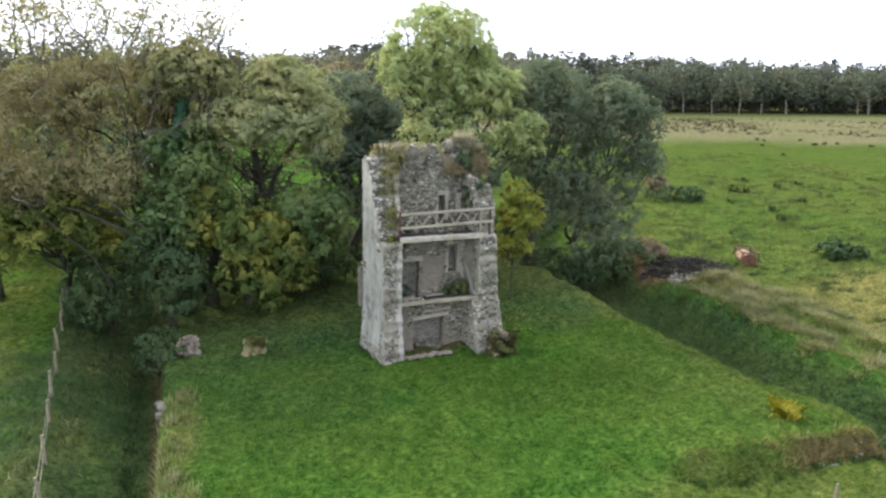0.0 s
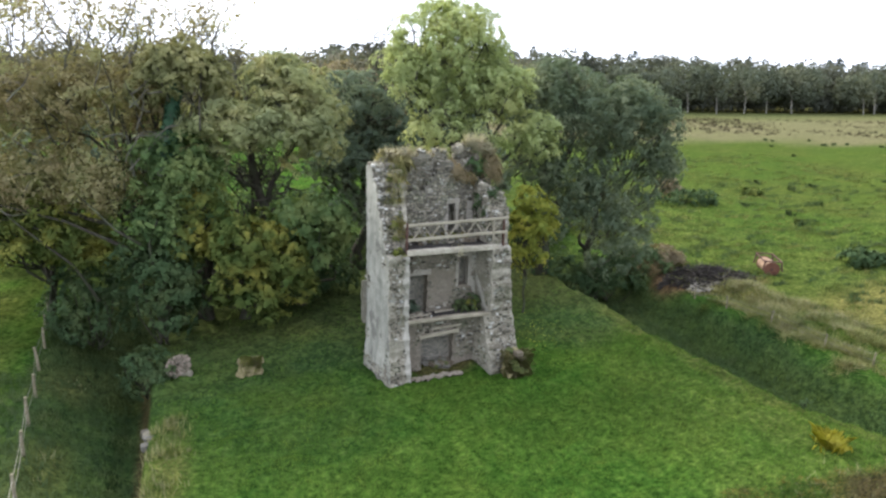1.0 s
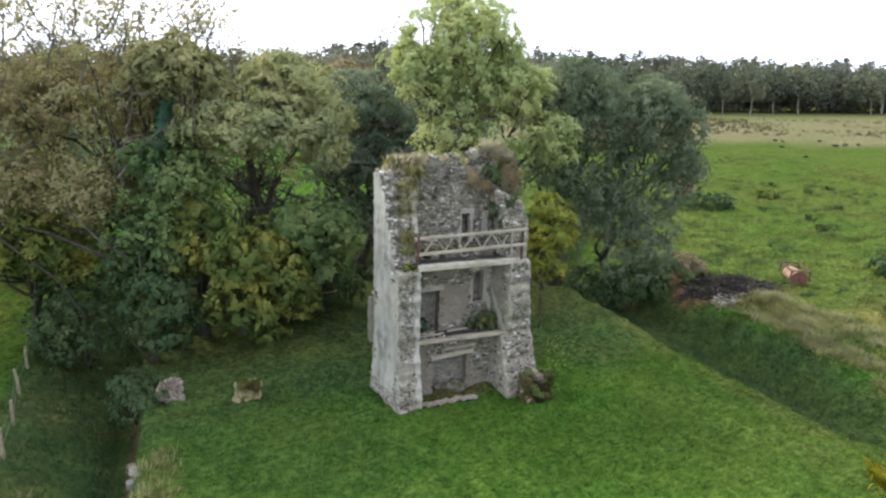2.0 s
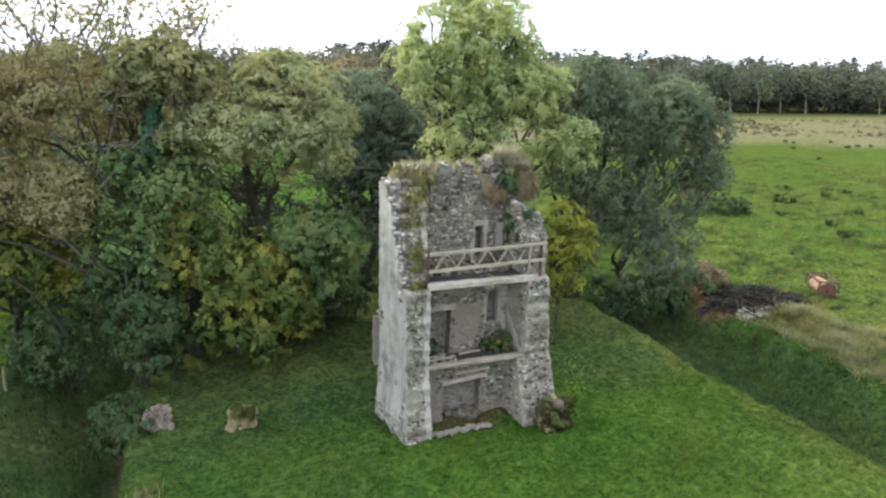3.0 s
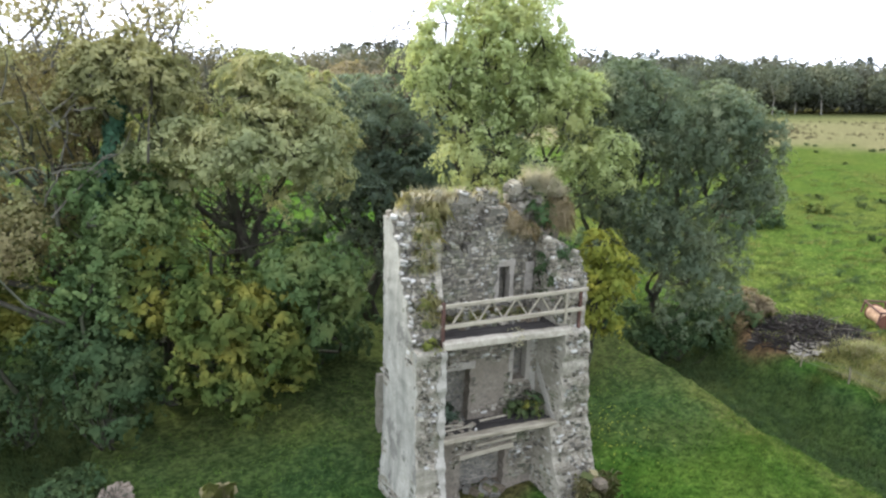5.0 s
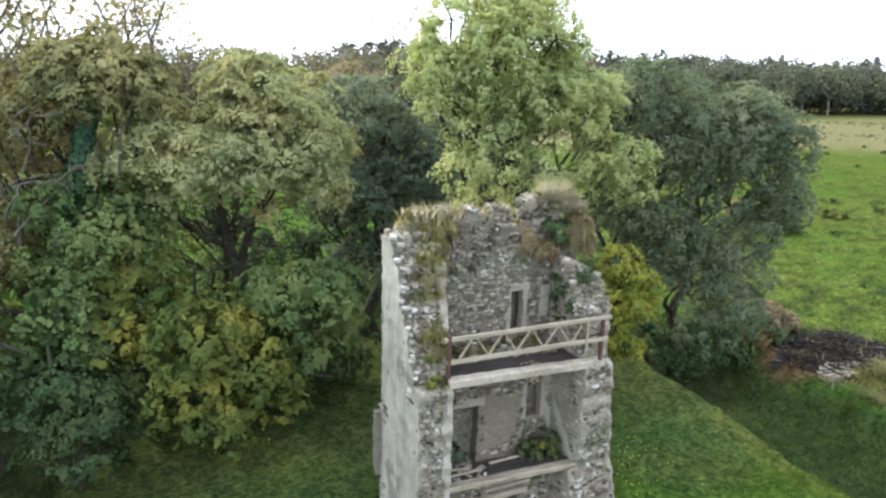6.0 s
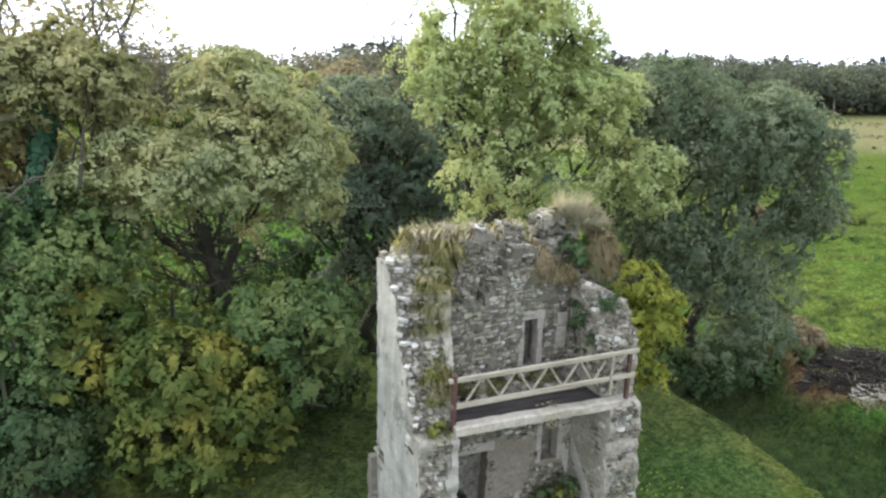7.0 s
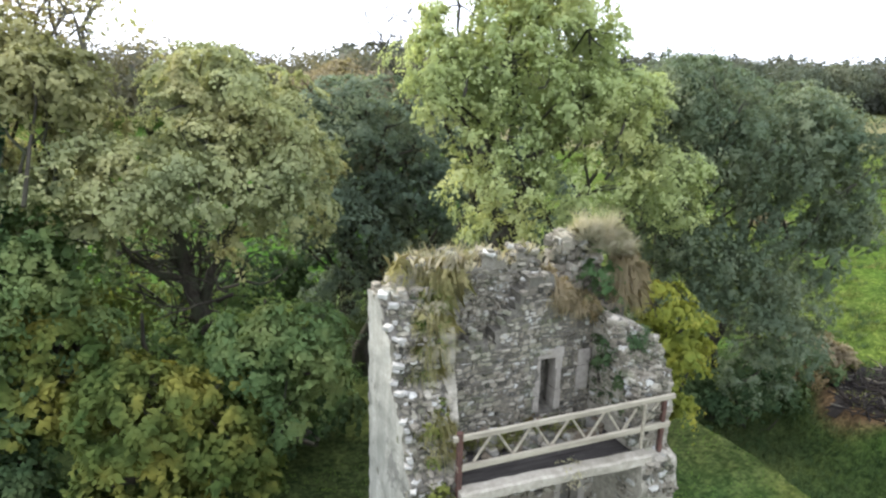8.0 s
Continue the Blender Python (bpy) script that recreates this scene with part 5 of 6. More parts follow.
shrub("bush", "grey-green bramble bush at the edge of the ditch", -1.8, 29.9, 1.2, 1.5, 2.1, LEAF_SCRUB, 6500, 41, 0.1, 14, 0.28)
# dark leaves here put the shadows among the trunks into the colour
shrub("bush", "dark scrub under the trees", -1.2, 33.2, 2.0, 1.7, 5.0, LEAF_SCRUB, 11000, 42, 0.16, 14, 0.5)
shrub("bush", "thin green scrub behind the spreading tree", 4.4, 41.6, 2.4, 1.2, 6.2, LEAF_MID, 5200, 66, 0.17, 18, 0.5)
shrub("bush", "dark scrub under the trees", 7.0, 37.5, 2.4, 1.4, 2.4, LEAF_SCRUB, 6000, 43)
shrub("bush", "dark scrub under the trees", 12.5, 39.0, 2.8, 1.4, 2.6, LEAF_SCRUB, 6500, 44)
shrub("bush", "bright green bush behind the tower", 11.5, 33.5, 1.9, 1.6, 7.4, LEAF_LOW, 11000, 45, 0.18, 14, 0.55)
shrub("bush", "dark scrub under the trees", 25.6, 35.6, 2.4, 1.4, 3.6, LEAF_SCRUB, 7000, 60)
shrub("bush", "dark scrub under the trees", 22.6, 36.4, 2.2, 1.4, 3.2, LEAF_SCRUB, 6000, 59)
shrub("bush", "low brown scrub on the far bank of the ditch", 28.4, 35.6, 1.8, 1.0, 0.8, LEAF_RUSTY, 3500, 64, 0.13)
shrub("bush", "dark brambles on the far bank of the ditch", 28.6, 36.4, 1.8, 1.6, 1.3, LEAF_SCRUB, 5000, 47)
shrub("bush", "brown brambles beside the burnt patch", 30.4, 36.6, 2.4, 1.5, 1.3, LEAF_COPPER, 5500, 48)
shrub("bush", "dark scrub under the trees", 20.0, 41.5, 3.0, 1.5, 2.6, LEAF_SCRUB, 6000, 49)
shrub("bush", "dark scrub under the trees", 2.5, 44.0, 3.5, 1.5, 2.4, LEAF_SCRUB, 5000, 50)
shrub("bush", "dark scrub at the edge of the ditch", -4.4, 35.6, 2.2, 1.8, 4.4, LEAF_SCRUB, 9000, 51, 0.16, 14, 0.5)
shrub("bush", "dark scrub under the trees", 3.0, 36.6, 3.4, 1.5, 3.0, LEAF_SCRUB, 9000, 58)
for i, x in enumerate(range(-9, 34, 5)):
    shrub("bush", "tall dark scrub behind the trees", x + 0.7 * math.sin(3 * i), 48.5 + 1.2 * math.cos(5 * i), 3.4, 1.6, (4.4 if 0 < x < 9 else 4.6) + 0.8 * math.sin(7 * i), (LEAF_SCRUB, LEAF_SCRUB, LEAF_LOW)[i % 3], 5200, 140 + i, 0.24, 12, 0.65, "scrub behind the trees")
for x, y, rx, ry, h, m, sd in ((47, 53, 4.0, 1.8, 1.6, LEAF_SCRUB, 52), (59.0, 56.0, 1.5, 1.0, 0.8, LEAF_LOW, 53), (44.8, 32.2, 2.0, 1.3, 1.1, LEAF_SCRUB, 54), (46.5, 55, 1.5, 1.2, 2.4, LEAF_COPPER, 55)):
    shrub("field_bush", "low dark bush standing in the pasture", x, y, rx, ry, h, m, 2200, sd, 0.25, 6, 0.5, "bushes in the pasture")

# ---- far woods: light crowns on pale trunks, a dark mass and conifers behind ----
def far_wood(name, label, count, x0, x1, y0, y1, h0, h1, leaves, leaf, leaf_m, seed, bare=0.0, pointed=False, broad=1.0):
    """A stand of distant trees: domed crowns of many lobes on thin pale trunks, or pointed crowns."""
    rs = np.random.RandomState(seed)
    s, all_pts, all_out = Shape(), [], []
    for k in range(count):
        row = rs.rand()
        x = x0 + (x1 - x0) * (k + rs.rand()) / count
        y = y0 + (y1 - y0) * row + 5 * float(wave(x, 0, 40, 3))
        h = rs.uniform(h0, h1) * (1 + 0.06 * float(wave(x, y, 30, 5)))
        w = h * (0.27 if pointed else broad * rs.uniform(0.26, 0.36))
        z0 = on_land(x, y)
        if pointed:
            z = rs.rand(leaves)
            d = (1.03 - z) ** 0.6 * w * (0.8 + 0.2 * np.sin(40 * z)) * rs.rand(leaves) ** 0.4
            a = rs.uniform(0, 6.3, leaves)
            p = np.stack([d * np.cos(a), d * np.sin(a), h * (0.1 + 0.9 * z)], -1)
            out = np.stack([np.cos(a), np.sin(a), 0.4 + 0 * a], -1)
        else:
            p, out = [], []
            mid, half = h * (0.5 + 0.5 * bare), h * 0.5 * (1 - bare)
            lobes = dome((0, 0, mid), (w, w, half), 17, 0.34 * w, rs.randint(9999), -0.85, 0.9)
            for *c, rx, ry, rz in lobes[1:] + lobes[:1]:
                d = rs.normal(size=(leaves // 18, 3))
                d /= np.linalg.norm(d, axis=1)[:, None]
                p.append(np.array(c) + d * np.array([rx, ry, rz]) * rs.uniform(0.7, 1.1, (len(d), 1)))
                out.append(d)
            p, out = np.concatenate(p), np.concatenate(out)
            p[:, 2] = np.maximum(p[:, 2], 0.2)
        all_pts.append(p + np.array([x, y, z0]))
        all_out.append(out)
        if bare:
            for j in range(int(rs.choice([0, 1, 1, 2]))):
                lean = rs.normal(0, 1.0)
                s.tube([(x + 0.3 * j, y - 0.6 * w, z0 - 0.3), (x + 0.4 * lean, y - 0.5 * w, z0 + 0.35 * h), (x + lean, y, z0 + 0.7 * h)], (0.2, 0.15, 0.07), 5)
    w = thing(name, (0, 0, 0), label, "woodland", kind="stuff")
    if s.v:
        part("stand_of_trunk", s.mesh("trunk", BARK_BIRCH), w, kind="stuff")
    part("canopy", quads_of("canopy", leaf_quads(np.concatenate(all_pts), leaf, rs, aspect=0.8, out=np.concatenate(all_out)), 4, leaf_m), w, kind="stuff")


far_wood("far_woodland", "light-crowned broadleaf trees along the far edge of the fields", 32, 40, 330, 188, 197, 15.0, 19.0, 1500, 0.85, FOREST, 61, 0.16, False, 1.45)
far_wood("far_woodland", "dark mass of woodland behind the edge trees", 66, 40, 400, 202, 214, 18.6, 21.0, 1000, 1.3, FOREST_DARK, 64, 0, False, 1.55)
far_wood("far_conifers", "dark conifers rising behind the broadleaf wood", 30, 100, 420, 218, 240, 20.0, 22.8, 300, 1.1, CONIFER, 62, 0, True)
far_wood("far_undergrowth", "dark undergrowth along the foot of the far wood", 90, -60, 400, 197, 201, 5.0, 7.5, 180, 1.2, FOREST_DARK, 65, 0, False, 3.0)
far_wood("far_woodland", "wooded rise behind the pasture", 76, -140, 105, 160, 182, 15.6, 17.6, 1100, 0.85, FOREST_HILL, 63, 0.0, False, 1.7)

# ---- grass and plants ----
def blades(name, label, xs, ys, length, width, material, seed, lean=0.5, zs=None, parent=None, hang=0.0, bent=True, facing=(0, 0, 0.8)):
    """Tapered blades of grass, each bent over, rooted in the ground."""
    rs = np.random.RandomState(seed)
    n = len(xs)
    zs = land(xs, ys) if zs is None else zs
    root = np.stack([xs, ys, zs - 0.01], -1)
    a = rs.uniform(0, 6.3, n)
    ln = length * rs.uniform(0.5, 1.4, n)
    out = np.stack([np.cos(a), np.sin(a), np.zeros(n)], -1) * (rs.rand(n) ** 0.7 * lean * ln)[:, None]
    side = np.stack([-np.sin(a), np.cos(a), np.zeros(n)], -1) * width * rs.uniform(0.7, 1.3, n)[:, None]
    up = np.array([0, 0, 1.0])
    mid = root + out * 0.35 + up * (0.6 * ln)[:, None]
    tip = root + out + up * (0.95 * ln - 0.3 * np.linalg.norm(out, axis=1))[:, None]
    tip[:, 2] -= hang * ln * rs.uniform(0.6, 1.5, n)
    mid[:, 2] -= 0.35 * hang * ln
    face = np.cross(side, tip - root)
    face /= np.linalg.norm(face, axis=1)[:, None] + 1e-9
    flip = face @ np.array([-0.1, -1.0, 0.5]) < 0
    side[flip] *= -1
    face[flip] *= -1
    q = np.stack([root - side, root + side, mid + side * 0.7, tip, mid - side * 0.7], 1)
    soft = 0.4 * face + np.array(facing) + rs.normal(size=face.shape) * 0.12
    soft /= np.linalg.norm(soft, axis=1)[:, None]
    me = quads_of(name, (q if bent else q[:, [0, 1, 3]], soft), 5 if bent else 3, material)
    if parent:
        return part(name, me, parent, label, "stuff")
    return tagged(new(name, me), label, "grass", kind="stuff")


def scatter(n, x0, x1, y0, y1, weight, seed, tuft=9, spread=0.1, deep=1.0):
    """Blade roots in tufts, thinned by weight(x, y)."""
    rs = np.random.RandomState(seed)
    k = int(n / tuft)
    x, y = rs.uniform(x0, x1, k), rs.uniform(y0, y1, k)
    keep = rs.rand(k) < weight(x, y)
    x, y = np.repeat(x[keep], tuft), np.repeat(y[keep], tuft)
    return x + rs.normal(0, spread, len(x)), y + rs.normal(0, spread * deep, len(y))


def off_tower(x, y):
    return 1 - (x > 7.4) * (x < 13.2) * (y > 25.2) * (y < 29)


def lawn_w(x, y):
    left, right, front = edges(x, y)
    # thinned before the trees so the turf darkened for their shade shows
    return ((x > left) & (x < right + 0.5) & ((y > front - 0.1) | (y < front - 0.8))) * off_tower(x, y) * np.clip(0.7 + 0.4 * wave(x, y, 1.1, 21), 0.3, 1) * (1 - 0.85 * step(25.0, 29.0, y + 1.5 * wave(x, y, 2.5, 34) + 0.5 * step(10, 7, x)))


blades("platform_grass", "short tufted green grass on the platform", *scatter(220000, -2, 24, 10, 36, lawn_w, 71, 4, 0.12), 0.11, 0.011, GRASS_LAWN, 71, bent=False)

x, y = scatter(88000, -2, 24, 10, 33, lambda x, y: lawn_w(x, y) * np.clip(0.5 + 0.9 * wave(x, y, 2.6, 27), 0.08, 1), 79, 22, 0.13, 0.4)
def face_w(x, y):
    left, right, front = edges(x, y)
    return (y < front + 0.1) * (y > front - 0.6) * step(14.6, 15.6, x) * (x < right + 0.3) * np.clip(0.6 + 0.8 * wave(x, y, 0.7, 28), 0, 1)


for m, n, sd in ((GRASS_AMBER, 19000, 171), (GRASS_DRY, 4000, 172), (GRASS_FIELD, 5000, 173)):
    blades("bank_face_grass", "brown and green grass hanging over the platform's front bank", *scatter(n, 14.5, 24, 12.8, 15.6, face_w, sd, 8, 0.07), 0.15, 0.012, m, sd, 1.2, hang=0.35, bent=False, facing=(0, -0.8, 0.25))

# shade line at the bank's foot, put in as a strip of dark grass
x, y = scatter(9000, 14.8, 23.2, 12.4, 15.2, lambda x, y: (np.abs(edges(x, y)[2] - 0.72 - y) < 0.14) * np.clip(0.6 + 0.8 * wave(x, y, 0.8, 29), 0, 1), 178, 10, 0.06)
blades("bank_foot_grass", "dark grass painting the shade line along the foot of the platform's front bank", x, y, 0.16, 0.013, GRASS_TUFT, 178, 0.9, bent=False, facing=(0, -0.5, 0.5))


def fringe_w(x, y):
    left, right, front = edges(x, y)
    return (x > left - 0.12) * step(1.7, 0.3, x - left + 0.5 * wave(x, y, 1.1, 33)) * np.clip(0.35 + 0.8 * wave(x, y, 0.9, 32), 0, 1)


for m, n, sd in ((GRASS_DRY, 9000, 174), (GRASS_STRAW, 6000, 175), (GRASS_FIELD, 9000, 176)):
    blades("bank_grass", "tall seeding grass along the edge of the ditch", *scatter(n, -2.0, 0.6, 11, 25.5, fringe_w, sd, 9, 0.09), 0.3, 0.012, m, sd, 0.8, bent=False)
blades("platform_tufts", "small dark tufts in the platform turf", x, y, 0.15, 0.013, GRASS_TUFT, 79, 0.9, bent=False)


def ditch_w(x, y):
    left, right, front = edges(x, y)
    return ((x > right + 0.3) & (x < 27.9) | (x < left - 0.6) & ((x > -6.5) | (y < 32))) * np.clip(0.7 + 0.5 * wave(x, y, 1.5, 22), 0.35, 1)


blades("ditch_grass", "lush dark green grass in the ditches", *scatter(190000, -14, 29, 11, 40, ditch_w, 72, 5, 0.16), 0.3, 0.015, GRASS_LUSH, 72, 0.9, bent=False)


def dry_w(x, y):
    return np.clip(1.6 * cover(x, y)[..., 0] - 0.25, 0, 1) * step(35, 33, x)


blades("dry_grass", "long bleached grass along fence and banks", *scatter(120000, -6, 48, 9, 37, dry_w, 73, 6, 0.2), 0.3, 0.013, GRASS_DRY, 73, 0.9, bent=False)


def field_w(x, y):
    return (x > 29) * np.clip(0.4 + 0.7 * wave(x, y, 2.2, 23), 0, 1)


blades("pasture_grass", "tufted green pasture grass", *scatter(170000, 28, 90, 15, 85, field_w, 74, 24, 0.32, 0.4), 0.26, 0.028, GRASS_FIELD, 74, 0.8, bent=False)

# long dark tufts that stand in for the hummocks' shadow strokes
x, y = scatter(80000, 30, 84, 16, 82, lambda x, y: np.clip(0.35 + 0.8 * wave(x, y, 5, 26), 0.05, 1), 78, 34, 0.3, 0.35)
blades("pasture_tufts", "small dark tufts over the pasture, drawn as the hummocks' shadow strokes", x, y, 0.3, 0.026, GRASS_LUSH, 78, 0.8, bent=False)


def rush_w(x, y):
    far = y * 0.97 + x * 0.25 - 24
    return ((far > 118) & (far < 175)) * np.clip(0.28 + 0.45 * wave(x, y, 14, 24), 0, 1)


blades("rush_clumps", "brown rush clumps in the far field", *scatter(150000, 30, 290, 90, 190, rush_w, 75, 12, 0.22), 0.6, 0.06, RUSHES, 75, 0.7, bent=False)
x, y = scatter(8000, 40, 130, 42, 105, lambda x, y: np.clip(0.1 + wave(x, y, 9, 25), 0, 1), 76, 40, 0.22)
blades("field_tussocks", "dark rush tussocks dotted over the pasture", x, y, 0.5, 0.035, GRASS_LUSH, 76, 0.7)


def clump_on(name, label, x0, x1, y0, y1, z, n, length, width, material, seed, lean=0.8, category="plant", hang=0.0):
    rs = np.random.RandomState(seed)
    cx, cy = (x0 + x1) / 2, (y0 + y1) / 2
    t = thing(name, (cx, cy, z if not callable(z) else z(cx)), label, category)
    k = max(3, n // 14)
    px, py = rs.uniform(x0, x1, k), rs.uniform(y0, y1, k)
    px, py = np.repeat(px, 14) + rs.normal(0, 0.09, k * 14), np.repeat(py, 14) + rs.normal(0, 0.07, k * 14)
    zz = np.array([z(a) for a in px]) if callable(z) else np.full(len(px), float(z))
    q = blades("blades", "", px, py, length, width, material, seed, lean, zz, t, hang)
    q.matrix_parent_inverse = Matrix.Translation(-Vector(t.location))
    return t


def thatch(name, label, lobes, n, length, width, material, seed, up=0.5, droop=0.5, category="plant"):
    """A mop of fine dry grass: blades that spring outward from the lobes (x, y, z, rx, ry, rz) and bend over."""
    rs = np.random.RandomState(seed)
    o = np.array(lobes[0][:3])
    t = thing(name, tuple(o), label, category)
    share = np.array([(l[3] * l[4] * l[5]) ** (2 / 3) for l in lobes])
    pick = rs.choice(len(lobes), n // 7, p=share / share.sum())
    c, rad = np.array([l[:3] for l in lobes])[pick], np.array([l[3:] for l in lobes])[pick]
    d = rs.normal(size=c.shape)
    d[:, 2] = np.abs(d[:, 2]) * 0.8 - 0.25
    d[:, 1] -= 0.35
    d /= np.linalg.norm(d, axis=1)[:, None]
    root = c + d * rad * rs.uniform(0.55, 1.0, (len(c), 1))
    root, d = np.repeat(root, 7, axis=0), np.repeat(d, 7, axis=0)
    m = len(root)
    root = root + rs.normal(size=(m, 3)) * 0.035 - o
    way = d + np.array([0, 0, up]) + rs.normal(size=(m, 3)) * 0.35
    way /= np.linalg.norm(way, axis=1)[:, None]
    ln = (length * rs.uniform(0.4, 1.35, m))[:, None]
    side = np.cross(way, rs.normal(size=(m, 3)))
    side *= width / (np.linalg.norm(side, axis=1)[:, None] + 1e-6)
    mid = root + way * ln * 0.55
    tip = root + way * ln - np.array([0, 0, 1.0]) * ln * droop * rs.uniform(0.4, 1.5, (m, 1))
    soft = d + np.array([0, 0, 0.5])
    soft /= np.linalg.norm(soft, axis=1)[:, None]
    face = np.cross(side, way)
    flip = (face * soft).sum(1) < 0
    side[flip] *= -1
    part("grass", quads_of("grass", (np.stack([root - side, root + side, mid + side * 0.7, tip, mid - side * 0.7], 1), soft), 5, material), t, kind="stuff")
    return t


clump_on("wall_grass", "tall bleached grass on the corner of the wall head", 7.9, 9.1, 27.6, 28.2, lambda x: 9.42, 420, 0.36, 0.005, GRASS_TAN, 81, 0.7)
SLOPE = [(8.1 + 0.1 * i, left_front(z) + 0.12, z, 0.34, 0.16, 0.26) for i, z in enumerate((7.75, 8.15, 8.5, 8.85, 9.1))]
thatch("wall_grass", "bleached grass hanging down the broken wall head", SLOPE + [(8.75, 27.7, 9.2, 0.35, 0.2, 0.25), (8.2, 27.9, 9.35, 0.4, 0.3, 0.2)], 5200, 0.3, 0.0045, GRASS_OCHRE, 85, 0.1, 0.95)
thatch("wall_grass", "thin grey seeding grass standing on the wall head", [(8.7, 27.9, 9.45, 0.65, 0.2, 0.06)], 500, 0.5, 0.003, GRASS_TAN, 120, 2.2, 0.15)
thatch("wall_grass", "green grass among the bleached on the wall head", SLOPE[:4], 1500, 0.22, 0.007, GRASS_LAWN, 86, 0.4, 0.5)
thatch("wall_grass", "bleached grass tuft lower on the broken wall end", [(8.2, left_front(6.85) + 0.06, 6.85, 0.24, 0.14, 0.26), (8.25, left_front(6.4) + 0.06, 6.4, 0.2, 0.12, 0.2)], 1900, 0.26, 0.006, GRASS_OCHRE, 88, 0.3, 0.8)
clump_on("wall_grass", "thin bleached grass on the back wall", 9.0, 10.9, 27.9, 28.3, back_top, 300, 0.2, 0.009, GRASS_TAN, 82)
thatch("wall_grass", "bleached grass hanging over the lower wall head", [(11.15, 27.7, 8.7, 0.32, 0.25, 0.26), (11.6, 27.6, 8.5, 0.4, 0.2, 0.16), (10.95, 27.85, 9.0, 0.2, 0.2, 0.25)], 3000, 0.26, 0.0055, GRASS_TAWNY, 84, 0.3, 0.8)


def wall_plant(name, label, lobes, leaf, leaf_m, count, seed, aspect=0.6, clump=0.22):
    rs = np.random.RandomState(seed)
    o = np.array(lobes[0][:3])
    t = thing(name, tuple(o), label, "plant")
    pts, hubs, out = crown_points([(*(np.array(l[:3]) - o), *l[3:]) for l in lobes], count, rs, clump, 0.4, 0.8, -0.95)
    part("foliage", quads_of("foliage", leaf_quads(pts, leaf, rs, 0.6, aspect, out=out), 4, leaf_m), t)
    s = Shape()
    for k in range(8):
        c = hubs[0][1][rs.randint(len(hubs[0][1]))]
        s.tube(bend((0, 0, -lobes[0][5]), c, rs, 4, 0.1), np.linspace(0.015, 0.006, 4), 4)
    part("branchwork", s.mesh("branchwork", BARK), t)


thatch("wall_grass", "tall bleached grass capping the chimney stump", [(12.0, 28.0, 9.8, 0.3, 0.25, 0.16), (12.45, 28.0, 9.75, 0.35, 0.25, 0.22), (12.8, 27.95, 9.45, 0.22, 0.22, 0.3), (12.3, 27.75, 9.6, 0.4, 0.12, 0.14)], 4800, 0.34, 0.005, LEAF_PLUME, 111, 0.9, 0.35)
thatch("wall_grass", "tawny grass hanging down beside the chimney stump", [(12.85, 27.8, 9.1, 0.28, 0.16, 0.3), (13.0, 27.8, 8.75, 0.22, 0.16, 0.3), (12.75, 27.72, 8.65, 0.25, 0.12, 0.25), (13.1, 27.85, 8.4, 0.16, 0.14, 0.2)], 3600, 0.34, 0.005, GRASS_TAWNY, 118, -0.1, 0.8)
thatch("wall_grass", "thin seeding grass standing on the chimney stump", [(12.15, 28.0, 9.95, 0.45, 0.2, 0.06)], 500, 0.5, 0.003, GRASS_TAN, 119, 2.2, 0.15)
wall_plant("wall_shrub", "feathery bleached weeds hanging from the wall head", [(7.8, 28.0, 9.1, 0.25, 0.3, 0.2), (8.42, 27.3, 8.7, 0.4, 0.2, 0.42), (8.3, 26.95, 7.95, 0.3, 0.18, 0.42)], 0.06, LEAF_PLUME, 4200, 112, 0.2, 0.2)
wall_plant("wall_shrub", "rusty weeds on the lower wall head", [(11.3, 27.55, 8.55, 0.4, 0.2, 0.25), (11.75, 27.5, 8.45, 0.3, 0.2, 0.3)], 0.09, LEAF_RUSTY, 1800, 113, 0.25, 0.2)
wall_plant("deck_weeds", "rusty weeds along the back of the upper floor", [(10.9, 27.3, 5.95, 0.45, 0.15, 0.22), (11.5, 27.25, 5.95, 0.35, 0.15, 0.18)], 0.09, LEAF_RUSTY, 1100, 114)
r = random.Random(61)
heap_at = thing("deck_rubble", (10.6, 27.05, DECK2 + 0.05), "fallen stones and earth along the back of the upper floor", "rubble")
for k in range(90):
    u, v = r.uniform(-1.75, 1.45), r.random()
    s = Shape()
    s.lump((u, -0.28 + 0.5 * v, 0.03 + 0.3 * v * r.random()), (r.uniform(0.05, 0.14), r.uniform(0.05, 0.12), r.uniform(0.04, 0.09)), r)
    part("stone", s.mesh("stone", (STONE_PIECE, EARTH_MAT, DARK_SHADED)[k % 3]), heap_at)
thatch("deck_weeds", "dry grass on the rubble of the upper floor", [(9.6, 27.05, 6.0, 0.6, 0.15, 0.15), (11.0, 27.1, 6.0, 0.6, 0.15, 0.15)], 1200, 0.2, 0.006, GRASS_STRAW, 89, 0.6, 0.4)
wall_plant("wall_shrub", "weedy green shrub before the chimney stump", [(11.95, 27.66, 9.25, 0.38, 0.14, 0.36), (12.2, 27.62, 8.9, 0.34, 0.14, 0.3)], 0.05, LEAF_MID, 2600, 91)
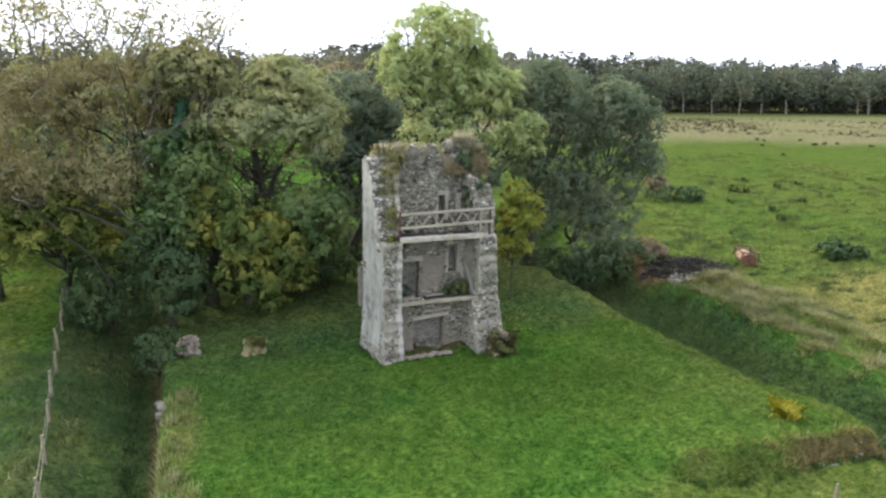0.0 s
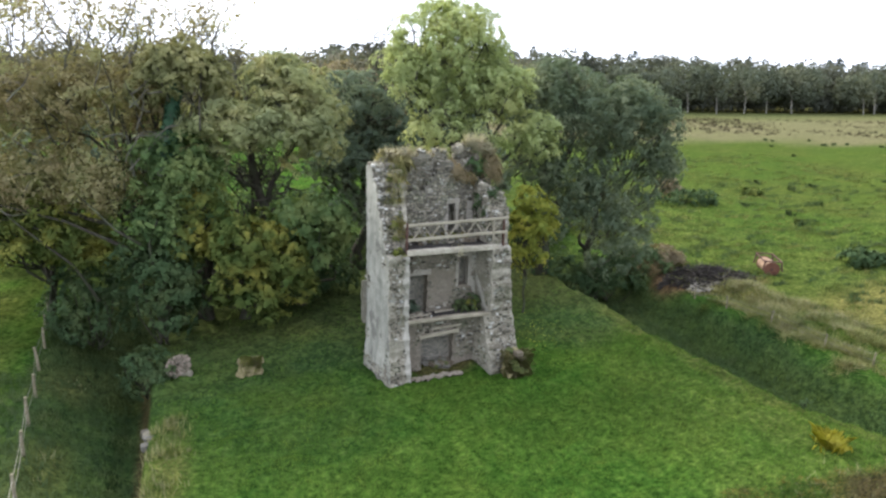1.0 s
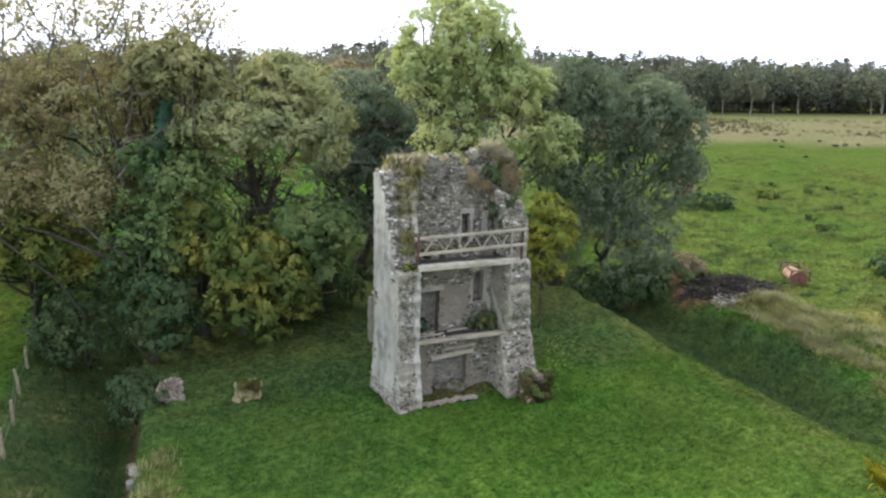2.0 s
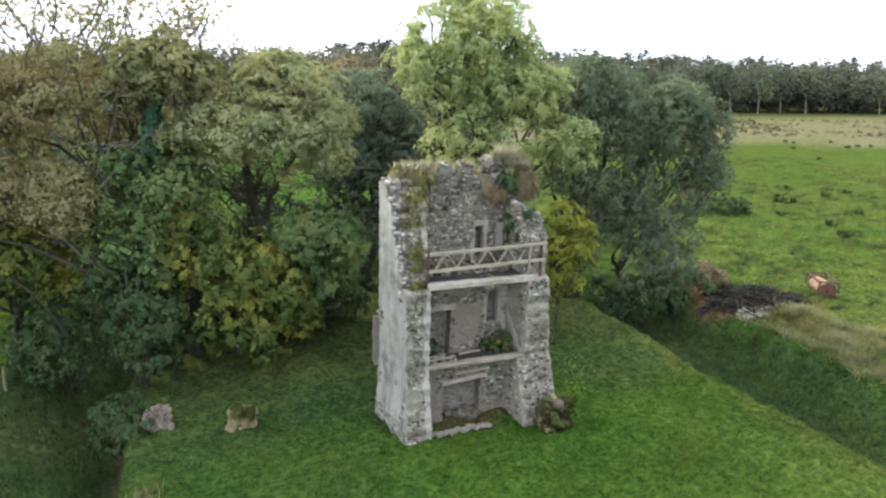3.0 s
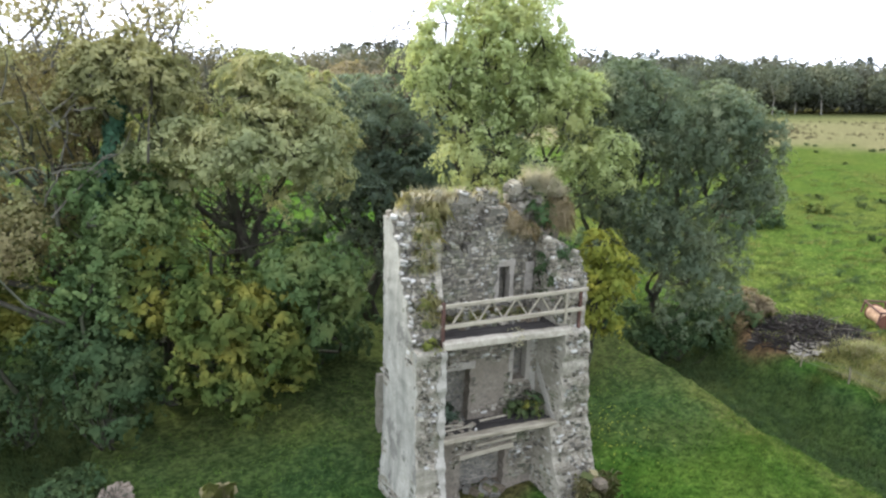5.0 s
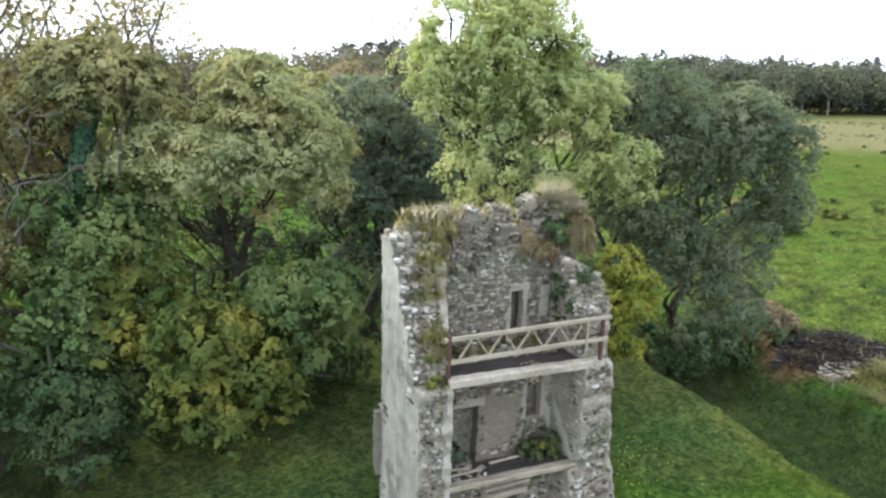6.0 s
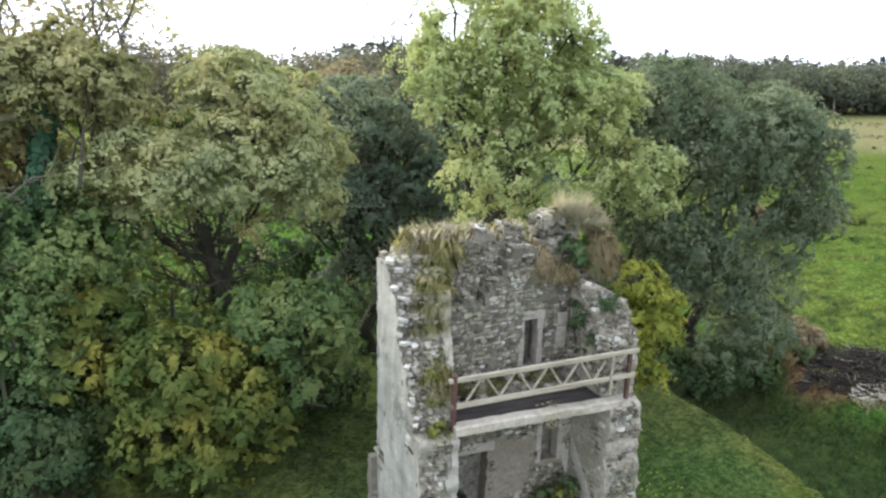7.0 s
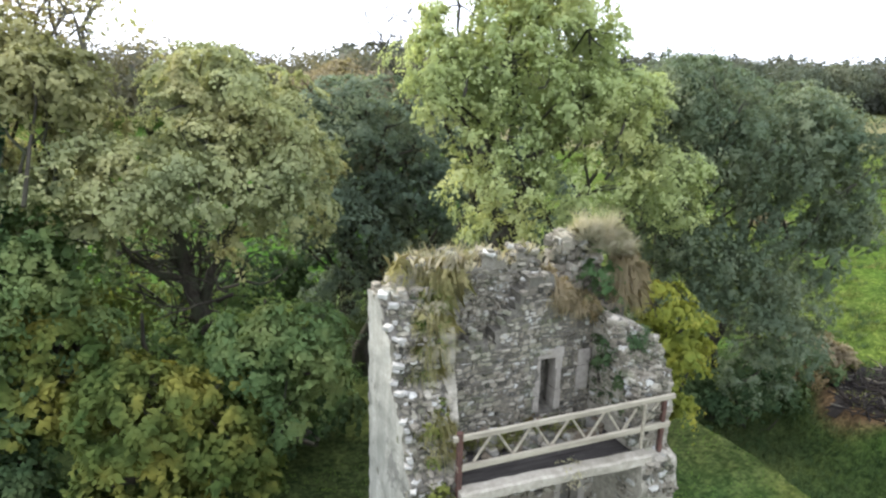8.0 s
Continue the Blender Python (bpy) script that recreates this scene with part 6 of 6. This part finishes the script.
wall_plant("wall_ivy", "dark ivy on the inner corner of the tower", [(12.12, 27.25, 7.5, 0.26, 0.2, 0.75), (12.12, 27.35, 8.15, 0.36, 0.2, 0.4), (12.18, 27.0, 7.1, 0.12, 0.36, 0.75), (12.42, 26.75, 7.75, 0.28, 0.16, 0.4), (12.3, 26.7, 7.2, 0.14, 0.24, 0.5), (12.6, 26.7, 8.0, 0.2, 0.16, 0.25), (12.3, 26.45, 6.75, 0.1, 0.16, 0.4)], 0.05, LEAF_SCRUB, 9500, 92)
wall_plant("wall_ferns", "green and brown weeds on the sloping wall head", [(8.15, 26.55, 7.0, 0.22, 0.2, 0.4), (8.2, 26.35, 6.5, 0.24, 0.16, 0.28)], 0.07, LEAF_LOW, 1500, 93)
wall_plant("deck_weeds", "mossy green weeds heaped on the lower floor", [(11.25, 26.6, 2.98, 0.5, 0.3, 0.42), (11.7, 26.55, 3.02, 0.42, 0.32, 0.5)], 0.05, LEAF_SCRUB, 6000, 94, 0.7, 0.16)
# highlight on top of the moss heap, put in as lighter leaves
wall_plant("deck_weeds", "lighter leaves painting the highlight on the mossy weed heap", [(11.6, 26.4, 3.2, 0.25, 0.2, 0.16)], 0.06, LEAF_LOW, 700, 99)
wall_plant("deck_weeds", "dark weeds in the corner of the lower floor", [(9.1, 26.95, 3.0, 0.4, 0.25, 0.5)], 0.08, LEAF_DARK, 1000, 95)
wall_plant("wall_moss", "moss on the stepped end of the side wall", [(8.1, 26.0, 5.85, 0.25, 0.2, 0.15)], 0.07, LEAF_LOW, 700, 96)

wall_plant("deck_weeds", "small weed hanging from the edge of the upper floor", [(10.75, 25.95, 5.82, 0.22, 0.12, 0.12), (10.7, 25.86, 5.7, 0.12, 0.06, 0.12)], 0.06, LEAF_PLUME, 260, 115)
rs = np.random.RandomState(116)
x, y = 15.9 + rs.normal(0, 0.9, 240), 28.9 + rs.normal(0, 1.6, 240)
pts = np.stack([x, y, land(x, y) + 0.09], -1)
tagged(new("fallen_leaves", quads_of("fallen_leaves", leaf_quads(pts, 0.07, rs, 0, 0.7), 4, LEAF_YELLOW)), "pale yellow leaves fallen on the grass", "leaves", kind="stuff")

wall_plant("bank_weed", "small dark seeding weed on the platform's edge", [(22.45, 18.1, on_land(22.45, 18.1) + 0.25, 0.16, 0.16, 0.26)], 0.06, LEAF_SCRUB, 260, 117)
stub = thing("old_post", (18.9, 12.0, on_land(18.9, 12.0)), "short weathered timber post in the rough grass", "post")
s = Shape()
s.tube([(0, 0, -0.15), (0.01, 0, 0.25), (0.03, 0.01, 0.55)], (0.06, 0.055, 0.045), 8)
part("shaft", s.mesh("shaft", POST_WOOD), stub)

# spiky yellow plant on the corner of the platform
flax = thing("spiky_plant", (20.6, 15.6, on_land(20.6, 15.6)), "clump of arching yellow-green spiky leaves", "plant")
rs = np.random.RandomState(97)
px, py = 20.6 + rs.normal(0, 0.17, 420), 15.6 + rs.normal(0, 0.17, 420)
b = blades("leaves", "", px, py, 0.54, 0.015, FLAX, 97, 0.85, None, flax)
b.matrix_parent_inverse = Matrix.Translation(-Vector(flax.location))

def rough_w(x, y):
    return np.clip(1.5 - np.abs(x - 31.0) / 2.2, 0, 1) * step(15, 18, y) * step(33, 30, y) * np.clip(0.55 + 0.9 * wave(x, y, 1.3, 31), 0.15, 1)


for m, n, sd in ((GRASS_STRAW, 34000, 77), (GRASS_FIELD, 15000, 177), (GRASS_DRY, 13000, 277)):
    blades("bank_grass", "hummocks of long rough grass beside the fence", *scatter(n, 27.6, 35, 15, 34, rough_w, sd, 90, 0.2), 0.5, 0.016, m, sd, 1.5, hang=0.2, bent=False)

# ---- fences ----
def fence(label, stops, seed, tall=1.1, thick=0.058):
    r = random.Random(seed)
    x0, y0 = stops[0]
    f = thing("fence", (x0, y0, on_land(x0, y0)), label, "fence")
    o = Vector(f.location)
    tops = []
    for x, y in stops:
        z = on_land(x, y)
        s = Shape()
        tip = Vector((x + r.uniform(-0.08, 0.08), y + r.uniform(-0.08, 0.08), z + tall * r.uniform(0.9, 1.08)))
        s.tube([Vector((x, y, z - 0.2)) - o, Vector((x, y, z + 0.5)).lerp(tip, 0.3) - o, tip - o], (thick * 1.04, thick, thick * 0.86), 8)
        part("post", s.mesh("post", POST_WOOD), f)
        tops.append((Vector((x, y, z)), tip))
    for h in (0.45, 0.85):
        s = Shape()
        for (a, b), (c, d) in zip(tops, tops[1:]):
            p, q = a.lerp(b, h), c.lerp(d, h)
            m = p.lerp(q, 0.5) - Vector((0, 0, 0.05))
            s.tube([p - o, m - o, q - o], (0.006, 0.006, 0.006), 4)
        part("wire", s.mesh("wire", WIRE), f)


fence("weathered timber post and wire fence along the ditch", [(-6.9, 39.3), (-6.6, 36.8), (-6.3, 34.4), (-6.1, 31.9), (-5.8, 29.4), (-5.6, 27.0), (-5.4, 25.0), (-5.1, 22.3), (-4.9, 20.2), (-4.7, 17.8), (-4.5, 15.2)], 1)
fence("thin post and wire fence on the far bank of the ditch", [(28.3, 30.6), (28.6, 28.4), (28.9, 25.6), (29.2, 22.6), (29.3, 20.2), (29.3, 18.0), (29.4, 15.6)], 2, 0.75, 0.04)

# ---- burnt pile and rusty roller in the pasture ----
pile = thing("burnt_brush_pile", (31.5, 33.0, on_land(31.5, 33.0)), "burnt heap of charred branches on bare ground", "brush pile")
po = Vector(pile.location)
s = Shape()
r = random.Random(12)
for k in range(330):
    a, d = r.uniform(0, 6.3), 3.1 * r.random() ** 0.6
    c = Vector((d * math.cos(a), 0.75 * d * math.sin(a), 0))
    c.z = on_land(po.x + c.x, po.y + c.y) - po.z + 0.05 + 0.55 * max(0, 1 - d / 2.6) * r.random()
    t = Vector((r.uniform(-1, 1), r.uniform(-1, 1), r.uniform(-0.15, 0.2))).normalized() * r.uniform(0.3, 1.0)
    s.tube([c - t, c + Vector((0, 0, 0.05)), c + t], (0.035, 0.03, 0.012), 5)
burn = Shape()
n = 34
for i in range(n + 1):
    for j in range(n + 1):
        u, v = -3.6 + 7.2 * i / n, -2.6 + 5.2 * j / n
        burn.v.append(Vector((u, v, on_land(po.x + u, po.y + v) - po.z + 0.05 + 0.05 * noise.noise(Vector((2 * u, 2 * v, 1))))))
for i in range(n):
    for j in range(n):
        u, v = -3.6 + 7.2 * (i + 0.5) / n, -2.6 + 5.2 * (j + 0.5) / n
        if math.hypot(u / 3.2, v / 2.2) + 0.5 * noise.noise(Vector((0.9 * u, 0.9 * v, 4))) < 0.95:
            a = i * (n + 1) + j
            burn.f.append((a, a + n + 1, a + n + 2, a + 1))
part("scorched_earth", burn.mesh("scorched_earth", CHAR, True), pile, "blackened bare earth")
part("charred_brush", s.mesh("charred_brush", CHAR), pile, kind="stuff")
s = Shape()
for k in range(40):
    a, d = r.uniform(0, 6.3), 3.2 * r.random() ** 0.5
    c = Vector((d * math.cos(a), 0.78 * d * math.sin(a), 0))
    c.z = on_land(po.x + c.x, po.y + c.y) - po.z + 0.1 + 0.25 * max(0, 1 - d / 2.6)
    t = Vector((r.uniform(-1, 1), r.uniform(-1, 1), r.uniform(-0.1, 0.25))).normalized() * r.uniform(0.3, 0.8)
    s.tube([c - t, c + Vector((0, 0, 0.05)), c + t], (0.03, 0.024, 0.01), 5)
part("unburnt_brush", s.mesh("unburnt_brush", BARK_PALE), pile, "grey unburnt sticks", kind="stuff")
s = Shape()
for k in range(140):
    a, d = r.uniform(0, 6.3), r.random() ** 0.5
    s.lump((-1.7 + 1.1 * d * math.cos(a), -1.5 + 0.6 * d * math.sin(a), on_land(po.x - 1.7 + 1.1 * d * math.cos(a), po.y - 1.5 + 0.6 * d * math.sin(a)) - po.z + 0.09), (r.uniform(0.04, 0.1), r.uniform(0.04, 0.1), 0.025), r)
part("ash", s.mesh("ash", ASHES), pile, "pale grey ash", kind="stuff")

roll = thing("rusty_roller", (35.75, 31.9, on_land(35.75, 31.9)), "rusty iron land roller lying in the grass", "farm implement")
roll.rotation_euler = (0, 0, radians(-30))
roll.scale = (1.2, 1.2, 1.15)
s = Shape()
rings = [(-0.02 + 1.3 * k / 8, 0.36 + 0.012 * (k % 2)) for k in range(9)]
s.tube([(0.04 * math.sin(3 * y), y, 0.38) for y, _ in rings], [w for _, w in rings], 24)
part("drum", s.mesh("drum", PALE_RUST), roll, "drum with faded tan paint and rust")
for y in (-0.06, 1.3):
    s = Shape()
    s.tube([(0, y - 0.02, 0.38), (0, y + 0.02, 0.38)], (0.41, 0.41), 24)
    part("end_plate", s.mesh("end_plate", RUST), roll, "dark red rusted end plate")
    s = Shape()
    s.tube([(0, y - 0.1, 0.38), (0, y + 0.1, 0.38)], (0.07, 0.07), 10)
    part("axle", s.mesh("axle", RUST_DARK), roll)
for a, b in (((-0.5, -0.14, 0.3), (-0.42, -0.14, 0.86)), ((0.5, -0.14, 0.3), (0.42, -0.14, 0.86)), ((-0.46, -0.14, 0.86), (0.46, -0.14, 0.86)), ((-0.5, 1.4, 0.3), (-0.42, 1.4, 0.9)), ((0.5, 1.4, 0.3), (0.42, 1.4, 0.9)), ((-0.46, 1.4, 0.9), (0.46, 1.4, 0.9)),
             ((-0.44, -0.14, 0.84), (-0.44, 1.4, 0.88)), ((0.44, -0.14, 0.84), (0.44, 1.4, 0.88))):
    s = Shape()
    s.bar(a, b, 0.07, 0.07)
    part("frame_bar", s.mesh("frame_bar", RUST_DARK), roll)

# ---- stones and stumps on the platform ----
def heap(name, label, category, x, y, pieces, seed):
    r = random.Random(seed)
    t = thing(name, (x, y, on_land(x, y)), label, category)
    for (dx, dy, dz, a, b, c), m in pieces:
        s = Shape()
        s.lump((dx, dy, dz), (a, b, c), r)
        part("stone" if m in (STONE_PIECE, STONE, DARK_SHADED, BRICK) else "clod", s.mesh("piece", m), t)
    return t


plate = thing("root_plate", (-0.5, 29.3, on_land(-0.5, 29.3)), "upturned earthy root plate with broken roots and a pale stone", "stump")
r = random.Random(21)
s = Shape()
for k in range(150):
    a, d = r.uniform(0, 6.3), 0.47 * r.random() ** 0.5
    u, v = d * math.cos(a), d * math.sin(a)
    s.lump((u + 0.1 * v, 0.25 * v + r.uniform(-0.16, 0.1) * (1 - d), 0.42 + 0.85 * v), (r.uniform(0.04, 0.1), r.uniform(0.04, 0.08), r.uniform(0.04, 0.09)), r)
part("root_ball", s.mesh("root_ball", ROOT_EARTH), plate, kind="stuff")
for dx, dz, w in ((0.4, 0.12, 0.12), (0.2, 0.08, 0.09), (-0.2, 0.1, 0.07)):
    s = Shape()
    s.lump((dx, -0.28, dz), (w, 0.8 * w, 0.8 * w), r)
    part("stone", s.mesh("stone", STONE_PIECE), plate)
for k in range(46):
    s = Shape()
    a, d = r.uniform(0, 6.3), r.uniform(0.1, 0.4)
    p = Vector((d * math.cos(a), -0.1, 0.42 + 0.8 * d * math.sin(a)))
    q = p + Vector((r.uniform(0.1, 0.35) * math.cos(a), r.uniform(-0.3, 0.02), r.uniform(0.08, 0.3) * math.sin(a)))
    s.tube([p, p.lerp(q, 0.5) + Vector((r.uniform(-0.05, 0.05), 0, 0.05)), q], (0.02, 0.014, 0.005), 5)
    part("root", s.mesh("root", BARK_PALE), plate)
block = thing("masonry_block", (2.3, 28.4, on_land(2.3, 28.4)), "fallen masonry block overgrown with brown grass and moss", "stone block")
for k in range(9):
    s = Shape()
    s.lump((-0.28 + 0.28 * (k % 3) + r.uniform(-0.04, 0.04), r.uniform(-0.08, 0.08), 0.1 + 0.24 * (k // 3)), (r.uniform(0.16, 0.2), r.uniform(0.2, 0.26), r.uniform(0.11, 0.15)), r)
    part("stone", s.mesh("stone", TURF_CLOD), block)
rs = np.random.RandomState(5)
x, y, z = 2.3 + rs.uniform(-0.42, 0.42, 1500), 28.4 + rs.uniform(-0.3, 0.15, 1500), on_land(2.3, 28.4) + rs.uniform(0.15, 0.75, 1500)
q = blades("grass", "brown grass hanging over the block", x, y, 0.2, 0.011, GRASS_STRAW, 5, 0.9, z, block, 0.5)
q.matrix_parent_inverse = Matrix.Translation(-Vector(block.location))
heap("fallen_masonry", "mossy brown lump of fallen masonry at the tower's foot", "rubble", 13.0, 24.75, [((0.5 * math.cos(1.9 * i) * (1 - i / 30), 0.3 * math.sin(1.9 * i), 0.1 + 0.06 * i, r.uniform(0.12, 0.2), r.uniform(0.12, 0.18), r.uniform(0.1, 0.15)), (MOSS, EARTH_MAT, TURF_CLOD)[i % 3]) for i in range(20)], 3)
clump_on("rubble_grass", "brown grass over the fallen masonry", 12.5, 13.7, 24.4, 25.0, lambda x: on_land(x, 24.7) + 0.55 + 0.5 * math.sin(31 * x), 1500, 0.26, 0.01, GRASS_DRY, 87, 0.9, hang=0.6)
heap("brick_step", "low line of broken masonry across the tower's foot", "rubble", 9.6, 25.5, [((-1.0 + 0.12 * i + r.uniform(-0.04, 0.04), r.uniform(-0.06, 0.06), 0.03, r.uniform(0.06, 0.12), r.uniform(0.07, 0.12), r.uniform(0.04, 0.07)), BRICK) for i in range(19)], 4)
heap("hearth_rubble", "earth and stones filling the floor of the hearth recess", "rubble", 10.1, 26.5, [((r.uniform(-0.72, 0.62), r.uniform(-0.15, 0.25), r.uniform(-0.02, 0.2), r.uniform(0.1, 0.2), r.uniform(0.1, 0.18), r.uniform(0.07, 0.13)), (EARTH_MAT, MOSS, DARK_SHADED)[i % 3]) for i in range(22)], 9)
heap("ditch_stones", "stones showing in the ditch bank", "stones", -1.5, 24.75, [((0, 0, -0.03, 0.19, 0.14, 0.11), DARK_SHADED), ((-0.1, 0.3, -0.01, 0.14, 0.11, 0.09), STONE_PIECE), ((-0.15, -0.35, -0.1, 0.15, 0.12, 0.1), DARK_SHADED), ((0.18, -0.22, 0.0, 0.13, 0.1, 0.09), STONE_PIECE), ((-0.2, 0.62, -0.1, 0.14, 0.12, 0.1), STONE_PIECE)], 5)
r = random.Random(71)
spots = [(r.uniform(-1.1, 1.0), r.uniform(-0.22, 0.12)) for _ in range(16)]
heap("bank_stones", "small stones showing in the eroded platform bank", "stones", 21.4, 13.55, [((u, v, on_land(21.4 + u, 13.55 + v) - on_land(21.4, 13.55) + 0.01, r.uniform(0.02, 0.06), r.uniform(0.02, 0.05), r.uniform(0.015, 0.04)), (BRICK, STONE_PIECE)[k % 2]) for k, (u, v) in enumerate(spots)], 6)
wall_plant("rubble_weeds", "brown and green weeds over the fallen masonry", [(13.0, 24.7, 1.05, 0.55, 0.3, 0.4)], 0.07, LEAF_RUSTY, 700, 98)
# planks and debris on the lower floor
for (x, y, l, a, sd) in ((9.15, 26.35, 1.0, 4, 1), (10.45, 26.6, 1.0, 5, 2), (9.0, 26.55, 0.7, -8, 3)):
    b = thing("loose_plank", (x, y, DECK1 + 0.1), "pale broken plank on the lower floor", "plank", "planks on the lower floor")
    s = Shape()
    s.box((-l / 2, -0.045, -0.03), (l / 2, 0.045, 0.01), 0.01)
    part("plank", s.mesh("plank", TIMBER), b)
    b.rotation_euler = (0, 0, radians(a))
for x0, x1, z0, z1, y0, w, label in ((9.22, 11.02, 1.84, 1.97, 26.36, 0.16, "weathered timber lintel over the hearth recess"), (9.75, 11.1, 2.16, 2.24, 26.37, 0.09, "thin weathered timber above the hearth lintel")):
    b = thing("hearth_lintel", (x0, y0, z0), label, "lintel")
    s = Shape()
    s.bar((0, 0, 0), (x1 - x0, 0, z1 - z0), 0.16, w, 0.02)
    part("beam", s.mesh("beam", TIMBER), b)
r = random.Random(44)
litter = thing("deck_rubble", (8.95, 26.3, DECK1 + 0.05), "broken masonry and wood scraps on the lower floor", "rubble")
for k in range(26):
    s = Shape()
    s.lump((r.uniform(-0.4, 0.75), r.uniform(-0.25, 0.45), 0.03), (r.uniform(0.03, 0.09), r.uniform(0.03, 0.08), r.uniform(0.015, 0.04)), r)
    part("stone", s.mesh("stone", (STONE_PIECE, BRICK)[k % 2]), litter)
